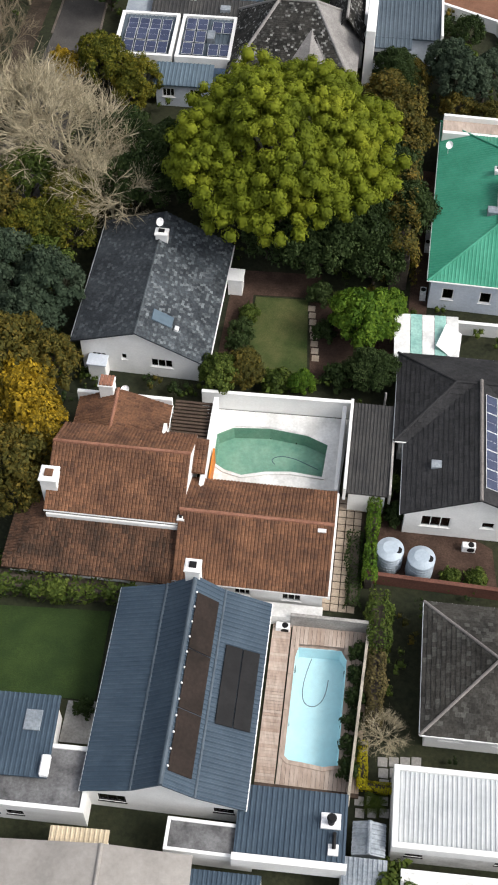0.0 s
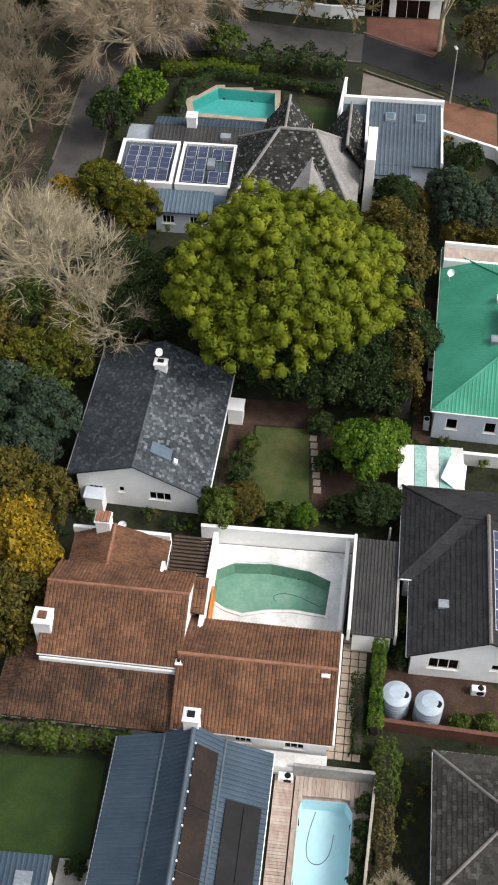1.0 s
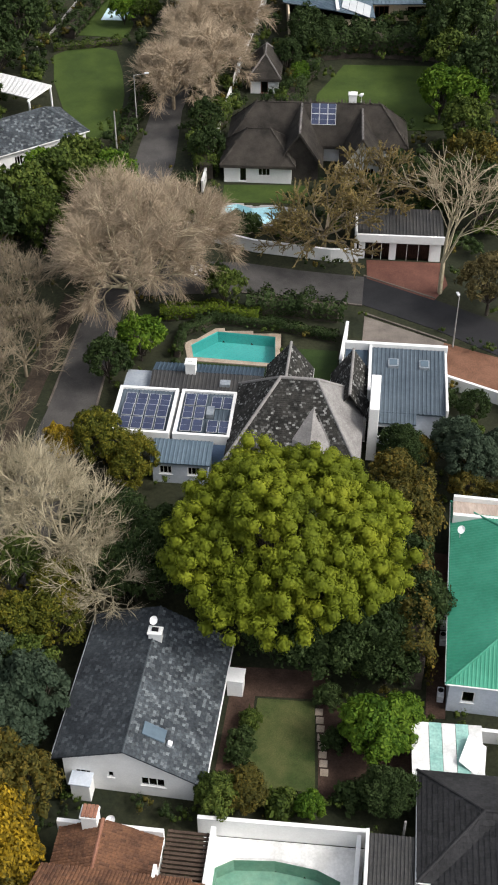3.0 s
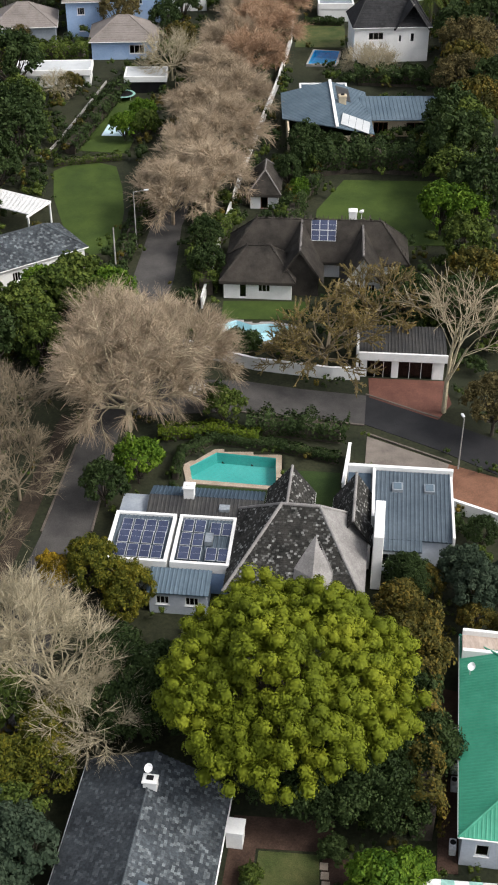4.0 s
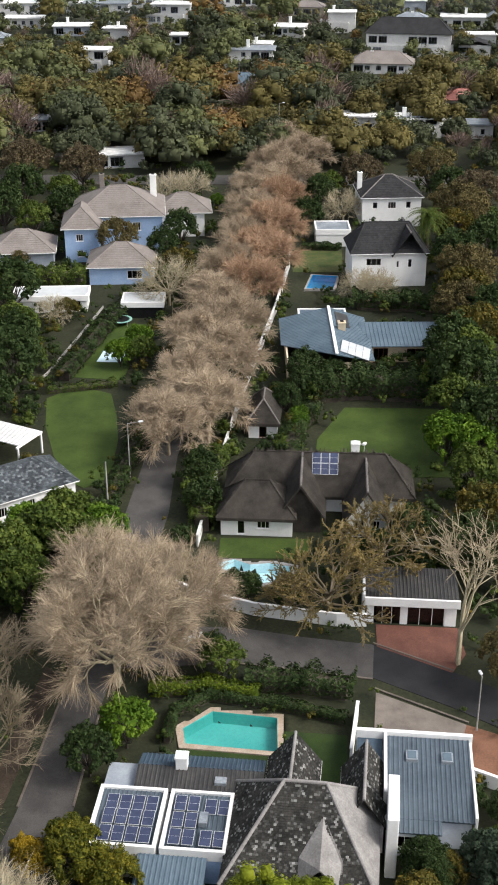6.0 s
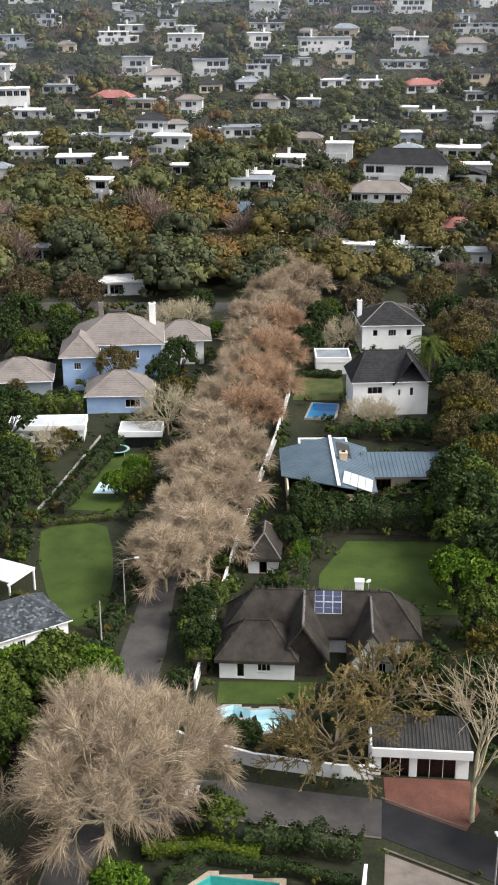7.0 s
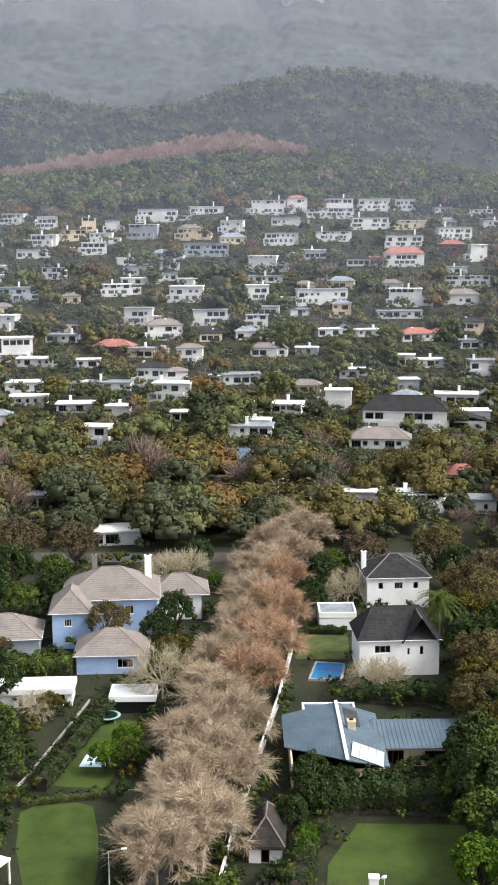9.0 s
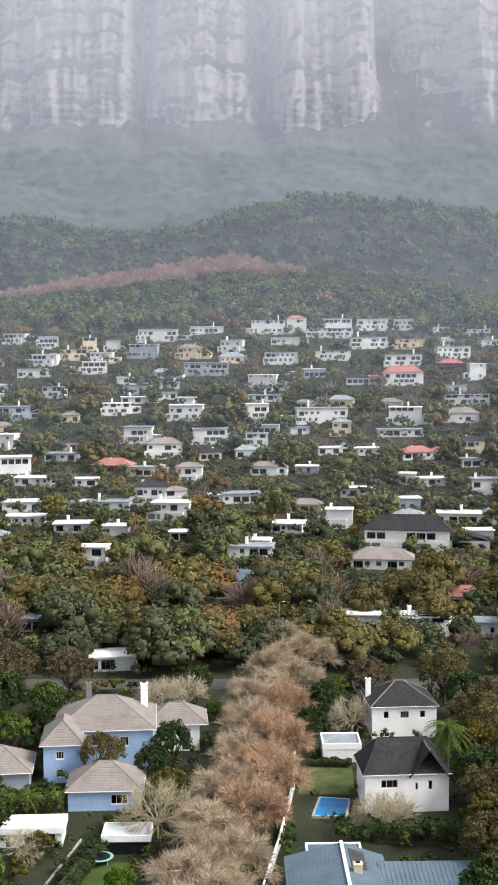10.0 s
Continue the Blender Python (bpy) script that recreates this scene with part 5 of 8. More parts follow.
# ---- slate-roofed house under the great tree ----
def slate_house():
    e = thing("house", "white house with lichened slate saltbox roof", "house", -8.9, 60.8, -8.3)
    block(e, -4.6, 5.2, 0.3, 13.2, 2.4, white, {"s": ((0.8, 1.2, 1.2, 1.0), (3.2, 1.7, 0.5, 0.7), (5.6, 1.2, 1.8, 1.0))})
    bm = bmesh.new()
    f = [bm.verts.new((a, 0.3, z)) for a, z in ((-4.6, 2.401), (5.2, 2.401), (0, 5.2), (-4.6, 3.7))]
    r = bmesh.ops.extrude_face_region(bm, geom=[bm.faces.new(f)])
    bmesh.ops.translate(bm, vec=(0, 0.25, 0), verts=[q for q in r["geom"] if isinstance(q, bmesh.types.BMVert)])
    part("gable_wall", bm, white, e)
    # west slope: its shade is put into the slate colour
    roof_plane(e, [(-5.3, 13.6, 3.65), (-5.3, 0, 3.65), (0, 0, 5.4), (0, 13.6, 5.4)], slate_shaded, "slates", du=0.27, dv=0.24)
    roof_plane(e, [(5.7, 0, 2.3), (5.7, 13.6, 2.3), (0, 13.6, 5.4), (0, 0, 5.4)], slate, "slates", du=0.27, dv=0.24)
    ridge(e, (0, -0.02, 5.4), (0, 13.6, 5.4), slate, 0.08)
    gutter(e, (-5.35, 0, 3.55), (-5.35, 13.6, 3.55))
    gutter(e, (5.75, 0, 2.2), (5.75, 13.6, 2.2))
    chimney(e, 0.2, 10.6, 4.6, 6.1, 1.0, 0.7)
    boxpart("skylight", (1.0, 2.8, 2.0, 3.1, -0.05, 0.14), pale_steel, e, "blue-tinted roof skylight", 0.03, pose(0, 0, 5.4, 0, math.degrees(math.atan2(3.1, 5.7)), 0))
    boxpart("vent", (3.0, 3.35, 1.9, 2.3, 0, 0.3), plastic_white, e, "", 0.03, pose(0, 0, 5.4, 0, math.degrees(math.atan2(3.1, 5.7)), 0))
    block(e, 5.8, 7.0, 9.6, 10.8, 2.2, white)
    boxpart("porch_roof", (5.7, 7.1, 9.5, 10.9, 2.2, 2.32), white, e)
    boxpart("bay_roof", (-4.0, -2.4, -0.9, 0.28, 1.9, 2.05), pale_grey, e)
    boxpart("bay", (-3.9, -2.5, -0.8, 0.3, -0.5, 1.9), white, e)


slate_house()


def green_house():
    e = thing("house", "pale house with bright green sheet-metal roof", "house", 20.6, 75.6, -8.5)
    block(e, -4.4, 5.5, -8.3, 8.0, 3.1, pale_grey, {"s": ((1.0, 0.9, 1.0, 1.3), (4.1, 0.9, 1.0, 1.3), (7.2, 0.9, 1.0, 1.3))})
    hip_roof(e, -4.4, 5.5, -8.3, 11, 3.2, 1.9, green_sheet, "ribs", 0.35, green_sheet, du=0.3, dv=0.02)
    boxpart("parapet", (-4.6, 6, 8.6, 8.95, 2, 4.3), white, e)
    boxpart("parapet", (-4.6, 6, 10.6, 10.9, 2, 4.6), white, e)
    boxpart("deck_roof", (-4.6, 6, 8.95, 10.6, 3.9, 4.1), wood_deck, e)
    boxpart("ridge_vent", (-0.4, 0.6, -2.2, -1.4, 4.9, 5.4), grey_sheet, e)
    chimney(e, 0.3, 3.0, 4.4, 5.7, 0.5, 0.5)
    chimney(e, 0.7, 0.2, 4.4, 5.9, 0.6, 3.0)


green_house()


def patio_roof():
    e = thing("patio_roof", "patched patio roof of white and teal sheeting", "patio roof", 14.2, 62.9, -5)
    for i, (w, m) in enumerate(((1.3, white_old), (0.95, teal_glass), (1.0, white_old), (0.95, teal_glass), (1.0, white_old))):
        x = -2.5 + sum((1.3, 0.95, 1.0, 0.95, 1.0)[:i])
        boxpart("roof_sheet", (x, x + w - 0.03, -2.3, 2.3, 2.4 + 0.02 * (i % 2), 2.5 + 0.02 * (i % 2)), m, e, "", 0.01)
    for x in (-2.4, 2.5):
        for y in (-2.2, 2.1):
            boxpart("post", (x, x + 0.1, y, y + 0.1, -0.3, 2.4), white, e, "", 0.01)
    bm = bmesh.new()
    f = [bm.verts.new(p) for p in ((0.8, -1.2, 2.9), (2.6, -2.4, 2.3), (2.9, 0.4, 2.6), (1.6, 1.0, 3.0))]
    bm.faces.new(f)
    bm.faces.new([bm.verts.new(v.co - Vector((0, 0, 0.03))) for v in f][::-1])
    part("awning", bm, white, e, "loose white canvas awning")


patio_roof()


# ---- solar house, shingled house and metal-roofed house ----
def solar_house():
    e = thing("house", "white house with parapet roofs and solar panels", "house", -6.9, 98.8, -6)
    for x0, x1 in ((-5.8, -0.2), (0.2, 5.4)):
        block(e, x0, x1, -3.2, 3.4, 3.0, pale_blue if x0 > 0 else white, {"s": ((1.2, 1.0, 1.2, 1.2),)})
        flat_roof(e, x0 - 0.05, x1 + 0.05, -3.25, 3.45, 3.1, grey_blue, "ribs", 0.35, 0.25)
    for x, y, a, b in ((-5.0, -2.6, 4, 2), (-5.0, 0.9, 4, 1), (0.7, -2.5, 2, 3), (3.2, -2.5, 2, 1), (3.2, 1.0, 2, 1)):
        solar(e, pose(x, y, 3.05, 4, 0, 0), a, b, 0.95, 1.6, gap=0.15)
    boxpart("skylight", (2.9, 3.6, -0.4, 0.9, 3.0, 3.5), grey_sheet, e)
    roof_plane(e, [(-1.5, -6.2, 2.3), (4.0, -6.2, 2.3), (4.0, -3.3, 2.7), (-1.5, -3.3, 2.7)], pale_steel, "ribs")
    block(e, -1.3, 3.8, -6.0, -3.4, 2.2, pale_grey, {"s": ((0.6, 0.8, 1.2, 1.0), (3.2, 0.8, 1.2, 1.0))})
    block(e, -3.0, 7.5, 3.8, 8.0, 2.6, grey_wall)
    roof_plane(e, [(-3.2, 3.6, 2.8), (7.7, 3.6, 2.8), (7.7, 6.2, 3.3), (-3.2, 6.2, 3.3)], dark_sheet, "ribs")
    roof_plane(e, [(7.7, 8.3, 2.7), (-3.2, 8.3, 2.7), (-3.2, 6.2, 3.3), (7.7, 6.2, 3.3)], steel_blue, "ribs")
    chimney(e, 0.6, 6.3, 2.8, 4.6, 1.0, 0.9, cap=white)
    boxpart("skylight", (3.6, 4.6, 4.5, 5.3, 2.9, 3.3), grey_sheet, e)
    boxpart("yard_wall", (-5.9, -3.1, 3.8, 7.2, -0.5, 2.4), grey_wall, e)


solar_house()


def shingled_house():
    e = thing("house", "house with steep lichened shingle roofs and pale hips", "house", 4.4, 97.0, -7)
    block(e, -5.6, 5.6, -5.2, 5.2, 3.0, white, {"s": ((7.5, 0.9, 1.4, 1.4),)})
    x, y, h, t = 6.1, 5.7, 3.1, 7.4
    A, B, C, D, r0, r1 = (-x, -y, h), (x, -y, h), (x, y, h), (-x, y, h), (-1.7, 1.6, t), (1.7, 1.6, t)
    # south and west slopes take the dark shingles, north and east the pale
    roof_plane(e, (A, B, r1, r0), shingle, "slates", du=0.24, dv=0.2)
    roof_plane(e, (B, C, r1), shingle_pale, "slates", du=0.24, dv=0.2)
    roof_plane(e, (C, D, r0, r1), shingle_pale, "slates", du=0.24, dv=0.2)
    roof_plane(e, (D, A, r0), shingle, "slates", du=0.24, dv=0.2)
    for p, q in ((A, r0), (B, r1), (C, r1), (D, r0), (r0, r1)):
        ridge(e, p, q, shingle_pale, 0.16)
    for x0, x1, y0, y1, k in ((-3.4, 0.6, 3.0, 9.0, 2.6), (3.0, 6.4, 2.0, 8.6, 2.6)):
        block(e, x0, x1, y0, y1, 3.0, white)
        gable_roof(e, x0, x1, y0, y1, 3.1, k, shingle, "slates", "y", 0.3, shingle_pale, du=0.24, dv=0.2)
    xm = 1.6
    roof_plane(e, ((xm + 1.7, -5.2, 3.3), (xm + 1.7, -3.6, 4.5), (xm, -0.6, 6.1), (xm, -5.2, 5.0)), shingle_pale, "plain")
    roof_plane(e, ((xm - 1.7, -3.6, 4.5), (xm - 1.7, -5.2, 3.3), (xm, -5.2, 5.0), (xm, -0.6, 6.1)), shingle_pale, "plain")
    boxpart("tall_chimney", (6.6, 7.5, -0.6, 4.6, 0, 6.2), white, e, "tall white slab chimney", 0.05)


shingled_house()


def metal_house():
    e = thing("house", "grey house with grey-blue ribbed metal roof and parapet", "house", 15.2, 102.4, -6)
    block(e, -3.4, 3.4, -3.6, 5.2, 2.9, pale_grey)
    block(e, -3.4, 0.8, -5.0, -3.6, 2.5, pale_grey, {"s": ((0.5, 0.9, 2.6, 1.3),)})
    roof_plane(e, [(-3.5, -5.2, 2.75), (0.9, -5.2, 2.75), (0.9, -3.7, 3.0), (-3.5, -3.7, 3.0)], grey_blue, "ribs", du=0.4)
    roof_plane(e, [(-3.5, -3.9, 3.0), (3.6, -3.9, 3.0), (3.6, 5.1, 3.9), (-3.5, 5.1, 3.9)], grey_blue, "ribs", du=0.4)
    boxpart("parapet", (-6.2, 3.9, 5.15, 5.55, 0, 4.3), white, e)
    boxpart("parapet", (-3.8, -3.52, -2.2, 5.15, 2, 4.2), white, e)
    boxpart("parapet", (3.62, 3.85, -3.9, 5.15, 2, 3.6), white, e)
    for x in (-1.4, 1.6):
        boxpart("skylight", (x - 0.5, x + 0.5, 2.2, 3.4, 3.55, 3.95), grey_sheet, e)
        boxpart("skylight_glass", (x - 0.38, x + 0.38, 2.32, 3.28, 3.95, 3.98), pale_steel, e)
    block(e, -6.0, -3.8, -1.0, 5.1, 2.8, white)
    roof_plane(e, [(-6.1, -1.0, 3.0), (-3.9, -1.0, 3.0), (-3.9, 5.1, 3.5), (-6.1, 5.1, 3.5)], steel_blue, "plain")


metal_house()


# ---- thatched house, carport ----
def thatched_house():
    e = thing("house", "white cottage with dark weathered thatched roofs", "house", 6.5, 149.0, -4)
    kw = {"thick": 0.4}
    block(e, -9.2, -0.9, -4.3, 0.4, 2.3, white, {"s": ((1.9, 0, 0.9, 2.0), (4.2, 0.8, 1.5, 1.2))})
    hip_roof(e, -9.2, -0.9, -4.3, 1.2, 2.3, 3.3, thatch, "thatch", 0.5, thatch, False, **kw)
    block(e, -8.6, 12.5, 1.5, 6.5, 2.4, white)
    hip_roof(e, -8.8, 13.0, 1.2, 7.4, 2.4, 4.0, thatch, "thatch", 0.5, thatch, False, **kw)
    block(e, -2.3, 2.3, -3.2, 2.0, 2.4, thatch, tops={"s": (2.3, 5.9)})
    gable_roof(e, -2.6, 2.6, -3.6, 4.0, 2.4, 3.9, thatch, "thatch", "y", 0.35, plain_tile, gut=False, **kw)
    block(e, 5.4, 9.8, -3.8, 1.6, 2.3, white, {"s": ((0.8, 0.8, 1.2, 1.2), (2.6, 0.8, 1.2, 1.2))}, tops={"s": (2.2, 5.3)})
    gable_roof(e, 5.2, 10.0, -4.0, 4.0, 2.3, 3.6, thatch, "thatch", "y", 0.35, plain_tile, gut=False, **kw)
    chimney(e, 6.3, 5.2, 4.5, 7.6, 1.0, 0.8, cap=white)
    k = math.degrees(math.atan2(4.0, 3.6))
    m = pose(1.2, 2.5, 4.5, k, 0, 0)
    solar(e, m, 3, 2, 1.0, 1.35)
    e = thing("cottage", "tiny thatched white garden cottage", "cottage", 2.4, 170.3, -4)
    block(e, -1.9, 1.9, -1.9, 3.0, 2.0, white, {"s": ((1.4, 0, 1.0, 1.8),)}, fm=brick_red)
    hip_roof(e, -1.9, 1.9, -1.9, 5.5, 2.1, 2.6, thatch, "thatch", 0.4, plain_tile, False, **kw)


thatched_house()


def carport():
    e = thing("garage", "open white double garage with dark flat roof", "garage", 17.3, 130.9, -5)
    block(e, -4.6, 4.6, -2.6, 3.0, 2.9, white, {"s": ((0.6, -0.9, 2.9, 3.0), (4.1, -0.9, 3.9, 3.0))}, fm=white)
    roof_plane(e, [(-4.8, -2.7, 3.0), (4.8, -2.7, 3.0), (4.8, 3.2, 3.2), (-4.8, 3.2, 3.2)], dark_sheet, "ribs")
    boxpart("fascia", (-4.9, 4.9, -3.0, -2.72, 2.3, 3.25), white, e)
    boxpart("parapet", (-5.1, -4.85, -2.8, 3.2, 0, 3.5), white, e)


carport()


# ---- upper street ----
def blue_complex():
    e = thing("house", "sprawling house with pale blue-grey metal roofs", "house", 12.5, 193.5, 0)
    block(e, -6.5, 5.5, -9, 8.5, 2.9, cream)
    roof_plane(e, [(-7.2, 9, 2.9), (-7.2, -2, 2.9), (0.5, -10.5, 4.8), (0.5, 9, 4.8)], pale_steel, "seams", du=0.6)
    roof_plane(e, [(6.2, -8.5, 3.0), (6.2, 9, 3.0), (0.5, 9, 4.8), (0.5, -10.5, 4.8)], pale_steel, "seams", du=0.6)
    boxpart("white_seam", (0.3, 0.75, -10.5, 9, 4.85, 5.05), white, e)
    boxpart("dark_skylight", (0.9, 3.0, 2.0, 7.5, -0.1, 0.12), dark_sheet, e, "", 0.02, pose(0.5, 0, 4.8, 0, 17.5, 0))
    m = pose(0.9, -9.0, 4.75, 0, 17.5, -8)
    # white sheet colour instead of cells paints in the glare on these panels
    for i in range(4):
        boxpart("solar_panel", (0.2 + i * 1.1, 1.25 + i * 1.1, 0, 4.4, 0.05, 0.12), white_sheet, e, "solar panel with glare painted in white", 0.01, m)
    chimney(e, 2.0, 0.6, 3.6, 5.6, 1.1, 1.0, cream)
    block(e, 5.5, 17.5, -1.8, 4.8, 2.7, cream, {"s": ((1.2, 0, 2.2, 2.2), (6.2, 0.5, 3.8, 1.6))}, fm=brick_red)
    roof_plane(e, [(5.0, -2.6, 2.8), (18.2, -2.6, 2.8), (18.2, 5.5, 3.6), (5.0, 5.5, 3.6)], pale_steel, "seams", du=0.6)
    block(e, -4.0, 3.5, 8.5, 13.5, 2.6, white)
    flat_roof(e, -4.1, 3.6, 8.5, 13.6, 2.7, pale_steel, "seams", 0.2, 0.2, du=0.6)


blue_complex()


def white_gabled_house():
    e = thing("house", "tall white house with steep charcoal roof", "house", 24.5, 226.0, 3)
    block(e, -6.4, 6.4, -4, 4.5, 5.6, white, {"s": ((2.4, 3.6, 2.6, 1.3), (7.6, 3.2, 0.5, 1.2), (9.6, 3.2, 0.7, 1.5))})
    hip_roof(e, -6.4, 6.4, -4, 4.5, 5.7, 4.2, charcoal, "slates", 0.4, charcoal, inset=3.0, du=0.5, dv=0.45)
    gable_roof(e, 0.6, 6.0, -4.5, 4, 5.6, 3.8, charcoal, "slates", "y", 0.3, plain_tile, du=0.5, dv=0.45)
    e = thing("house", "white house with grey hipped roof and chimney", "house", 28.5, 258.0, 3)
    block(e, -6, 5.5, -5, 5, 5.4, white, {"s": ((2.0, 3.4, 1.0, 1.3), (5.0, 3.4, 1.6, 1.3), (8.5, 3.4, 1.0, 1.3))})
    hip_roof(e, -6, 5.5, -5, 5, 5.5, 3.2, charcoal, "slates", 0.4, plain_tile, du=0.5, dv=0.45)
    chimney(e, -5.8, 1.0, 4, 9.2, 0.9, 0.9)
    e = thing("outbuilding", "low white flat-roofed outbuilding", "building", 16.5, 245.0, 0)
    block(e, -3.2, 3.2, -3, 3, 2.8, white)
    flat_roof(e, -3.3, 3.3, -3.1, 3.1, 2.9, grey_sheet, parapet=0.2)


white_gabled_house()


def pale_blue_house():
    e = thing("house", "large two-storey pale blue house with taupe roofs", "house", -23.5, 246.0, 4)
    block(e, -8, 8, -6, 7, 6.2, pale_blue, {"s": ((1.2, 3.8, 1.2, 1.4), (10.5, 3.6, 1.5, 1.6)), "e": ((2.5, 3.6, 1.3, 1.5), (6.5, 3.6, 1.3, 1.5))})
    hip_roof(e, -8, 8, -6, 7, 6.3, 4.0, taupe, "slates", 0.6, taupe, du=0.6, dv=0.5)
    block(e, -9.6, -3.6, -11.2, -5.5, 5.6, pale_blue, {"s": ((2.0, 3.4, 1.3, 1.3), (2.2, 0.5, 1.0, 1.2)), "e": ((2.2, 2.2, 0.6, 1.0),)})
    hip_roof(e, -9.6, -3.6, -11.2, -1.5, 5.7, 3.0, taupe, "slates", 0.6, taupe, du=0.6, dv=0.5)
    block(e, 7.5, 16, 1.0, 9, 4.6, white)
    hip_roof(e, 7.0, 17, 1.0, 9, 4.7, 2.8, taupe, "slates", 0.5, taupe, du=0.6, dv=0.5)
    chimney(e, 6.5, 3.5, 6.5, 11.6, 1.2, 0.9)
    chimney(e, -3.2, 5.5, 6.5, 11.4, 0.9, 0.9, taupe)
    boxpart("solar_panel", (3.0, 6.0, -2.6, 0.4, 0.1, 0.25), grey_sheet, e, "", 0.02, pose(0, 0, 8.6, 0, 30, 0))
    e = thing("cottage", "single-storey cottage with taupe hipped roof", "cottage", -21.5, 228.0, 2)
    block(e, -5.5, 5.5, -4.5, 4.5, 2.8, pale_blue, {"s": ((6.5, 0.8, 2.6, 1.5),)})
    hip_roof(e, -5.5, 5.5, -4.5, 4.5, 2.9, 3.0, taupe, "slates", 0.5, taupe, du=0.6, dv=0.5)
    e = thing("cottage", "cottage with brown hipped roof among hedges", "cottage", -39.5, 235.0, 6)
    block(e, -6, 5, -4.5, 4.5, 2.8, grey_wall)
    hip_roof(e, -6, 5, -4.5, 4.5, 2.9, 3.0, taupe, "slates", 0.5, taupe, du=0.6, dv=0.5)
    e = thing("pavilion", "long white flat-roofed pavilion", "building", -31.0, 213.5, 2)
    block(e, -7, 5, -2.2, 2.4, 2.6, white, {"s": ((6.5, 0.2, 4.5, 1.8),)})
    flat_roof(e, -7.2, 5.3, -2.6, 2.6, 2.75, white_sheet, parapet=0.12, t=0.25)
    e = thing("pavilion", "dark garden pavilion with white flat roof", "building", -16.6, 211.0, 0)
    block(e, -3.2, 3.2, -2.2, 2.2, 2.4, black)
    flat_roof(e, -3.5, 3.5, -2.5, 2.5, 2.6, white_sheet, parapet=0.12, t=0.25)


pale_blue_house()


def left_white_house():
    e = thing("house", "white cottage with grey slate roof and veranda", "house", -27.0, 152.8, 34)
    block(e, -8, 5.2, -3.6, 3.6, 2.8, white, {"s": ((3.2, 0.9, 1.1, 1.3), (6.8, 0.9, 1.1, 1.3), (10.2, 0.9, 1.1, 1.3))})
    hip_roof(e, -8, 5.2, -3.6, 3.6, 2.9, 2.6, slate, "slates", 0.4, slate)
    e = thing("veranda", "white slatted veranda roof on posts", "veranda", -30.5, 164.0, -28)
    for i in range(16):
        boxpart("veranda_slat", (-5, 3.2, -2.2 + i * 0.3, -2.0 + i * 0.3, 3.1, 3.25), white, e, "", 0.01)
    for x in (-4.8, 3.0):
        boxpart("beam", (x, x + 0.2, -2.6, 2.8, 2.8, 3.09), white, e)
        for y in (-2.4, 2.4):
            boxpart("post", (x, x + 0.22, y, y + 0.22, -0.5, 2.8), white, e)


left_white_house()


# ---- streets, lawns and walls ----
slab("road", ((-24.5, 80), (-18.5, 80), (-14.9, 103.4), (-13.9, 116.3), (-9.3, 150), (-8.9, 163.7), (4.5, 250), (9, 290), (4, 290), (-1, 250), (-13.0, 163.7), (-14.5, 150), (-17.8, 116.6), (-19.7, 103.4)), asphalt, 0.03, label="worn grey asphalt avenue under plane trees", category="road")
slab("road", ((-13.4, 121.5), (-0.7, 122.3), (5.5, 120.9), (12.3, 119.9), (12.9, 125.0), (5.7, 126.3), (-0.7, 127.9), (-12.4, 128.5)), asphalt, 0.05, label="worn asphalt side street", category="road")
slab("road", ((12.3, 119.9), (19.8, 115.4), (25.9, 110.9), (60, 92), (64, 98), (26.7, 116.6), (20.2, 120.8), (12.9, 125.0)), tarmac_dark, 0.05, label="freshly tarred dark side street", category="road")
slab("road", ((-60, 283), (60, 280), (60, 287), (-60, 290)), asphalt, 0.06, label="cross street below the far gardens", category="road")
slab("driveway", ((13.2, 124.7), (20.2, 120.6), (22.0, 123.4), (21.8, 127.6), (13.4, 128.3)), brick_red, 0.07, label="red brick driveway before the garage", category="driveway")
slab("driveway", ((11.7, 112.3), (19.6, 111.0), (20.4, 113.2), (12.4, 117.8)), gravel, 0.07, label="pale gravel driveway", category="driveway")
slab("pavement", ((19.6, 111.0), (19.8, 106.3), (25.2, 104.0), (25.9, 110.6), (20.4, 113.2)), mat("orange_earth", (0.12, 0.057, 0.034), (0.18, 0.09, 0.056), 0.5, 8, 0.95), 0.06, label="bare orange earth verge", category="verge")
slab("verge", ((-27, 80), (-25, 80), (-18.3, 120.4), (-20, 122)), soil, 0.05, label="leaf-strewn roadside verge", category="verge")
slab("lawn", ((-19, 40.6), (-9.9, 40.0), (-10.6, 33.3), (-19, 34)), grass, 0.05, label="dark clipped lawn", category="lawn")
slab("lawn", ((0.6, 69.2), (5.0, 68.8), (4.7, 61), (-0.6, 61.5)), grass_dry, 0.05, label="worn patchy back lawn", category="lawn")
slab("lawn", ((3.4, 112.5), (9.2, 111.9), (8.6, 104.0), (3.6, 104.8)), grass, 0.05, label="small dark lawn beside pool", category="lawn")
slab("lawn", ((-7, 109.4), (2.9, 108.0), (3.2, 109.2), (-6.2, 110.3)), grass, 0.05, label="grass strip beside pool", category="lawn")
slab("lawn", ((-3.2, 140.6), (7, 140.2), (7.5, 144.3), (-3.0, 144.6)), grass_bright, 0.05, label="lawn before thatched house", category="lawn")
slab("lawn", ((8.5, 158), (26, 158), (26.9, 176.5), (13.8, 177.0), (9.5, 168)), grass_bright, 0.05, label="broad mown lawn behind thatched house", category="lawn")
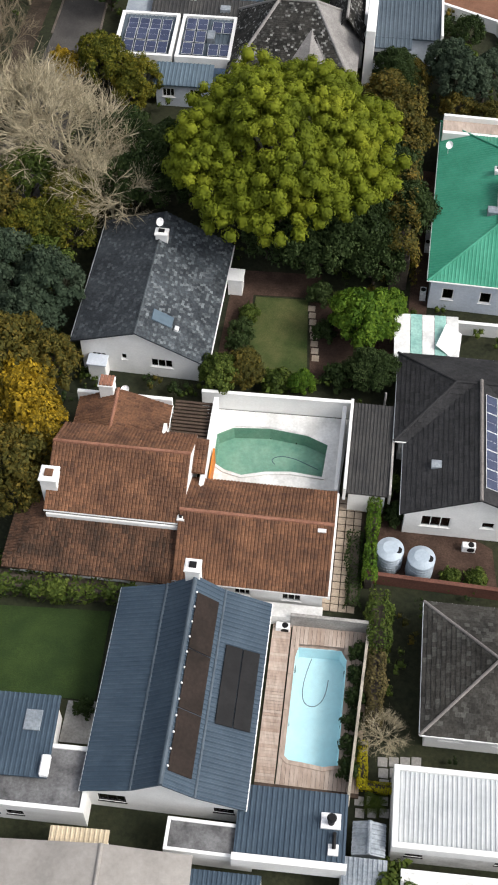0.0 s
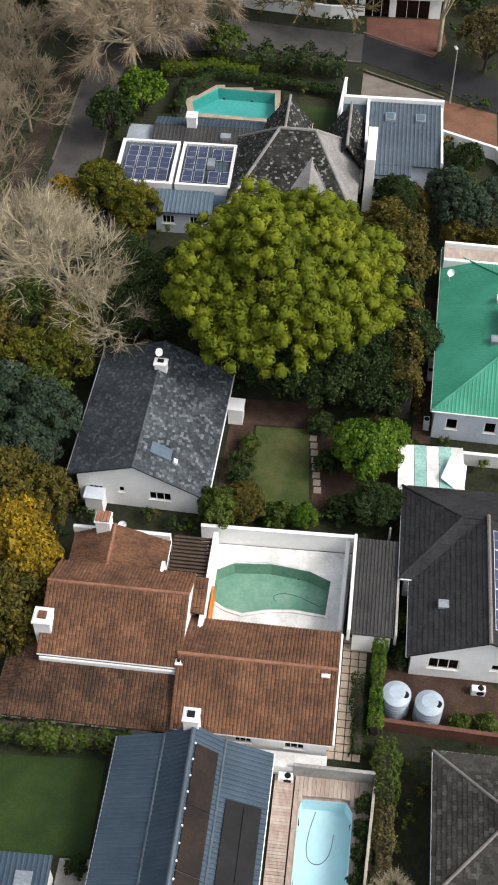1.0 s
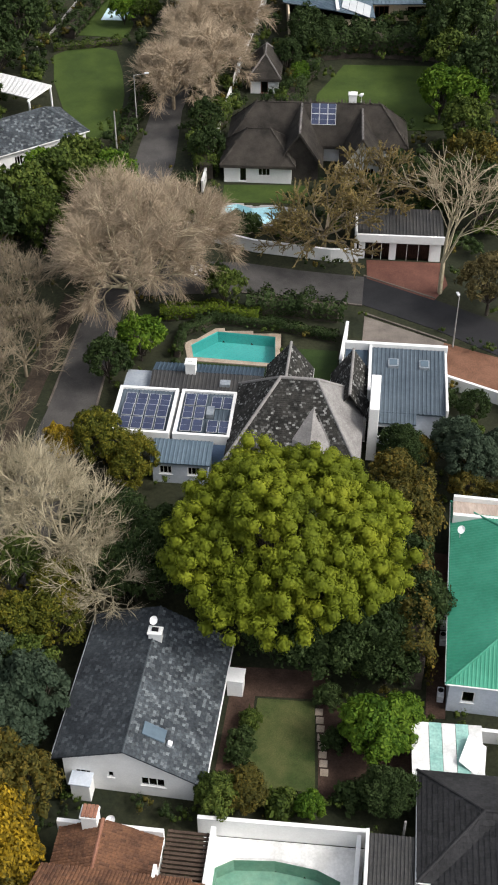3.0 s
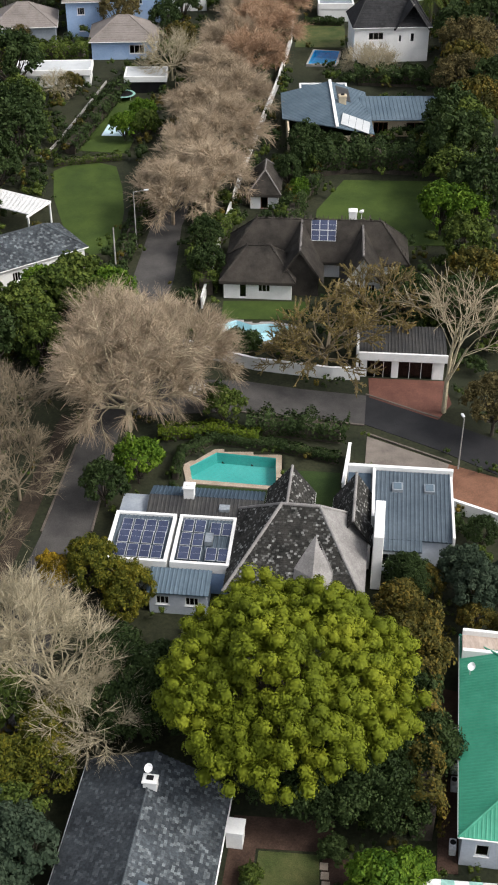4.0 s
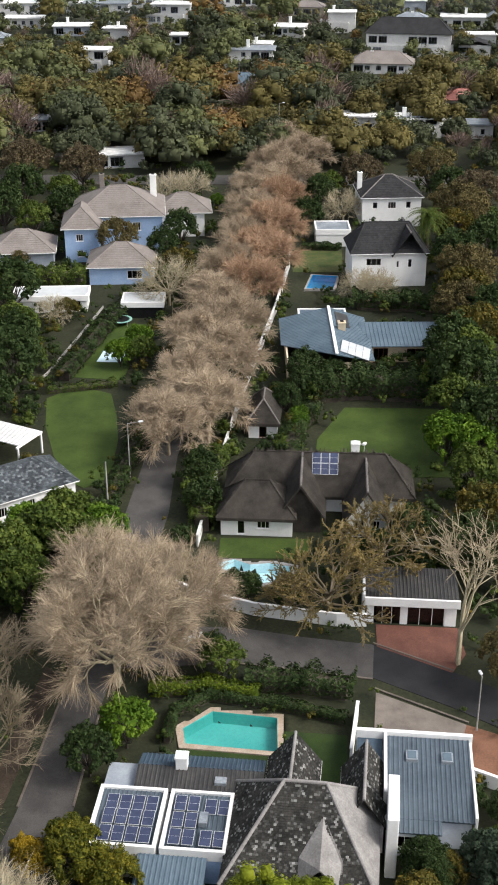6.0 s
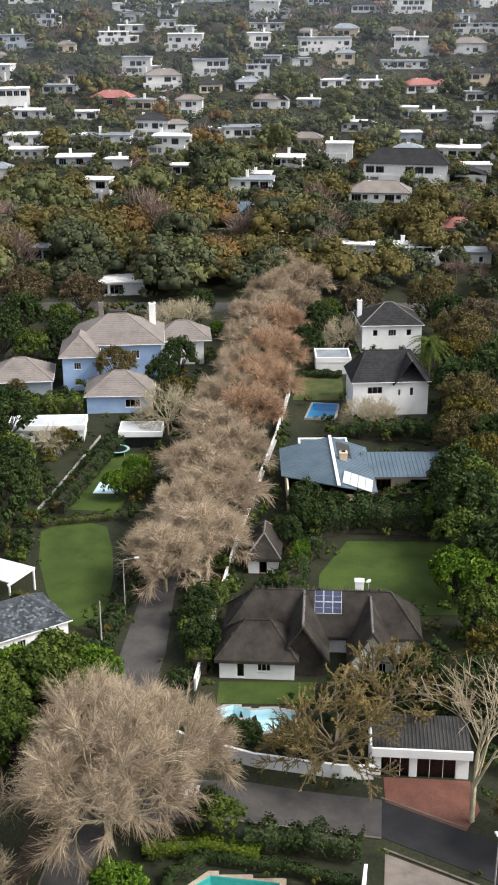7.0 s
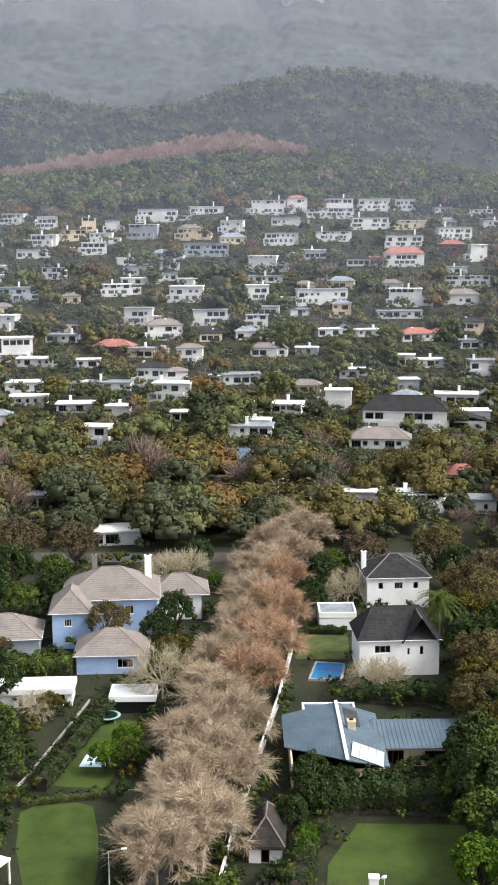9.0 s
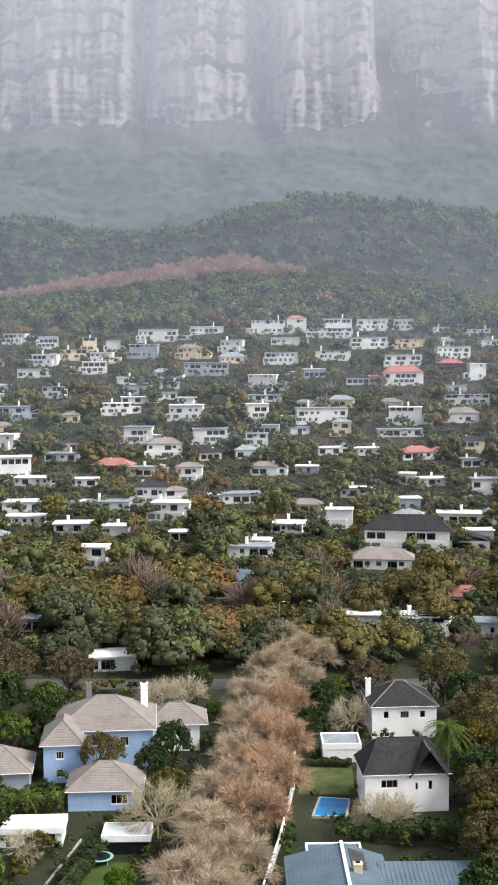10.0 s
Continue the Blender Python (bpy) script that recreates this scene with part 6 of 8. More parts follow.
slab("lawn", ((-28.2, 180.2), (-27.2, 172), (-25.0, 164), (-22.4, 157.6), (-20.2, 155.8), (-18.0, 157.2), (-17.0, 161), (-17.0, 168), (-17.8, 175), (-19.2, 181.6), (-22, 183), (-26, 182.4)), grass_bright, 0.05, label="terraced mown lawn", category="lawn")
slab("lawn", ((-25.5, 187), (-18, 186), (-15, 206), (-22, 207)), grass_bright, 0.05, label="upper garden lawn", category="lawn")
slab("lawn", ((8.5, 229), (17.5, 228.8), (18.0, 240), (9.2, 241)), grass_dry, 0.05, label="pale lawn behind blue pool", category="lawn")
slab("patio", ((6.9, 49.5), (9.0, 49.3), (7.3, 39.9), (4.9, 40.2)), soil, 0.03, label="earth joints of paved yard", category="yard")
slab("flower_bed", ((-2.9, 60.8), (-0.7, 61.2), (0.4, 69.4), (6.0, 69.0), (6.3, 71.6), (-1.2, 72.2)), bed_soil, 0.04, label="bare red-brown soil round the lawn", category="flower bed")
slab("flower_bed", ((5.2, 68.6), (12.8, 67.6), (11.6, 59.8), (4.9, 60.6)), bed_soil, 0.035, label="shaded bare soil bed under shrubs", category="flower bed")
slab("side_path", ((13.4, 67.4), (14.9, 67.2), (17.4, 83.8), (15.8, 84.2)), bed_soil, 0.05, label="narrow brown side path by house", category="path")
slab("yard", ((9.4, 49.4), (12.0, 49.2), (18, 45.0), (18, 41.4), (8.8, 42.6)), bed_soil, 0.04, label="bare soil yard round water tanks", category="yard")
garden_wall("street_wall", "long white boundary wall along the avenue", ((-5.6, 143), (-3.8, 157), (-0.2, 182), (5.0, 210.7), (8.0, 231.6), (8.6, 243)), 1.5, white_old)
garden_wall("street_wall", "white boundary wall of thatched house", ((-7.6, 134.2), (-6, 133.0), (0.7, 130.1), (9.3, 128.2), (12.3, 128.1)), 1.5, white)
garden_wall("garden_wall", "white wall between gardens", ((-31, 183), (-29.3, 187.7), (-26.6, 199), (-23.5, 213)), 0.35, concrete, 0.1)
garden_wall("garden_wall", "white wall beside metal-roofed house", ((10.3, 114.4), (9.2, 108.3)), 1.8, white)
garden_wall("garden_wall", "white curving boundary wall by the verge", ((18.9, 106.6), (24.8, 103.4), (26.5, 99)), 1.4, white)
garden_wall("garden_wall", "grey timber-panelled wall beside pool deck", ((3.0, 38.9), (8.3, 38.3)), 1.7, concrete, 0.15)
garden_wall("fence", "slim pale fence along the deck", ((8.4, 38.2), (6.3, 25.6)), 1.5, mat("pale_fence_boards", (0.3, 0.27, 0.22), (0.4, 0.36, 0.3), 0.6, 8, 0.85), 0.1)
garden_wall("garden_wall", "red brick garden wall", ((8.6, 42.4), (18, 41.0)), 1.3, brick_red)
garden_wall("garden_wall", "white wall behind patio roof", ((11.5, 66.0), (21, 64.8)), 1.4, white)


# ---- trees and shrubs ----
KINDS.update(
    great=lambda: lobed_tree("tree", "broad camphor-like tree with domed yellow-green crown", 13.0, 9.7, 0.56, leaf_lime, bark_dark, 3),
    dark=lambda: crown_tree("tree", "dense dark evergreen garden tree", 7.5, 3.6, leaf_dark, bark_dark, 4, 70, 76, 0.165, (0.5, 0.95), 0.22, 0.95, 0.25, loose=0.45),
    mid=lambda: crown_tree("tree", "rounded mid-green garden tree", 6.0, 3.0, leaf_mid, bark_dark, 5, 50, 90, 0.18, (0.5, 0.9), 0.18, 0.9, 0.25),
    fresh=lambda: crown_tree("tree", "bushy bright green garden tree", 5.5, 2.8, leaf_fresh, bark_dark, 6, 54, 100, 0.16, (0.45, 0.8), 0.16, 0.9, 0.2),
    olive=lambda: crown_tree("tree", "olive tree turning brown in autumn", 7.0, 3.4, leaf_olive, bark_dark, 7, 54, 80, 0.18, (0.5, 0.9), 0.2, 0.95, 0.25),
    yellow=lambda: crown_tree("tree", "small tree in yellow autumn leaf", 5.5, 2.6, leaf_yellow, bark_dark, 8, 45, 100, 0.16, (0.45, 0.8), 0.15, 0.95, 0.25),
    golden=lambda: crown_tree("tree", "garden tree in yellow-green leaf", 6.2, 3.2, leaf_golden, bark_dark, 15, 60, 84, 0.15, (0.45, 0.85), 0.18, 0.9, 0.25, loose=0.5),
    ochre=lambda: crown_tree("tree", "broad tree in thin ochre autumn leaf", 9.5, 5.0, leaf_ochre, bark_dark, 9, 120, 50, 0.17, (0.5, 0.95), 0.3, 0.75, 0.35, loose=0.7),
    brown=lambda: crown_tree("tree", "broad tree in dull brown autumn leaf", 10, 5.4, leaf_brown, bark_dark, 10, 120, 50, 0.18, (0.5, 1.0), 0.3, 0.75, 0.35, loose=0.7),
    needle=lambda: crown_tree("tree", "blue-green needled conifer in garden", 9, 3.6, leaf_blue, bark_dark, 11, 90, 90, 0.2, (0.5, 0.9), 0.25, 1.1, 0.2),
    shrub=lambda: crown_tree("shrub", "low dark green garden shrub", 1.8, 1.2, leaf_dark, bark_dark, 12, 22, 70, 0.12, (0.3, 0.5), 0.06, 0.9, 0.2),
    shrubg=lambda: crown_tree("shrub", "low bright green garden shrub", 1.6, 1.1, leaf_mid, bark_dark, 13, 22, 70, 0.12, (0.3, 0.5), 0.06, 0.9, 0.2),
    bare=lambda: bare_tree("tree", "leafless pale-barked tree with fine spreading twigs", 10.5, 8.2, bark_pale, 21, 13, 4, 3, 0.04, 0.3, 0.5, bark_pale, 4, 1.4, 0.013),
    dusk=lambda: bare_tree("tree", "leafless grey-brown roadside tree with thin twigs", 9, 6.2, bark_dusk, 26, 8, 4, 3, 0.03, 0.22, 0.6, bark_dusk, 4, 1.1, 0.013),
    plane=lambda: bare_tree("tree", "leafless plane tree with dense tan twigs", 11, 8.4, bark_pale, 22, 15, 4, 3, 0.035, 0.33, 0.55, bark_tan, 16, 1.2, 0.013, 0.35),
    planer=lambda: bare_tree("tree", "plane tree with last rusty leaves on twigs", 12, 6.8, bark_tan, 23, 12, 4, 3, 0.035, 0.33, 0.8, bark_rust, 14, 1.4, 0.024, 0.35),
    planef=lambda: bare_tree("tree", "leafless tan plane tree of the avenue", 11.5, 6.8, bark_tan, 25, 12, 4, 3, 0.035, 0.33, 0.8, bark_tan, 14, 1.4, 0.022, 0.35),
    thin=lambda: bare_tree("tree", "spreading grey-limbed tree with thin olive-brown leaves", 9.5, 7.0, bark_dusk, 27, 11, 4, 3, 0.035, 0.3, 0.5, leaf_thin, 14, 0.24, 0.045, 0.2),
    gum=lambda: bare_tree("tree", "tall pale-trunked tree with sparse branches", 20, 3.4, bark_pale, 24, 6, 4, 3, 0.03, 0.34, 1.9, bark_tan, 4, 0.8, 0.016),
    dark_far=lambda: crown_tree("tree", "dense dark evergreen street tree", 7.5, 3.6, leaf_dark, bark_dark, 34, 60, 44, 0.21, (0.45, 0.95), 0.22, 0.95, 0.25, loose=0.5),
    mid_far=lambda: crown_tree("tree", "rounded mid-green street tree", 6.0, 3.0, leaf_mid, bark_dark, 35, 56, 44, 0.19, (0.4, 0.8), 0.18, 0.85, 0.25, loose=0.5),
    fresh_far=lambda: crown_tree("tree", "bushy bright green street tree", 5.5, 2.8, leaf_fresh, bark_dark, 36, 56, 44, 0.18, (0.4, 0.75), 0.16, 0.85, 0.2, loose=0.5),
    olive_far=lambda: crown_tree("tree", "olive-brown tree in thin autumn leaf", 7.0, 3.4, leaf_olive, bark_dark, 37, 60, 40, 0.19, (0.45, 0.85), 0.2, 0.9, 0.25, loose=0.6),
)
plant("great", 3.1, 77.5, 1.0, 20)
for k, x, y, s in (("bare", -15.5, 82.5, 1.0), ("bare", -21.0, 86, 1.05), ("bare", -12.0, 78, 0.8), ("plane", -12.5, 119.0, 1.3), ("plane", -7.5, 126, 1.1), ("plane", -14.5, 128, 1.1), ("dusk", -24, 118, 1.0),
                   ("dusk", -25, 104, 1.0), ("thin", 8.6, 129.0, 1.2), ("thin", 14.8, 137.0, 1.15), ("thin", 4.6, 129.5, 0.7), ("gum", 20.9, 121.9, 1.0),
                   ("ochre", 25.5, 118, 0.75), ("dusk", -27, 96, 1.0), ("bare", -12.5, 214, 0.9), ("bare", 21.5, 214, 0.55)):
    plant(k, x, y, s)
# the avenue of planes
for i, (x, y) in enumerate(((-10, 164), (-5, 170), (-8, 177), (-3.5, 184), (-6.5, 191), (-1.5, 197), (-4.5, 205), (1, 211), (-2.5, 219), (3.5, 225), (-0.5, 233), (5.5, 240), (1.5, 248), (7.5, 255), (3.5, 264), (10, 271), (6, 281), (12.5, 290), (9, 300))):
    plant("planer" if 6 < i < 14 and i % 2 else "planef", x, y, 1.0 + 0.12 * math.sin(i * 2.3), sz=0.85)
for k, x, y, s in (("yellow", -16.9, 95.6, 0.6), ("golden", -13.6, 95.5, 0.85), ("golden", -10.4, 93.5, 0.75), ("fresh", -11, 110.5, 0.95), ("mid", -17.5, 70, 0.9), ("needle", -17.5, 64, 0.75),
                   ("yellow", -16.5, 55, 1.0), ("olive", -17.5, 50, 1.0), ("olive", -16, 60, 0.8), ("dark", -9.5, 79, 0.9), ("dark", -5.5, 80, 0.8), ("golden", -15.5, 74.5, 0.85),
                   ("dark", 5.5, 71.5, 0.8), ("dark", 9.5, 73.5, 0.9), ("dark", 12.0, 80, 0.9), ("olive", 13, 85, 1.0), ("dark", 13.5, 76, 0.8), ("olive", 12.8, 90, 0.8), ("golden", 12.6, 72, 0.55),
                   ("fresh", 9.6, 64, 0.85), ("mid", -2.2, 59.6, 0.6), ("olive", -0.4, 59.8, 0.5), ("dark", 10.0, 59.5, 0.55), ("dark", 14, 95, 0.6), ("needle", 20, 92, 0.7), ("olive", 22.5, 88, 0.6),
                   ("mid", -22, 139, 1.3), ("mid", -17, 137, 1.1), ("mid", -26, 134, 1.4), ("dark", -35, 150, 1.2), ("dark", -35, 172, 1.2), ("dark", -34, 190, 1.2), ("fresh", -17.2, 190.5, 0.8),
                   ("dark", -5, 149, 0.7), ("dark", -5.5, 156, 0.7), ("fresh", 25.5, 161, 1.3), ("mid", 28, 178, 1.3), ("dark", 30, 186, 1.3), ("mid", 31, 170, 1.1), ("olive", 35, 207, 1.3),
                   ("dark", 36, 222, 1.3), ("olive", 38, 236, 1.3), ("dark", 8.2, 179.5, 0.7), ("fresh", 7.0, 170, 0.55), ("dark", 10.5, 178.6, 0.6)):
    plant(k, x, y, s)


# ---- distance ----
FAR = []


# white plaster greyed for far walls, distance haze put into the colour
far_wall = mat("distant_pale_plaster", (0.5, 0.5, 0.49), (0.6, 0.6, 0.59), 0.2, 2, 0.85, vary=0.1)


def far_house(x, y, w, h, wall=far_wall, roof="flat", rm=None, d=None):
    """A house far off: walls with openings, roof."""
    d = d or max(6.0, min(9.0, w * 0.6))
    FAR.append((x, y, w))
    y += d / 2
    e = thing("far_house", "distant pale house among trees" if wall is far_wall else "distant house among trees", "house", x, y, (x * 13.7 + y * 7.1) % 24 - 12)
    n = max(2, int(w / 3.2))
    rows = max(1, round(h / 3))
    ws = []
    rw = random.Random(int(x * 10 + y))
    for i in range(n):
        if rw.random() < 0.8:
            wide = rw.random() < 0.6
            ws.append((0.8 + i * (w - 1.6) / n, (0.3 if wide else 1.0) + (rows - 1) * 2.9, (w - 1.6) / n * (0.85 if wide else 0.45), 2.1 if wide else 1.3))
    ws = ws or [(1.0, 1.0, 1.5, 1.2)]
    block(e, -w / 2, w / 2, -d / 2, d / 2, h, wall, {"s": ws}, base=-6, fm=grey_wall)
    if rows > 1:
        block(e, -w / 2 - 1.5, w / 2 - 2, -d / 2 - 2.5, -d / 2 - 0.01, 2.9, wall, {"s": [(a, 0.5, b, 1.8) for a, _, b, _ in ws if a + b < w - 1]}, base=-6, fm=grey_wall)
    wing = rw.random()
    if wing < 0.55:
        sx, k = (1 if wing < 0.28 else -1), rw.uniform(0.3, 0.5) * w
        x0, x1 = sorted((sx * w / 2 + sx * 0.01, sx * (w / 2 + k)))
        block(e, x0, x1, -d / 2 + 1, d / 2, min(h, 3.0), wall, {"s": ((0.8, 0.6, k * 0.5, 1.7),)}, base=-6, fm=grey_wall)
        if wing < 0.2 or roof != "flat":
            gable_roof(e, x0, x1, -d / 2 + 1, d / 2, min(h, 3.0), 1.7, rm or grey_sheet, "plain", "y" if wing < 0.4 else "x", 0.3, rm or grey_sheet, gut=False)
        else:
            roof_plane(e, [(x0 - 0.2, -d / 2 + 0.6, min(h, 3.0) + 0.2), (x1 + 0.2, -d / 2 + 0.6, min(h, 3.0) + 0.2), (x1 + 0.2, d / 2, min(h, 3.0) + 0.3), (x0 - 0.2, d / 2, min(h, 3.0) + 0.3)], white_old, "plain", thick=0.25)
    if rw.random() < 0.6:
        chimney(e, rw.uniform(-w / 3, w / 3), 0, h - 0.5, h + w * 0.12 + 0.9, 0.9, 0.8)
    if roof == "flat":
        roof_plane(e, [(-w / 2 - 0.4, -d / 2 - 0.6, h + 0.25), (w / 2 + 0.4, -d / 2 - 0.6, h + 0.25), (w / 2 + 0.4, d / 2, h + 0.35), (-w / 2 - 0.4, d / 2, h + 0.35)], rm or (white_old if rw.random() < 0.5 else grey_sheet), "plain", thick=0.3)
    else:
        hip_roof(e, -w / 2, w / 2, -d / 2, d / 2, h, w * 0.16, rm or taupe, "plain", 0.5, rm or taupe, False)


def far_houses_hilltop():
    """Houses of the hilltop."""
    far_house(68.8, 895.9, 20.0, 9.0)
    far_house(19.4, 886.1, 23.7, 8.4)
    far_house(39.4, 892.1, 13.9, 9.0, far_wall, "hip", red_roof)
    far_house(95.1, 909.4, 22.3, 6.9)
    far_house(118.5, 913.8, 14.3, 6.9)
    far_house(143.8, 908.4, 12.2, 3.5)
    far_house(169.7, 895.5, 16.0, 4.8)
    far_house(62.5, 880.7, 31.4, 4.7)
    far_house(85.9, 849.9, 24.6, 6.4)
    far_house(-56.6, 870.3, 27.1, 7.3)
    far_house(30.1, 854.9, 19.0, 3.9)
    far_house(-24.1, 886.4, 23.7, 4.0)
    far_house(-130.3, 858.4, 13.4, 7.1)
    far_house(-101.1, 847.5, 9.4, 8.0, cream, "flat")
    far_house(-124.1, 806.9, 16.1, 6.1)
    far_house(-108.2, 822.1, 18.3, 5.6, cream, "flat")
    far_house(-88.6, 810.3, 14.4, 6.1)
    far_house(-85.1, 845.9, 9.4, 6.4)
    far_house(-62.7, 823.9, 18.3, 7.8, grey_wall, "flat")


far_houses_hilltop()


def far_houses_upper_slope():
    """Houses of the upper slope."""
    far_house(-21.2, 778.7, 27.6, 6.5, grey_wall, "flat")
    far_house(-5.3, 834.3, 14.8, 6.9)
    far_house(25.7, 806.5, 20.8, 6.1)
    far_house(59.4, 815.9, 22.5, 4.6)
    far_house(113.3, 850.2, 20.8, 4.8, cream, "flat")
    far_house(102.3, 797.3, 23.0, 6.6)
    far_house(96.1, 751.5, 23.3, 6.2, far_wall, "hip", red_roof)
    far_house(137.7, 821.0, 21.9, 6.8)
    far_house(127.7, 770.1, 15.4, 7.3, brick_red, "hip", red_roof)
    far_house(141.9, 763.9, 10.2, 8.6)
    far_house(13.2, 740.8, 16.4, 7.8)
    far_house(-129.2, 774.4, 13.7, 4.4)
    far_house(-106.3, 725.4, 12.8, 5.4)
    far_house(-41.8, 744.8, 11.5, 3.4)
    far_house(-60.4, 731.6, 12.9, 4.1)
    far_house(43.9, 769.6, 13.7, 4.4, grey_wall, "flat")
    far_house(124.5, 698.9, 24.7, 4.7)
    far_house(-119.9, 669.6, 17.7, 6.3, grey_wall, "flat")
    far_house(-66.6, 681.4, 15.0, 5.1)
    far_house(-28.5, 667.0, 17.6, 7.0)


far_houses_upper_slope()


def far_houses_lower_slope():
    """Houses of the lower slope."""
    far_house(13.6, 710.9, 18.8, 2.9)
    far_house(8.2, 669.8, 11.8, 7.0)
    far_house(7.4, 612.9, 10.7, 5.0)
    far_house(10.5, 635.2, 16.7, 3.6)
    far_house(41.4, 658.4, 26.1, 6.9)
    far_house(84.4, 654.6, 16.7, 7.8)
    far_house(28.6, 634.6, 9.8, 2.9)
    far_house(113.6, 656.4, 17.3, 4.4, far_wall, "hip", taupe)
    far_house(-49.5, 619.9, 13.6, 6.9)
    far_house(77.9, 627.7, 22.1, 2.9)
    far_house(-95.3, 544.8, 13.0, 9.0)
    far_house(-84.9, 532.1, 16.1, 2.9)
    far_house(-55.0, 554.7, 16.9, 3.1, brick_red, "hip", red_roof)
    far_house(-42.4, 548.5, 11.9, 3.6, cream, "flat")
    far_house(-50.2, 489.0, 16.8, 2.9)
    far_house(-34.1, 498.9, 12.9, 6.4, far_wall, "hip", charcoal)
    far_house(-25.4, 498.4, 8.6, 5.1, far_wall, "hip", taupe)
    far_house(28.1, 551.6, 9.6, 2.9, grey_wall, "flat")
    far_house(79.1, 579.6, 15.2, 2.9, far_wall, "hip", red_roof)
    far_house(67.8, 529.1, 6.9, 4.3)
    far_house(77.0, 526.5, 11.4, 2.9)


far_houses_lower_slope()


def far_houses_valley():
    """Houses of the valley."""
    far_house(95.0, 508.2, 11.0, 6.5)
    far_house(62.0, 484.7, 8.4, 4.4, grey_wall, "flat")
    far_house(-57.5, 450.2, 13.5, 2.9, grey_wall, "flat")
    far_house(-42.5, 445.1, 8.6, 3.2)
    far_house(-20.2, 435.9, 7.4, 2.9)
    far_house(12.7, 447.7, 17.2, 2.9)
    far_house(53.0, 420.8, 26.8, 6.1, far_wall, "hip", charcoal)
    far_house(76.9, 428.2, 9.1, 4.3)
    far_house(-44.8, 401.8, 8.5, 5.8)
    far_house(2.7, 400.5, 13.5, 5.8)
    far_house(5.6, 422.6, 7.2, 2.9)
    far_house(-1.4, 363.8, 13.7, 3.9, far_wall, "hip", pale_steel)
    far_house(41.9, 395.2, 18.4, 2.9, far_wall, "hip", taupe)
    far_house(28.1, 324.9, 10.7, 4.0)
    far_house(42.1, 319.8, 11.8, 4.5)
    far_house(59.1, 346.3, 13.0, 3.1, far_wall, "hip", red_roof)
    far_house(57.8, 319.2, 6.0, 3.3)
    far_house(-28.8, 294.7, 12.0, 2.9)
    far_house(-39.6, 303.3, 7.4, 2.9)
    far_house(-49.9, 327.5, 6.7, 2.9)


far_houses_valley()


def woods(name, label, leaf, places, per, size, seed, k=7, lift=gz, bare=False, small=1.0):
    """Many trees as one sheet of growth: crowns of leafy clumps, or sprays of bare twigs on forking limbs."""
    rng = np.random.default_rng(seed)
    C, R, T, S = [], [], [], []
    for x, y, r in places:
        tall = rng.uniform(0.7, 1.15)
        d = rng.normal(0, 1, (k, 3))
        d[:, 2] = np.abs(d[:, 2]) * 1.1 - 0.25
        d /= np.linalg.norm(d, axis=1, keepdims=True)
        foot = np.array([x, y, lift(x, y)])
        c = foot + np.array([0, 0, r * 0.95 * tall]) + d * np.array([r, r, r * 0.85 * tall]) * rng.uniform(0.45, 0.82, (k, 1))
        C.append(c)
        R.append(rng.uniform(0.28, 0.5, k) * r * small)
        T.append(np.repeat((foot + np.array([0, 0, r * 0.35]))[None], k, 0))
        fork = foot + np.array([0, 0, r * 0.5])
        S.append((foot - np.array([0, 0, 0.5]), fork, r * 0.05, r * 0.04))
        S += [(fork, q, r * 0.03, r * 0.012) for q in c[: min(k, 9)]]
    C, R, T = np.concatenate(C), np.concatenate(R), np.concatenate(T)
    pts, nr = clump_points(C, R, per, rng)
    if bare:
        o = pts - np.repeat(T, per, 0)
        o = o / (np.linalg.norm(o, axis=1, keepdims=True) + 1e-9) + rng.normal(0, 0.35, o.shape)
        side = np.cross(o, rng.normal(0, 1, o.shape))
        side /= np.linalg.norm(side, axis=1, keepdims=True) + 1e-9
        w = np.repeat(R, per)[:, None]
        a, b = o * w * 0.42, side * w * size * 0.22
        v = np.stack((pts - a - b, pts - a + b, pts + a + b * 0.4, pts + a - b * 0.4), 1).reshape(-1, 3)
        f = np.arange(len(pts) * 4).reshape(-1, 4)
        v2, f2 = limb_tubes(S, 3)
    else:
        v, f = leaf_quads(pts, nr, np.repeat(R, per)[:, None] * size, rng, 0.24)
        m = len(HEART_V)
        lump = rng.uniform(0.5, 0.88, (len(C), m, 1)) * R[:, None, None]
        v2 = (C[:, None] + HEART_V[None] * lump * np.array([1, 1, 0.85])).reshape(-1, 3)
        f2 = (HEART_F[None] + (np.arange(len(C)) * m)[:, None, None]).reshape(-1, 4)
    me = mesh_np(name, np.concatenate((v, v2)), np.concatenate((f, f2 + len(v))))
    tagged(part(name, me, leaf), label, "trees", kind="stuff")


def far_houses_between():
    """Smaller houses between the larger ones of the slope."""
    rng = random.Random(81)
    made = 0
    while made < 46:
        y = rng.uniform(430, 880)
        x = rng.uniform(-0.2, 0.2) * y
        w = rng.uniform(9, 17)
        if any(abs(x - a) < (w + c) / 2 + 5 and abs(y - b) < 24 for a, b, c in FAR):
            continue
        pick = rng.random()
        far_house(x, y, w, rng.choice((3.0, 3.4, 6.0)), far_wall if pick < 0.8 else cream, "flat" if pick < 0.4 else "hip", None if pick < 0.4 else rng.choice((taupe, charcoal, plain_tile, grey_sheet)))
        made += 1


far_houses_between()


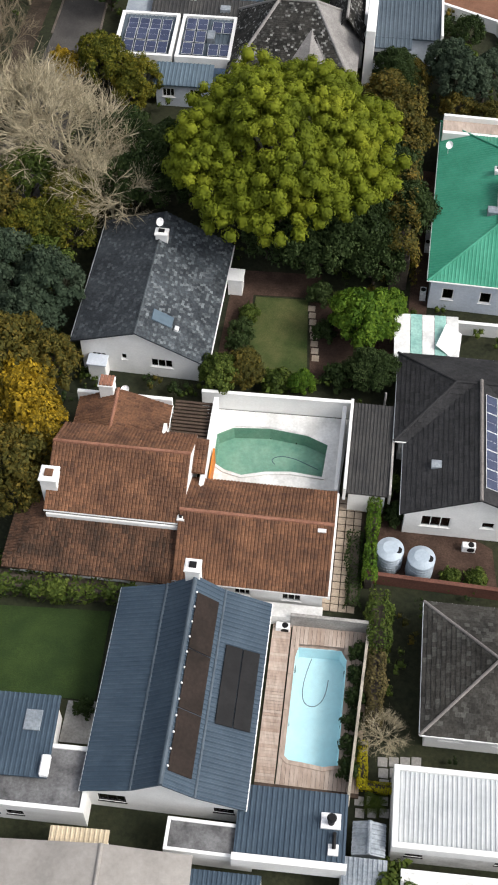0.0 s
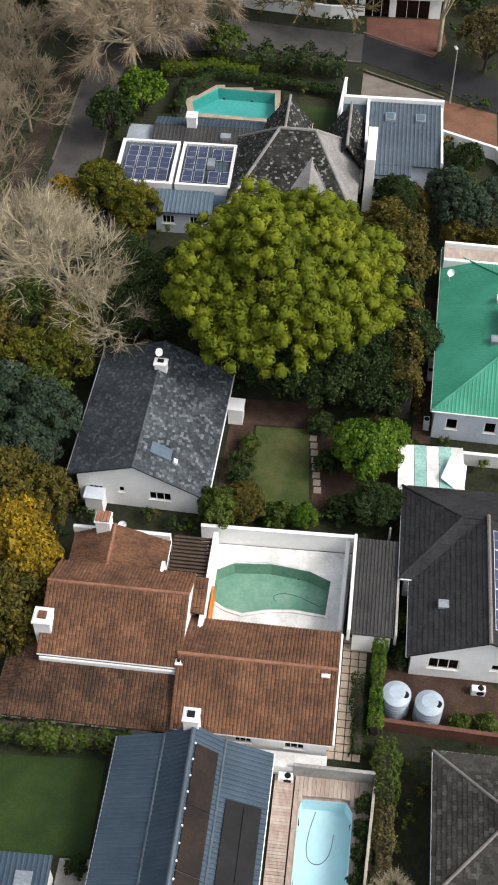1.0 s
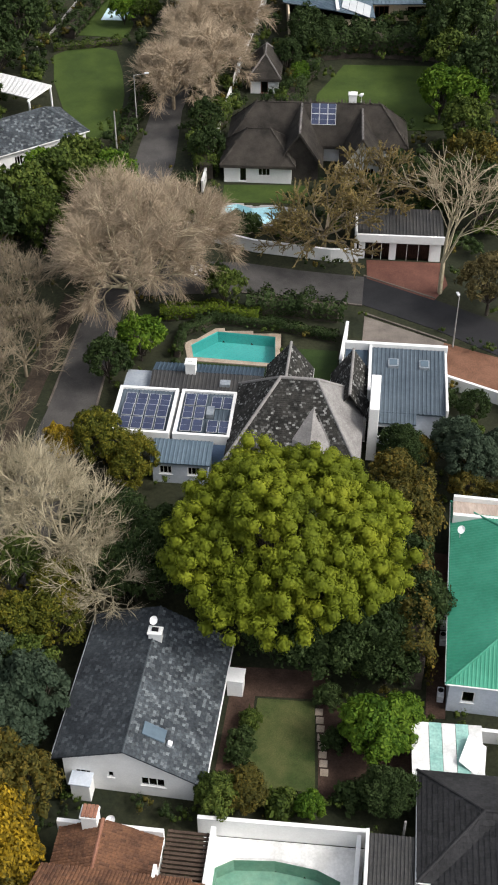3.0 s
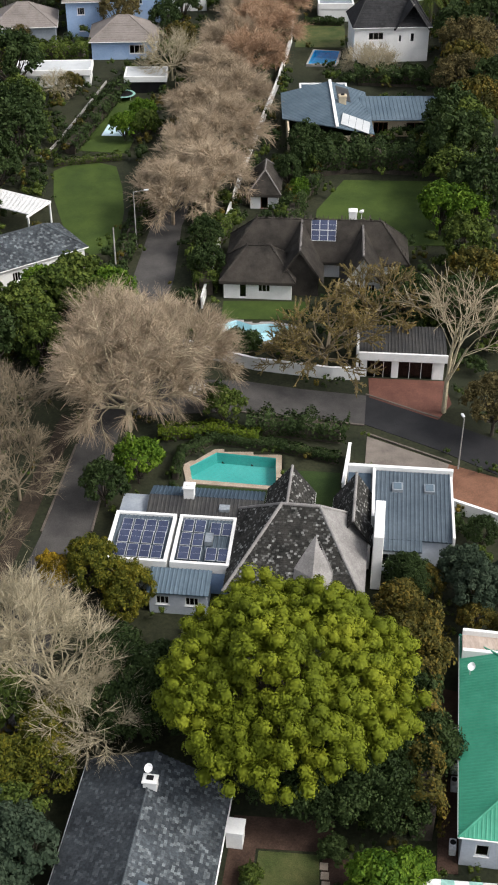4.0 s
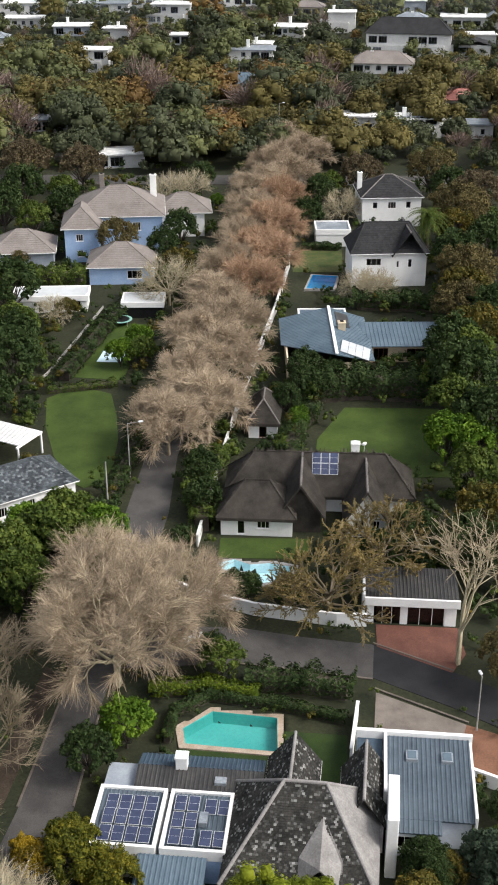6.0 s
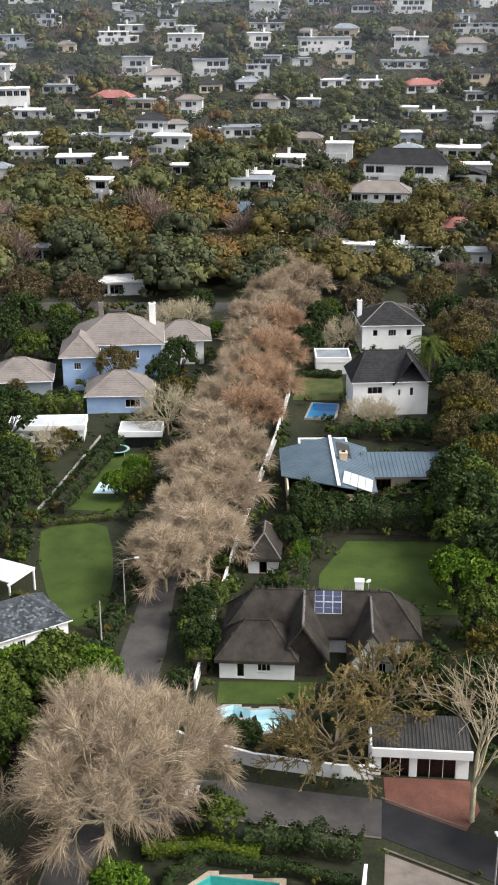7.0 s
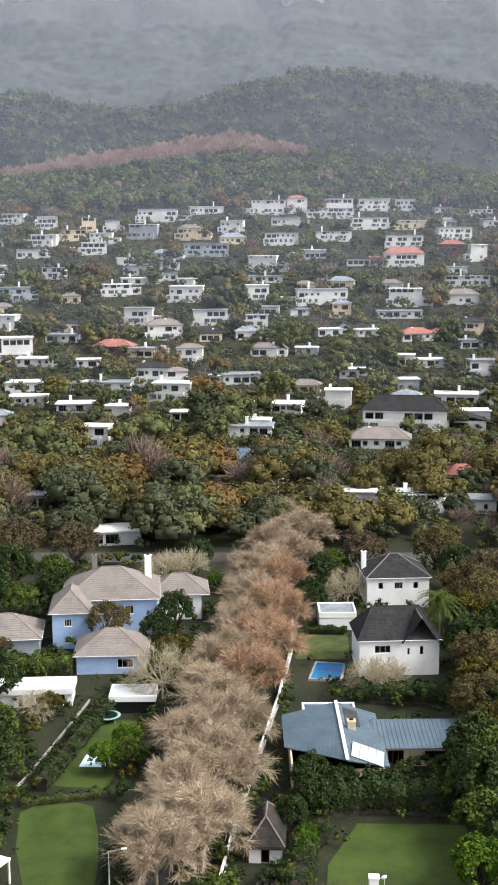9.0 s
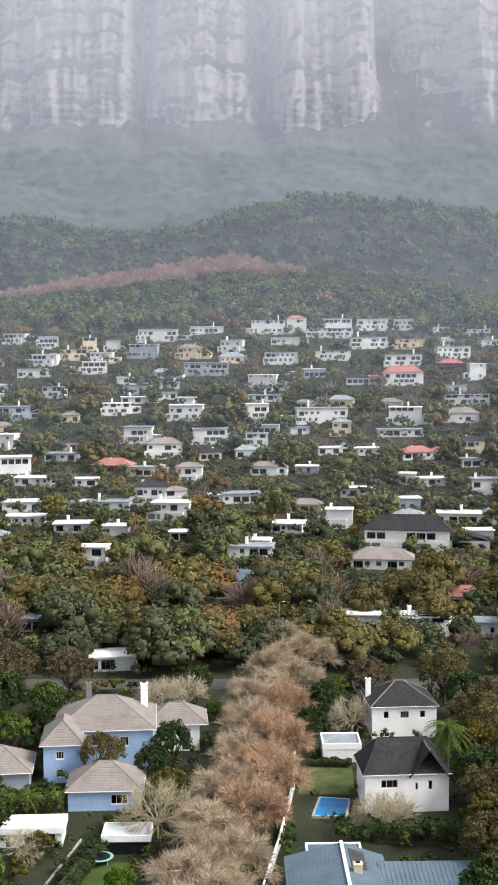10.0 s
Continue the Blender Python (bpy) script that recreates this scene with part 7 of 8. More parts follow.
def scatter(n, y0, y1, seed, r0, r1, clear=9.0):
    """Tree places, thinned where a house would be hidden."""
    rng = random.Random(seed)
    out = []
    for i in range(n):
        y = y0 + (y1 - y0) * rng.random()
        x = rng.uniform(-0.25, 0.25) * (y + 20)
        r = rng.uniform(r0, r1)
        if y < 293 and abs(x) < 46:
            continue
        for a, b, w in FAR:
            if abs(x - a * (y / b)) < w / 2 + r * 0.4 and b - 70 < y < b + 6:
                r = min(r, 1.0 + (b - y) * 0.065)
        if r > 0.9:
            out.append((x, y, r))
    return out


def around(i):
    """Garden trees of the far houses: low ones before, taller ones beside and behind."""
    rng = random.Random(200 + i)
    out = []
    for a, b, w in FAR:
        out.append((a + rng.uniform(-0.6, 0.6) * w, b - rng.uniform(4, 10), rng.uniform(1.1, 1.8)))
        out.append((a + rng.choice((-1, 1)) * (w / 2 + rng.uniform(1, 4)), b + rng.uniform(-6, 8), rng.uniform(2.2, 4.2)))
        if i < 3:
            out.append((a + rng.uniform(-0.6, 0.6) * w, b + rng.uniform(12, 18), rng.uniform(3.0, 5.0)))
    return out


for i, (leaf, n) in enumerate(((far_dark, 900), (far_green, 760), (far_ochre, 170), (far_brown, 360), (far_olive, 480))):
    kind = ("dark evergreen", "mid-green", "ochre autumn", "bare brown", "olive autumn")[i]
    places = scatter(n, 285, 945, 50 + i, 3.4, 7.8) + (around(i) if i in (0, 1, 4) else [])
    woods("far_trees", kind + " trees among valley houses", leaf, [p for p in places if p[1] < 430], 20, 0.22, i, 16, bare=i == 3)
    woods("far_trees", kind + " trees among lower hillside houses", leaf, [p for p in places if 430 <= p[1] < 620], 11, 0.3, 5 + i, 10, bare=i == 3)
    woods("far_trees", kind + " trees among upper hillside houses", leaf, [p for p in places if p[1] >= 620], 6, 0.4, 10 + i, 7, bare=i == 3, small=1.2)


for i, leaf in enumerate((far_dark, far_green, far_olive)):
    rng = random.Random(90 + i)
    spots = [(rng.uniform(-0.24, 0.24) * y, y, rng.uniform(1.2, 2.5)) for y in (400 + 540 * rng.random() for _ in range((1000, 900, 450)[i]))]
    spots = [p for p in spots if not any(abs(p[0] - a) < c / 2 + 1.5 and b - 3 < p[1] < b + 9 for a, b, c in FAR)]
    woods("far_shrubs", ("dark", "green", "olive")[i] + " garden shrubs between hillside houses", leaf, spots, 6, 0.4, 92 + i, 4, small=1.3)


def on_patch(x, y):
    """The strip of bare trees on the hill's crest."""
    u = (x + 80) / 140
    return abs(u) < 1 and abs(y - 1128) < 40 * math.sqrt(1 - u * u) + 6


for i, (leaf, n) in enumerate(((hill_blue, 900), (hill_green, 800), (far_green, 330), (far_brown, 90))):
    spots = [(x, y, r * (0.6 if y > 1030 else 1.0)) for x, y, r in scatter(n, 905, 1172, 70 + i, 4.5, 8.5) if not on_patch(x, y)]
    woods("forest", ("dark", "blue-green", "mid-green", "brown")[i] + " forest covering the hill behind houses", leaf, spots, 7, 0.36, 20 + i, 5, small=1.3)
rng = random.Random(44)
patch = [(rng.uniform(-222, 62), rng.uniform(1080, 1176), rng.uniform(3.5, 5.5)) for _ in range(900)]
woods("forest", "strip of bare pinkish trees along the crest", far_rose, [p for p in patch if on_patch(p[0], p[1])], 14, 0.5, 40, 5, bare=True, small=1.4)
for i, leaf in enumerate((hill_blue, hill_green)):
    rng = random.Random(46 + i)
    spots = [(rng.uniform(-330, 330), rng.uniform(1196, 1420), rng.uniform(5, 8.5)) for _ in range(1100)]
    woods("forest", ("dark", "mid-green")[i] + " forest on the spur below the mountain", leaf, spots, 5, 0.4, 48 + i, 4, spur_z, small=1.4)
# tall autumn trees along the far cross street
for i, leaf in enumerate((far_brown, far_ochre, far_dark, far_olive)):
    rng = random.Random(300 + i)
    spots = [(rng.uniform(-75, 75), rng.uniform(296, 350), rng.uniform(4.6, 7.6)) for _ in range((9, 12, 15, 24)[i])]
    woods("far_trees", ("bare brown", "ochre", "dark evergreen", "olive-brown")[i] + " tall trees along the far street", leaf, [p for p in spots if not 2 < p[0] < 16 or p[1] > 315], 34, 0.16, 60 + i, 32, bare=i == 0)


# ---- gardens: hedges, palms, decks, paving and small things ----
hedge("hedge", "dense dark hedge below clay-tiled house", ((-19, 42.3), (-13.5, 41.6), (-8.6, 41.4)), 2.2, 2.0, leaf_mid, 70, 0.14, 0.3, 2)
hedge("hedge", "clipped bright green street hedge", ((-9.0, 117.6), (-4.0, 118.2), (0.8, 116.8)), 1.5, 1.6, leaf_hedge, 60, 0.15, 0.12, 3)
hedge("hedge", "clipped hedge curving behind turquoise pool", ((-7.4, 111), (-6.9, 114.6), (-3.6, 117.0), (3.2, 115.6), (9.0, 113.6)), 1.0, 1.2, leaf_dark, 80, 0.13, 0.15, 4)
hedge("hedge", "loose dark shrubs along the street", ((0.5, 118.6), (5, 118.4), (9.6, 117.4)), 2.4, 2.2, leaf_dark, 45, 0.17, 0.35, 5)
hedge("hedge", "ivy spilling over boundary wall", ((9.5, 49.0), (8.6, 41.8)), 0.9, 1.9, leaf_fresh, 90, 0.1, 0.25, 6)
hedge("hedge", "dark creeper beside paved yard", ((7.9, 46), (7.4, 40.4)), 1.1, 0.6, leaf_dark, 90, 0.1, 0.3, 7)
hedge("hedge", "olive and brown hedge beyond pool fence", ((9.3, 40.5), (9.0, 36.5)), 1.6, 1.9, leaf_mid, 90, 0.11, 0.3, 8)
hedge("hedge", "dry ochre hedge beyond pool fence", ((8.9, 36.5), (8.4, 31.5)), 1.2, 1.5, leaf_ochre, 90, 0.11, 0.3, 9)
hedge("hedge", "clipped golden-leaved hedge beside fence", ((7.6, 30.0), (7.4, 27.3), (9.4, 27.0)), 0.7, 0.8, leaf_gold, 160, 0.07, 0.08, 10)
hedge("hedge", "tall dark hedge closing the lawn", ((8.5, 179), (16, 180.5), (28, 179)), 3.4, 4.2, leaf_dark, 22, 0.25, 0.25, 11)
hedge("hedge", "hedge along avenue garden", ((-17.0, 147), (-15.6, 158), (-13.8, 172), (-12, 182)), 2.0, 1.6, leaf_dark, 40, 0.18, 0.35, 12)
hedge("hedge", "dark shrubbery beside white garden wall", ((-26.5, 186), (-21.8, 205), (-20, 211)), 2.6, 2.0, leaf_dark, 30, 0.2, 0.35, 13)
hedge("hedge", "big clipped hedge before cottages", ((-46, 223.5), (-36, 223), (-28, 222.5)), 3.2, 3.4, leaf_mid, 22, 0.25, 0.2, 14)
hedge("hedge", "dark hedge beside tall white house", ((11, 240.5), (17.5, 240)), 1.4, 1.3, leaf_dark, 40, 0.2, 0.2, 15)
hedge("hedge", "shadowed hedge below tall white house", ((18.5, 212.5), (34, 211)), 2.6, 3.0, leaf_dark, 25, 0.24, 0.2, 16)
hedge("hedge", "shrubs along thatched house wall", ((-5.2, 146), (-5.4, 155), (-3.4, 161)), 2.6, 2.6, leaf_mid, 35, 0.17, 0.4, 17)
hedge("hedge", "shrub border along lawn edge", ((5.5, 161), (6.5, 168), (9.2, 175)), 2.6, 2.4, leaf_dark, 35, 0.18, 0.4, 18)
hedge("hedge", "tall brown-green hedge beside green-roofed house", ((12.6, 70), (13.3, 78), (14.6, 88)), 2.4, 5.0, leaf_olive, 40, 0.16, 0.3, 19)
hedge("hedge", "low shrubs at terrace edge", ((-28, 182), (-19, 184)), 1.4, 1.0, leaf_mid, 40, 0.15, 0.4, 20)
for i in range(6):
    plant("shrub", 7.75 - i * 0.24, 36.6 - i * 1.65, 0.62)
for k, x, y, s in (("shrubg", 0.0, 66.8, 0.8), ("shrub", -0.6, 65, 0.9), ("shrub", -0.9, 63.6, 0.8), ("olive", -0.4, 60.0, 0.52), ("mid", -2.6, 59.9, 0.5), ("fresh", 4.2, 59.2, 0.42), ("shrubg", 2.2, 59.6, 1.1),
                   ("shrub", 6.2, 64.9, 0.8), ("shrub", 6.0, 68.8, 0.9), ("shrub", 7.2, 60.2, 1.0), ("dark", 9.4, 59.8, 0.52), ("fresh", 9.0, 64.6, 0.95), ("fresh", 11.2, 66.2, 0.65), ("shrubg", 10.6, 50.2, 0.9),
                   ("shrub", 11.0, 47.6, 0.8), ("shrubg", 14.6, 42.4, 0.7), ("shrubg", 16.4, 42.2, 0.8), ("shrubg", -5.8, 41.6, 1.1), ("shrubg", 8.9, 20.6, 1.5), ("shrub", -11.2, 32.6, 0.6),
                   ("dark", 4.0, 72.5, 0.85), ("dark", 7.5, 72.2, 0.95), ("dark", 1.5, 73.6, 0.7), ("dark", 10.6, 70.6, 0.75), ("dark", 7.2, 76, 1.0), ("dark", -7.8, 82, 0.9), ("dark", -10.8, 84.5, 0.8),
                   ("yellow", -15.8, 53.2, 1.05), ("yellow", -17.5, 57.5, 1.0), ("olive", -16.6, 48.6, 0.7), ("needle", -16.2, 66.5, 0.85), ("golden", -15.4, 77.6, 0.9), ("golden", -18.6, 74, 0.9), ("olive", -19, 60.5, 1.0)):
    plant(k, x, y, s)
for k, x, y, s in (("yellow", -18.0, 97.0, 0.55), ("golden", -14.4, 97.6, 0.7), ("yellow", -12.0, 94.4, 0.5), ("golden", -11.0, 92.0, 0.6), ("dark", -14.0, 107, 0.7), ("dark", 14.2, 93.5, 0.6), ("olive", 15.6, 94.2, 0.55),
                   ("needle", 18.8, 94.5, 0.65), ("mid", 20.6, 97.6, 0.5), ("needle", 22.4, 93.4, 0.6), ("olive", 19.4, 90.2, 0.55), ("fresh", 13.4, 94.8, 0.45), ("dark", 21.5, 100.8, 0.5), ("shrub", 19.3, 103.6, 0.9),
                   ("dark", -33.5, 141, 1.2), ("mid", -19.5, 138.5, 1.2), ("fresh", -16.2, 141.5, 1.1), ("mid", -20.5, 143, 1.2), ("fresh", -24, 141, 1.2), ("mid", -23.0, 130, 1.2), ("dark", -29, 128, 1.3), ("mid", -16.6, 133.5, 0.9), ("dusk", -22.5, 108, 1.0), ("dusk", -26, 112, 1.0), ("dusk", -24.5, 98, 0.85),
                   ("dark", -3.4, 122.0, 0.5), ("mid", -2.6, 119.8, 0.75), ("shrub", -1.6, 133.8, 1.4), ("shrub", 0.2, 134.0, 1.2), ("shrub", 4.4, 133.2, 1.2), ("dark", 15, 139, 0.6), ("dark", 18.5, 141, 0.8)):
    plant(k, x, y, s)
for k, x, y, s in (("dark", 24, 137, 1.0), ("dark", 27.5, 134, 1.1), ("olive", 27, 143, 1.1), ("mid", 27.5, 152, 1.2), ("fresh", 28.5, 160, 1.3), ("mid", 27.8, 170, 1.3), ("dark", 30.5, 163, 1.3), ("dark", 29.5, 176, 1.4),
                   ("mid", 31.5, 184, 1.5), ("olive", 34.5, 192, 1.3), ("ochre", 33.5, 200, 1.0), ("dark", 37.5, 197, 1.3), ("ochre", 36.5, 213, 1.1), ("mid", 35.0, 225, 1.2), ("ochre", 40, 243, 1.2), ("dark", 43, 228, 1.4),
                   ("brown", 45, 252, 1.1), ("dark", 41, 262, 1.2), ("ochre", 38.5, 270, 1.1), ("dark", 15, 262, 1.0), ("mid", 18, 270, 1.0), ("brown", 24, 272, 0.9), ("bare", 19.5, 256, 0.7), ("dark", 12, 250, 0.9),
                   ("dark", -37, 160, 1.3), ("dark", -33, 180, 1.4), ("mid", -35, 196, 1.3), ("dark", -38, 208, 1.4), ("ochre", -23.0, 234.5, 0.85)):
    plant(k, x, y, s)
for k, x, y, s in (("dark", -14.5, 233, 0.9), ("dark", -11.8, 241, 1.0), ("olive", -11.4, 224, 0.9), ("olive", -9.6, 217, 0.8), ("mid", -13.2, 221.5, 0.7), ("fresh", -18.6, 190.4, 0.8), ("fresh", -16.2, 195.5, 0.8), ("mid", -15.2, 190.5, 0.8),
                   ("olive", -28.5, 207, 0.6), ("bare", -30.5, 206.5, 0.5), ("dark", -34.5, 252, 1.1), ("mid", -40, 247, 1.2), ("dark", -46, 250, 1.3), ("dark", -44, 262, 1.3), ("mid", -36.5, 266, 1.1), ("mid", -27.5, 262, 0.8),
                   ("bare", -15.5, 266, 0.75), ("bare", -11, 268, 0.75), ("fresh", -5.5, 264, 0.6), ("dark", -12.5, 254, 0.9), ("brown", -34, 276, 1.0), ("brown", -46, 277, 1.1), ("dark", -9, 275, 0.9), ("ochre", -40, 230, 0.4),
                   ("fresh", 7.4, 171.6, 0.55), ("dark", 5.6, 174.6, 0.65), ("dark", 8.4, 183.2, 0.8), ("dark", 12.6, 183, 0.6), ("dark", 16.8, 183.8, 0.5), ("bare", 21.8, 215.5, 0.6), ("bare", 19.2, 216.5, 0.55)):
    plant(k, x, y, s)


plant("bare", 8.9, 30.4, 0.28)
for k, x, y, s in (("dusk", -25.5, 90, 0.95), ("mid", -19.5, 80.5, 0.9), ("olive", -22.5, 76, 1.0), ("needle", -20.2, 68.5, 0.9), ("bare", -18.6, 88.5, 0.8)):
    plant(k, x, y, s)


def palm(x, y, h, r, label, fronds=34):
    """A palm: ringed stem and arching feathered fronds."""
    rng = np.random.default_rng(int(h * 10))
    ob = thing("palm", label, "palm tree", x, y)
    bm = bmesh.new()
    for i in range(8):
        tube(bm, (0, 0, h * i / 8 - 0.2), (0, 0, h * (i + 1) / 8 - 0.2), 0.34, 0.28, 9)
    part("trunk", bm, bark_dark, ob)
    v = []
    for i in range(fronds):
        a, e = i * 2.4, rng.uniform(-0.3, 1.2)
        side = np.array([-math.sin(a), math.cos(a), 0])
        p, prev = np.array([0, 0, h]), None
        for k in range(9):
            t = k / 8
            q = np.array([math.cos(a) * r * t * math.cos(e * (1 - 0.3 * t)), math.sin(a) * r * t * math.cos(e * (1 - 0.3 * t)), h + r * (math.sin(e) * t - 0.75 * t * t)])
            if prev is not None:
                for sgn in (-1, 1):
                    for j in range(3):
                        b = prev + (q - prev) * (j / 3)
                        w = 0.55 * r / 3 * (1 - 0.75 * t) + 0.08
                        tip = b + side * sgn * w + (q - prev) * 1.2 + np.array([0, 0, -0.25 * w])
                        off = (q - prev) * 0.22
                        v += [b, b + off, tip + off * 0.2, tip]
            prev = q
    v = np.array(v)
    part("fronds", mesh_np("fronds", v, np.arange(len(v)).reshape(-1, 4)), leaf_mid, ob)


palm(32.6, 232.5, 9.0, 4.8, "tall date palm beside white house", 44)
palm(0.4, 92.6, 3.6, 2.7, "spiky palm beside shingled roof")
palm(8.2, 26.2, 0.5, 1.0, "small spiky cycad in paved yard", 22)
palm(6.6, 171.0, 1.6, 2.0, "tree fern in shrub border", 20)
palm(-13.6, 167.0, 1.5, 1.8, "banana palm by the street", 18)


def street_lamp(x, y, h, rz, arm=1.0, label="slim grey street lamp by the road"):
    e = thing("street_lamp", label, "street lamp", x, y, rz)
    bm = bmesh.new()
    tube(bm, (0, 0, -0.3), (0, 0, h), 0.09, 0.05, 8)
    part("pole", bm, concrete, e)
    bm = bmesh.new()
    tube(bm, (0, 0, h - 0.03), (arm, 0, h + 0.12), 0.04, 0.035, 6)
    part("arm", bm, concrete, e)
    boxpart("lamp_head", (arm - 0.25, arm + 0.35, -0.14, 0.14, h + 0.06, h + 0.22), alu, e, "", 0.04)


street_lamp(21.2, 112.5, 6.2, 100, 0.4)
street_lamp(-14.6, 158.5, 7.5, 10, 1.6)
street_lamp(8.5, 318, 9.0, 0, 1.0)
for x, y, h in ((-16.5, 150, 7.0), (10.6, 56.8, 3.2)):
    e = thing("utility_pole", "bare timber utility pole", "pole", x, y)
    bm = bmesh.new()
    tube(bm, (0, 0, -0.3), (0, 0, h), 0.11, 0.08, 8)
    part("pole", bm, concrete, e)


def dish(x, y, z, rz):
    e = thing("satellite_dish", "white satellite dish on the roof", "satellite dish", x, y, rz, z)
    bm = bmesh.new()
    bmesh.ops.create_uvsphere(bm, u_segments=16, v_segments=8, radius=0.38)
    bmesh.ops.delete(bm, geom=[v for v in bm.verts if v.co.z > -0.12], context="VERTS")
    bmesh.ops.transform(bm, matrix=pose(0, 0, 0.9, 60, 0, 0), verts=bm.verts)
    part("dish", bm, plastic_white, e)
    bm = bmesh.new()
    tube(bm, (0, 0.2, -0.2), (0, 0.3, 0.75), 0.03, 0.03, 6)
    part("bracket", bm, alu, e)


dish(-7.2, 71.5, 6.9, 40)
dish(-9.4, 56.2, 4.2, 30)
dish(11.4, 98.2, 5.6, 60)
dish(14.2, 154.4, 11.2, 200)
dish(17.7, 82.4, 5.6, 20)


def air_unit(x, y, rz, z=None, label="cream outdoor air-conditioning unit"):
    e = thing("air_conditioner", label, "air conditioner", x, y, rz, z)
    boxpart("casing", (-0.5, 0.5, -0.25, 0.25, 0.0, 0.75), plastic_white, e, "", 0.04)
    bm = bmesh.new()
    tube(bm, (0.15, -0.26, 0.38), (0.15, -0.24, 0.38), 0.28, 0.28, 18)
    tube(bm, (0.15, 0, 0.74), (0.15, 0, 0.77), 0.22, 0.22, 18)
    part("fan_grille", bm, black, e)


air_unit(2.4, 38.6, -7)
for y in (69.2, 74.6, 76.2, 79.2):
    air_unit(14.55 + (y - 68) * 0.155, y, 81)
air_unit(16.2, 45.0, -6)


def timber_deck():
    """Boards round the pale pool: lengthways by the water, crosswise along the house."""
    e = thing("timber_deck", "weathered grey-pink timber pool deck", "deck", 4.3, 32.8, -7)
    inv = e.matrix_basis.inverted()
    hole = [(inv @ Vector((x, y, gz(x, y)))).to_2d() for x, y in grown(POOL_BLUE, 1.02)]
    rnd = random.Random(4)
    shapes = {}

    def board(x0, x1, y0, y1):
        key = (round(x1 - x0, 2), round(y1 - y0, 2))
        if key not in shapes:
            bm = bmesh.new()
            box(bm, 0, key[0], 0, key[1], 0, 0.06, 0.008)
            me = bpy.data.meshes.new("board")
            bm.to_mesh(me)
            bm.free()
            me.materials.append(wood_board)
            shapes[key] = me
        ob = new("board", shapes[key])
        ob.parent = e
        ob.location = (x0, y0, 0.12 + y0 * 0.045 + rnd.uniform(-0.006, 0.006))
        ob.rotation_euler = (math.atan(0.045), 0, 0)

    for i in range(19):
        x = -1.9 + i * 0.29
        cuts = []
        for k in range(460):
            y = -5.6 + k * 0.025
            cuts.append(not inside(x + 0.14, y, hole))
        run, start = False, 0
        for k, c in enumerate(cuts + [False]):
            if c and not run:
                run, start = True, k
            if run and not c:
                run = False
                a, b = -5.6 + start * 0.025, -5.6 + k * 0.025
                while b - a > 0.1:
                    n = min(b - a, 2.6)
                    board(x, x + 0.275, a, a + round(n, 1) - 0.015 if n > 0.3 else a + 0.1)
                    a += n
    for i in range(52):
        board(-3.3 - 0.0 * i, -2.0, -5.6 + i * 0.22, -5.6 + i * 0.22 + 0.205)
    boxpart("deck_frame", (-3.3, 3.6, -5.9, -5.6, -0.5, 0.0), wood_dark, e)


wood_board = wood_deck.copy()
wn2, wl2 = wood_board.node_tree.nodes, wood_board.node_tree.links
info = wn2.new("ShaderNodeObjectInfo")
for link in list(wl2):
    if link.from_socket.name == "Random Per Island":
        wl2.new(info.outputs["Random"], link.to_socket)
timber_deck()


def paved_yard():
    """Square sandstone pavers set apart in earth beside the clay-tiled house."""
    e = thing("paved_yard", "square sandstone pavers with open earth joints", "paving", 6.9, 44.8, -7, kind="structure")
    bm = bmesh.new()
    box(bm, -0.27, 0.27, -0.27, 0.27, 0, 0.06, 0.02)
    me = bpy.data.meshes.new("paver")
    bm.to_mesh(me)
    bm.free()
    me.materials.append(paving_unit)
    rnd = random.Random(9)
    for i in range(4):
        for j in range(16):
            ob = new("paver", me)
            ob.parent = e
            ob.location = (-0.85 + i * 0.6, -4.6 + j * 0.6, 0.04 + (-4.6 + j * 0.6) * 0.045)
            ob.rotation_euler = (math.atan(0.045), 0, rnd.uniform(-0.03, 0.03))


paving_unit = paving.copy()
pn, pl = paving_unit.node_tree.nodes, paving_unit.node_tree.links
info2 = pn.new("ShaderNodeObjectInfo")
for link in list(pl):
    if link.from_socket.name == "Random Per Island":
        pl.new(info2.outputs["Random"], link.to_socket)
paved_yard()


def stepping_path(name, label, pts, size, material, group):
    for i, (x, y) in enumerate(pts):
        bm = bmesh.new()
        box(bm, -size / 2, size / 2, -size / 2, size / 2, -0.1, 0.06, 0.02)
        ob = tagged(part(name, bm, material), label, "paving stone", group)
        ob.matrix_basis = pose(x, y, gz(x, y), 2.6, 0, -6)


stepping_path("paving_stone", "square pale garden stepping stone", [(5.3 + i * 0.02, 67.9 - i * 0.75) for i in range(8)], 0.6, paving, "stepping stones by the lawn")
stepping_path("paving_stone", "square concrete yard paver", [(8.9 + (i % 4) * 0.75, 29.0 - (i // 4) * 0.75) for i in range(12)], 0.65, concrete, "pavers by the garage")
stepping_path("paving_stone", "concrete stepping slab in yard", [(7.2 + (i % 3) * 0.8, 26.4 - (i // 3) * 0.8) for i in range(6)], 0.6, concrete, "slabs by the shed")


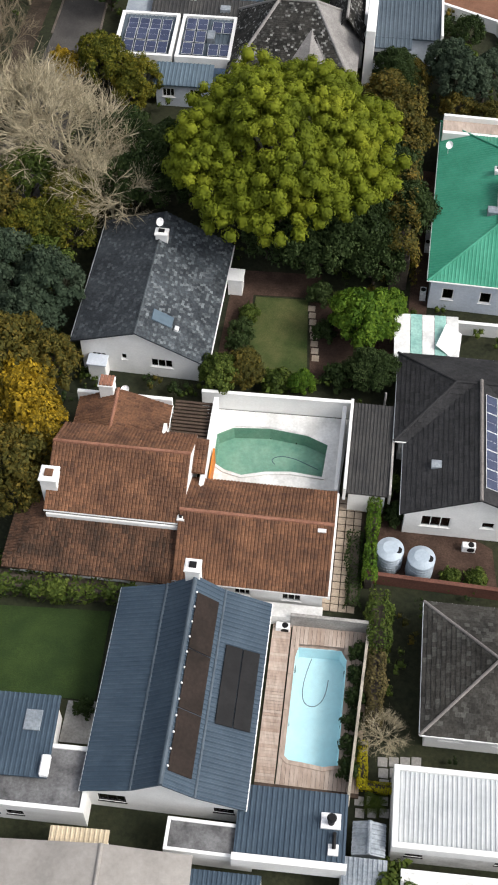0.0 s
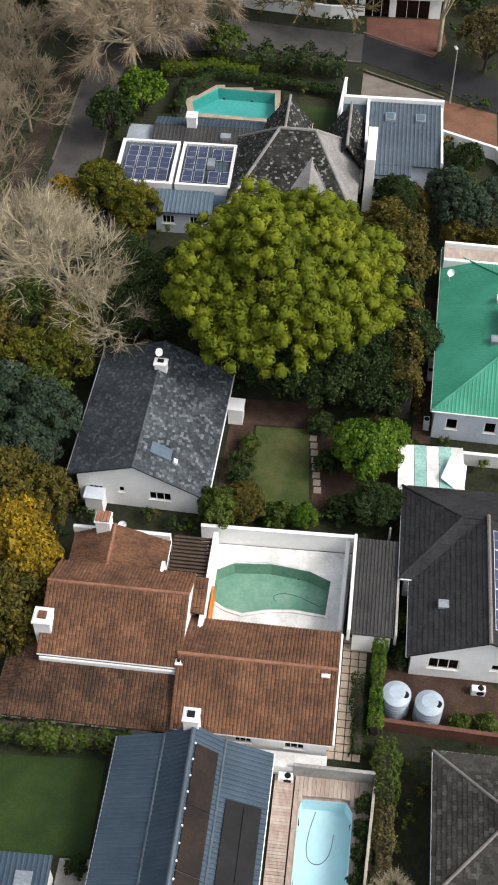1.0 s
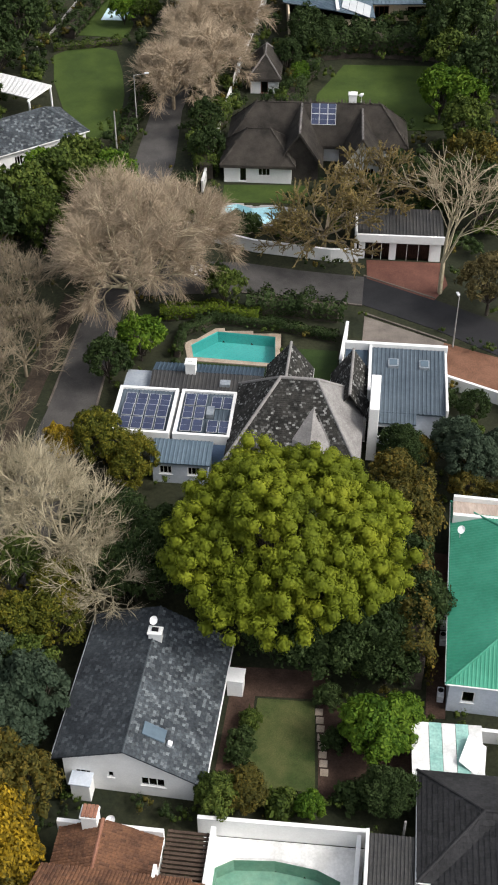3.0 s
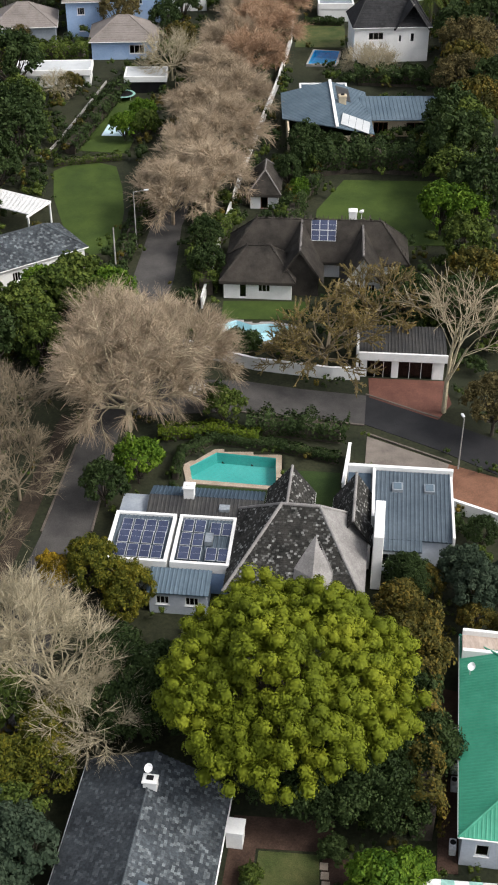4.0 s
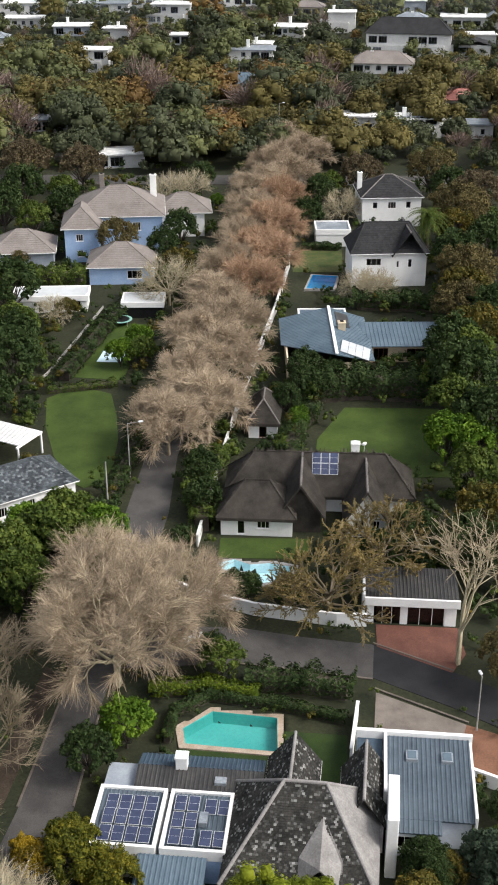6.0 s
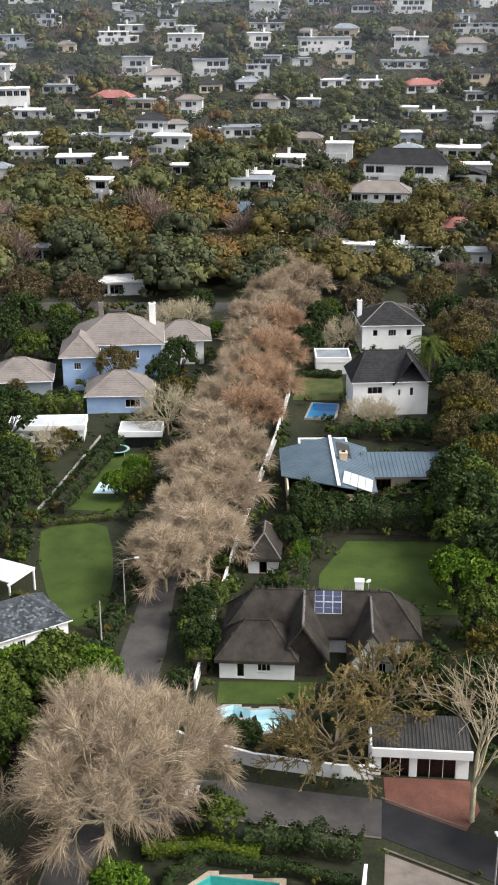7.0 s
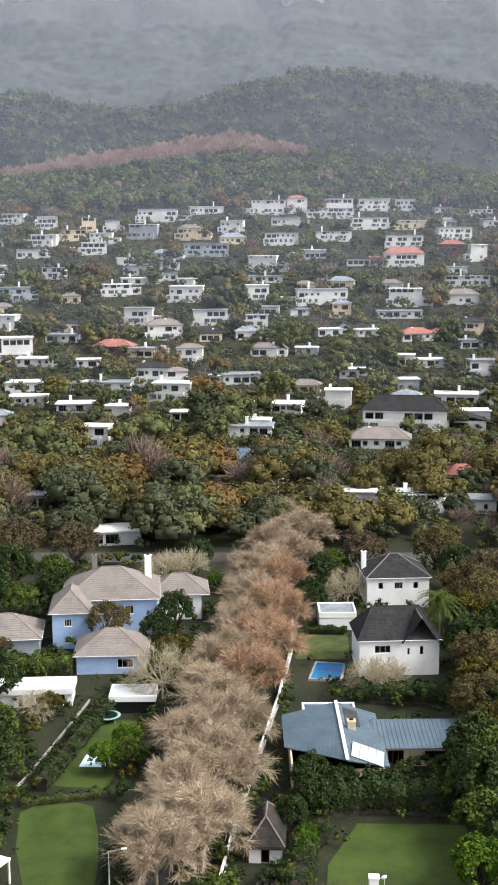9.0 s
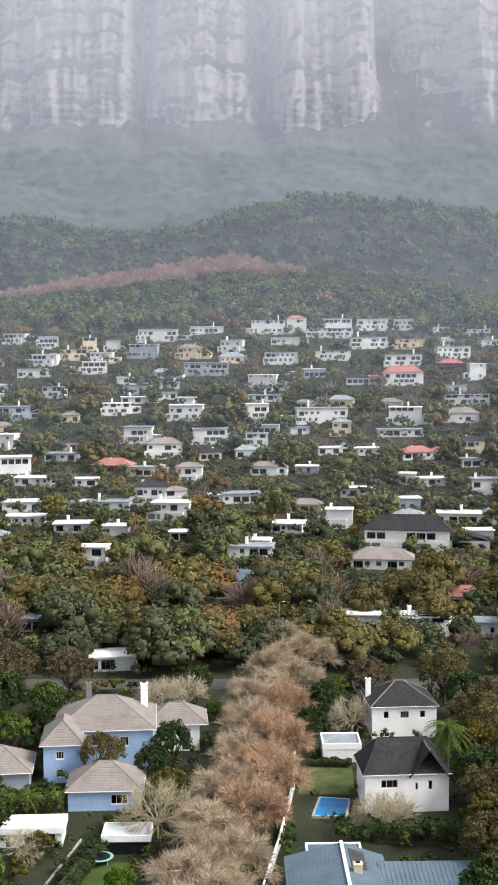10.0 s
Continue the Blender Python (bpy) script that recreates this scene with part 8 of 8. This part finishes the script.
def pool_hose(name, label, pts, z):
    e = thing(name, label, "pool hose", pts[0][0], pts[0][1])
    cu = bpy.data.curves.new("hose", "CURVE")
    cu.dimensions, cu.bevel_depth, cu.bevel_resolution = "3D", 0.03, 1
    sp = cu.splines.new("NURBS")
    sp.points.add(len(pts) - 1)
    for p, (x, y) in zip(sp.points, pts):
        p.co = (x - pts[0][0], y - pts[0][1], z, 1)
    sp.use_endpoint_u, sp.order_u = True, 3
    dg = new("tmp", cu)
    me = bpy.data.meshes.new_from_object(dg.evaluated_get(bpy.context.evaluated_depsgraph_get()))
    bpy.data.objects.remove(dg)
    part("hose", me, pale_steel, e)


pool_hose("pool_cleaner", "thin blue-grey cleaner hose floating in pool", ((4.4, 36.4), (3.9, 35.2), (3.6, 33.6), (3.9, 32.9), (4.6, 32.8), (5.3, 33.6), (5.5, 34.8)), -0.05)
pool_hose("pool_cleaner", "pale cleaner hose floating in green pool", ((2.0, 52.5), (1.6, 52.9), (2.4, 53.3), (3.6, 53.0), (4.6, 52.4), (5.3, 52.0)), -0.05)
for x, y in ((-5.6, 126.2), (-5.0, 125.9), (-6.6, 126.0), (-6.1, 125.4)):
    slab("road_marking", ((x, y), (x + 0.35, y - 0.05), (x + 0.45, y + 1.3), (x + 0.1, y + 1.35)), white_old, 0.075, 0.05, "worn white painted stop marking", "road marking")
for a, b in (((-15.0, 103.4), (-13.9, 116.0)), ((-19.8, 103.4), (-17.9, 116.6)), ((12.9, 125.2), (20.3, 120.9)), ((-0.7, 122.1), (12.2, 119.7)), ((12.4, 118.3), (20.6, 113.5))):
    garden_wall("kerb", "low weathered stone street kerb", (a, b), 0.08, kerb_stone, 0.12, "kerb")
garden_wall("bin_wall", "low yard wall below annexe", ((-9.6, 33.2), (-10.2, 29.9)), 0.5, white_old)
slab("patio", ((0.7, 27.0), (6.4, 26.3), (6.1, 25.6), (0.5, 26.1)), concrete, 0.12, label="pale concrete strip below deck", category="patio")
slab("patio", ((-12.4, 33.3), (-10.3, 33.2), (-10.7, 30.2), (-12.8, 30.4)), concrete, 0.06, label="small concrete patio by lawn", category="patio")


slab("garden_pool", ((-22.4, 192.2), (-18.6, 192.0), (-18.0, 196.4), (-21.6, 196.8)), pool_blue, 0.1, label="small pale blue garden pool under tree", category="pool", kind="")


def trampoline(x, y):
    e = thing("trampoline", "round teal-edged trampoline on lawn", "trampoline", x, y)
    bm = bmesh.new()
    tube(bm, (0, 0, 0.78), (0, 0, 0.84), 1.5, 1.5, 24)
    part("mat", bm, black, e)
    bm = bmesh.new()
    vs = [[bm.verts.new((r * math.cos(2 * math.pi * k / 24), r * math.sin(2 * math.pi * k / 24), z)) for k in range(24)] for r, z in ((1.45, 0.86), (1.85, 0.86), (1.85, 0.8), (1.45, 0.8))]
    for i in range(4):
        lo, hi = vs[i], vs[(i + 1) % 4]
        for k in range(24):
            bm.faces.new((lo[k], hi[k], hi[(k + 1) % 24], lo[(k + 1) % 24]))
    part("edge_pad", bm, teal_glass, e)
    for k in range(4):
        a = math.pi / 4 + k * math.pi / 2
        bm = bmesh.new()
        tube(bm, (1.6 * math.cos(a), 1.6 * math.sin(a), -0.1), (1.6 * math.cos(a), 1.6 * math.sin(a), 0.8), 0.03, 0.03, 6)
        part("leg", bm, alu, e)


trampoline(-20.0, 206.5)


# ---- undergrowth wherever the gardens are open ----
def undergrowth():
    rng = random.Random(12)
    sets = ([], [], [])
    while sum(map(len, sets)) < 1700:
        y = 18 + 275 * rng.random() ** 1.25
        x = rng.uniform(-0.24, 0.24) * (y + 50)
        if any(inside(x, y, p) for p in CLEAR) or near_pool(x, y) or (-4 < x < 8 and 49 < y < 58) or (0 < x < 8.6 and 26 < y < 39) or (4 < x < 9 and 39 < y < 50):
            continue
        if 18 < y < 27 or (8.5 < x < 12 and 22 < y < 30):
            continue
        if 90 < y < 160 and -20.5 < x + 0.06 * (125 - y) < -18:
            continue
        sets[rng.choice((0, 0, 1, 1, 2))].append((x, y, rng.uniform(0.4, 0.95) + 0.9 * rng.random() * (y > 130)))
    for i, leaf in enumerate((leaf_dark, leaf_mid, leaf_olive)):
        woods("undergrowth", ("dark", "green", "olive")[i] + " shrubs and ground cover filling garden beds", leaf, sets[i], 12, 0.26, 90 + i, 4)


undergrowth()


def garden_shrubs():
    """Head-high shrubs and small trees filling the upper gardens."""
    rng = random.Random(31)
    sets = ([], [], [])
    while sum(map(len, sets)) < 620:
        y = rng.uniform(128, 292)
        x = rng.uniform(-0.22, 0.22) * (y + 30)
        if any(inside(x + a, y + b, p) for p in CLEAR for a, b in ((0, 0), (1.2, 0), (-1.2, 0), (0, 1.5), (0, -2.5))) or near_pool(x, y) or near_pool(x, y + 2.5) or (8 < x < 20 and 214 < y < 243) or (-4 < x < 6 and 132 < y < 142):
            continue
        sets[rng.choice((0, 0, 0, 1, 1, 2))].append((x, y, rng.uniform(0.9, 1.9)))
    for i, leaf in enumerate((leaf_dark, leaf_mid, leaf_olive)):
        woods("undergrowth", ("dark", "green", "olive")[i] + " head-high shrubs filling upper gardens", leaf, sets[i], 20, 0.24, 95 + i, 8)


garden_shrubs()
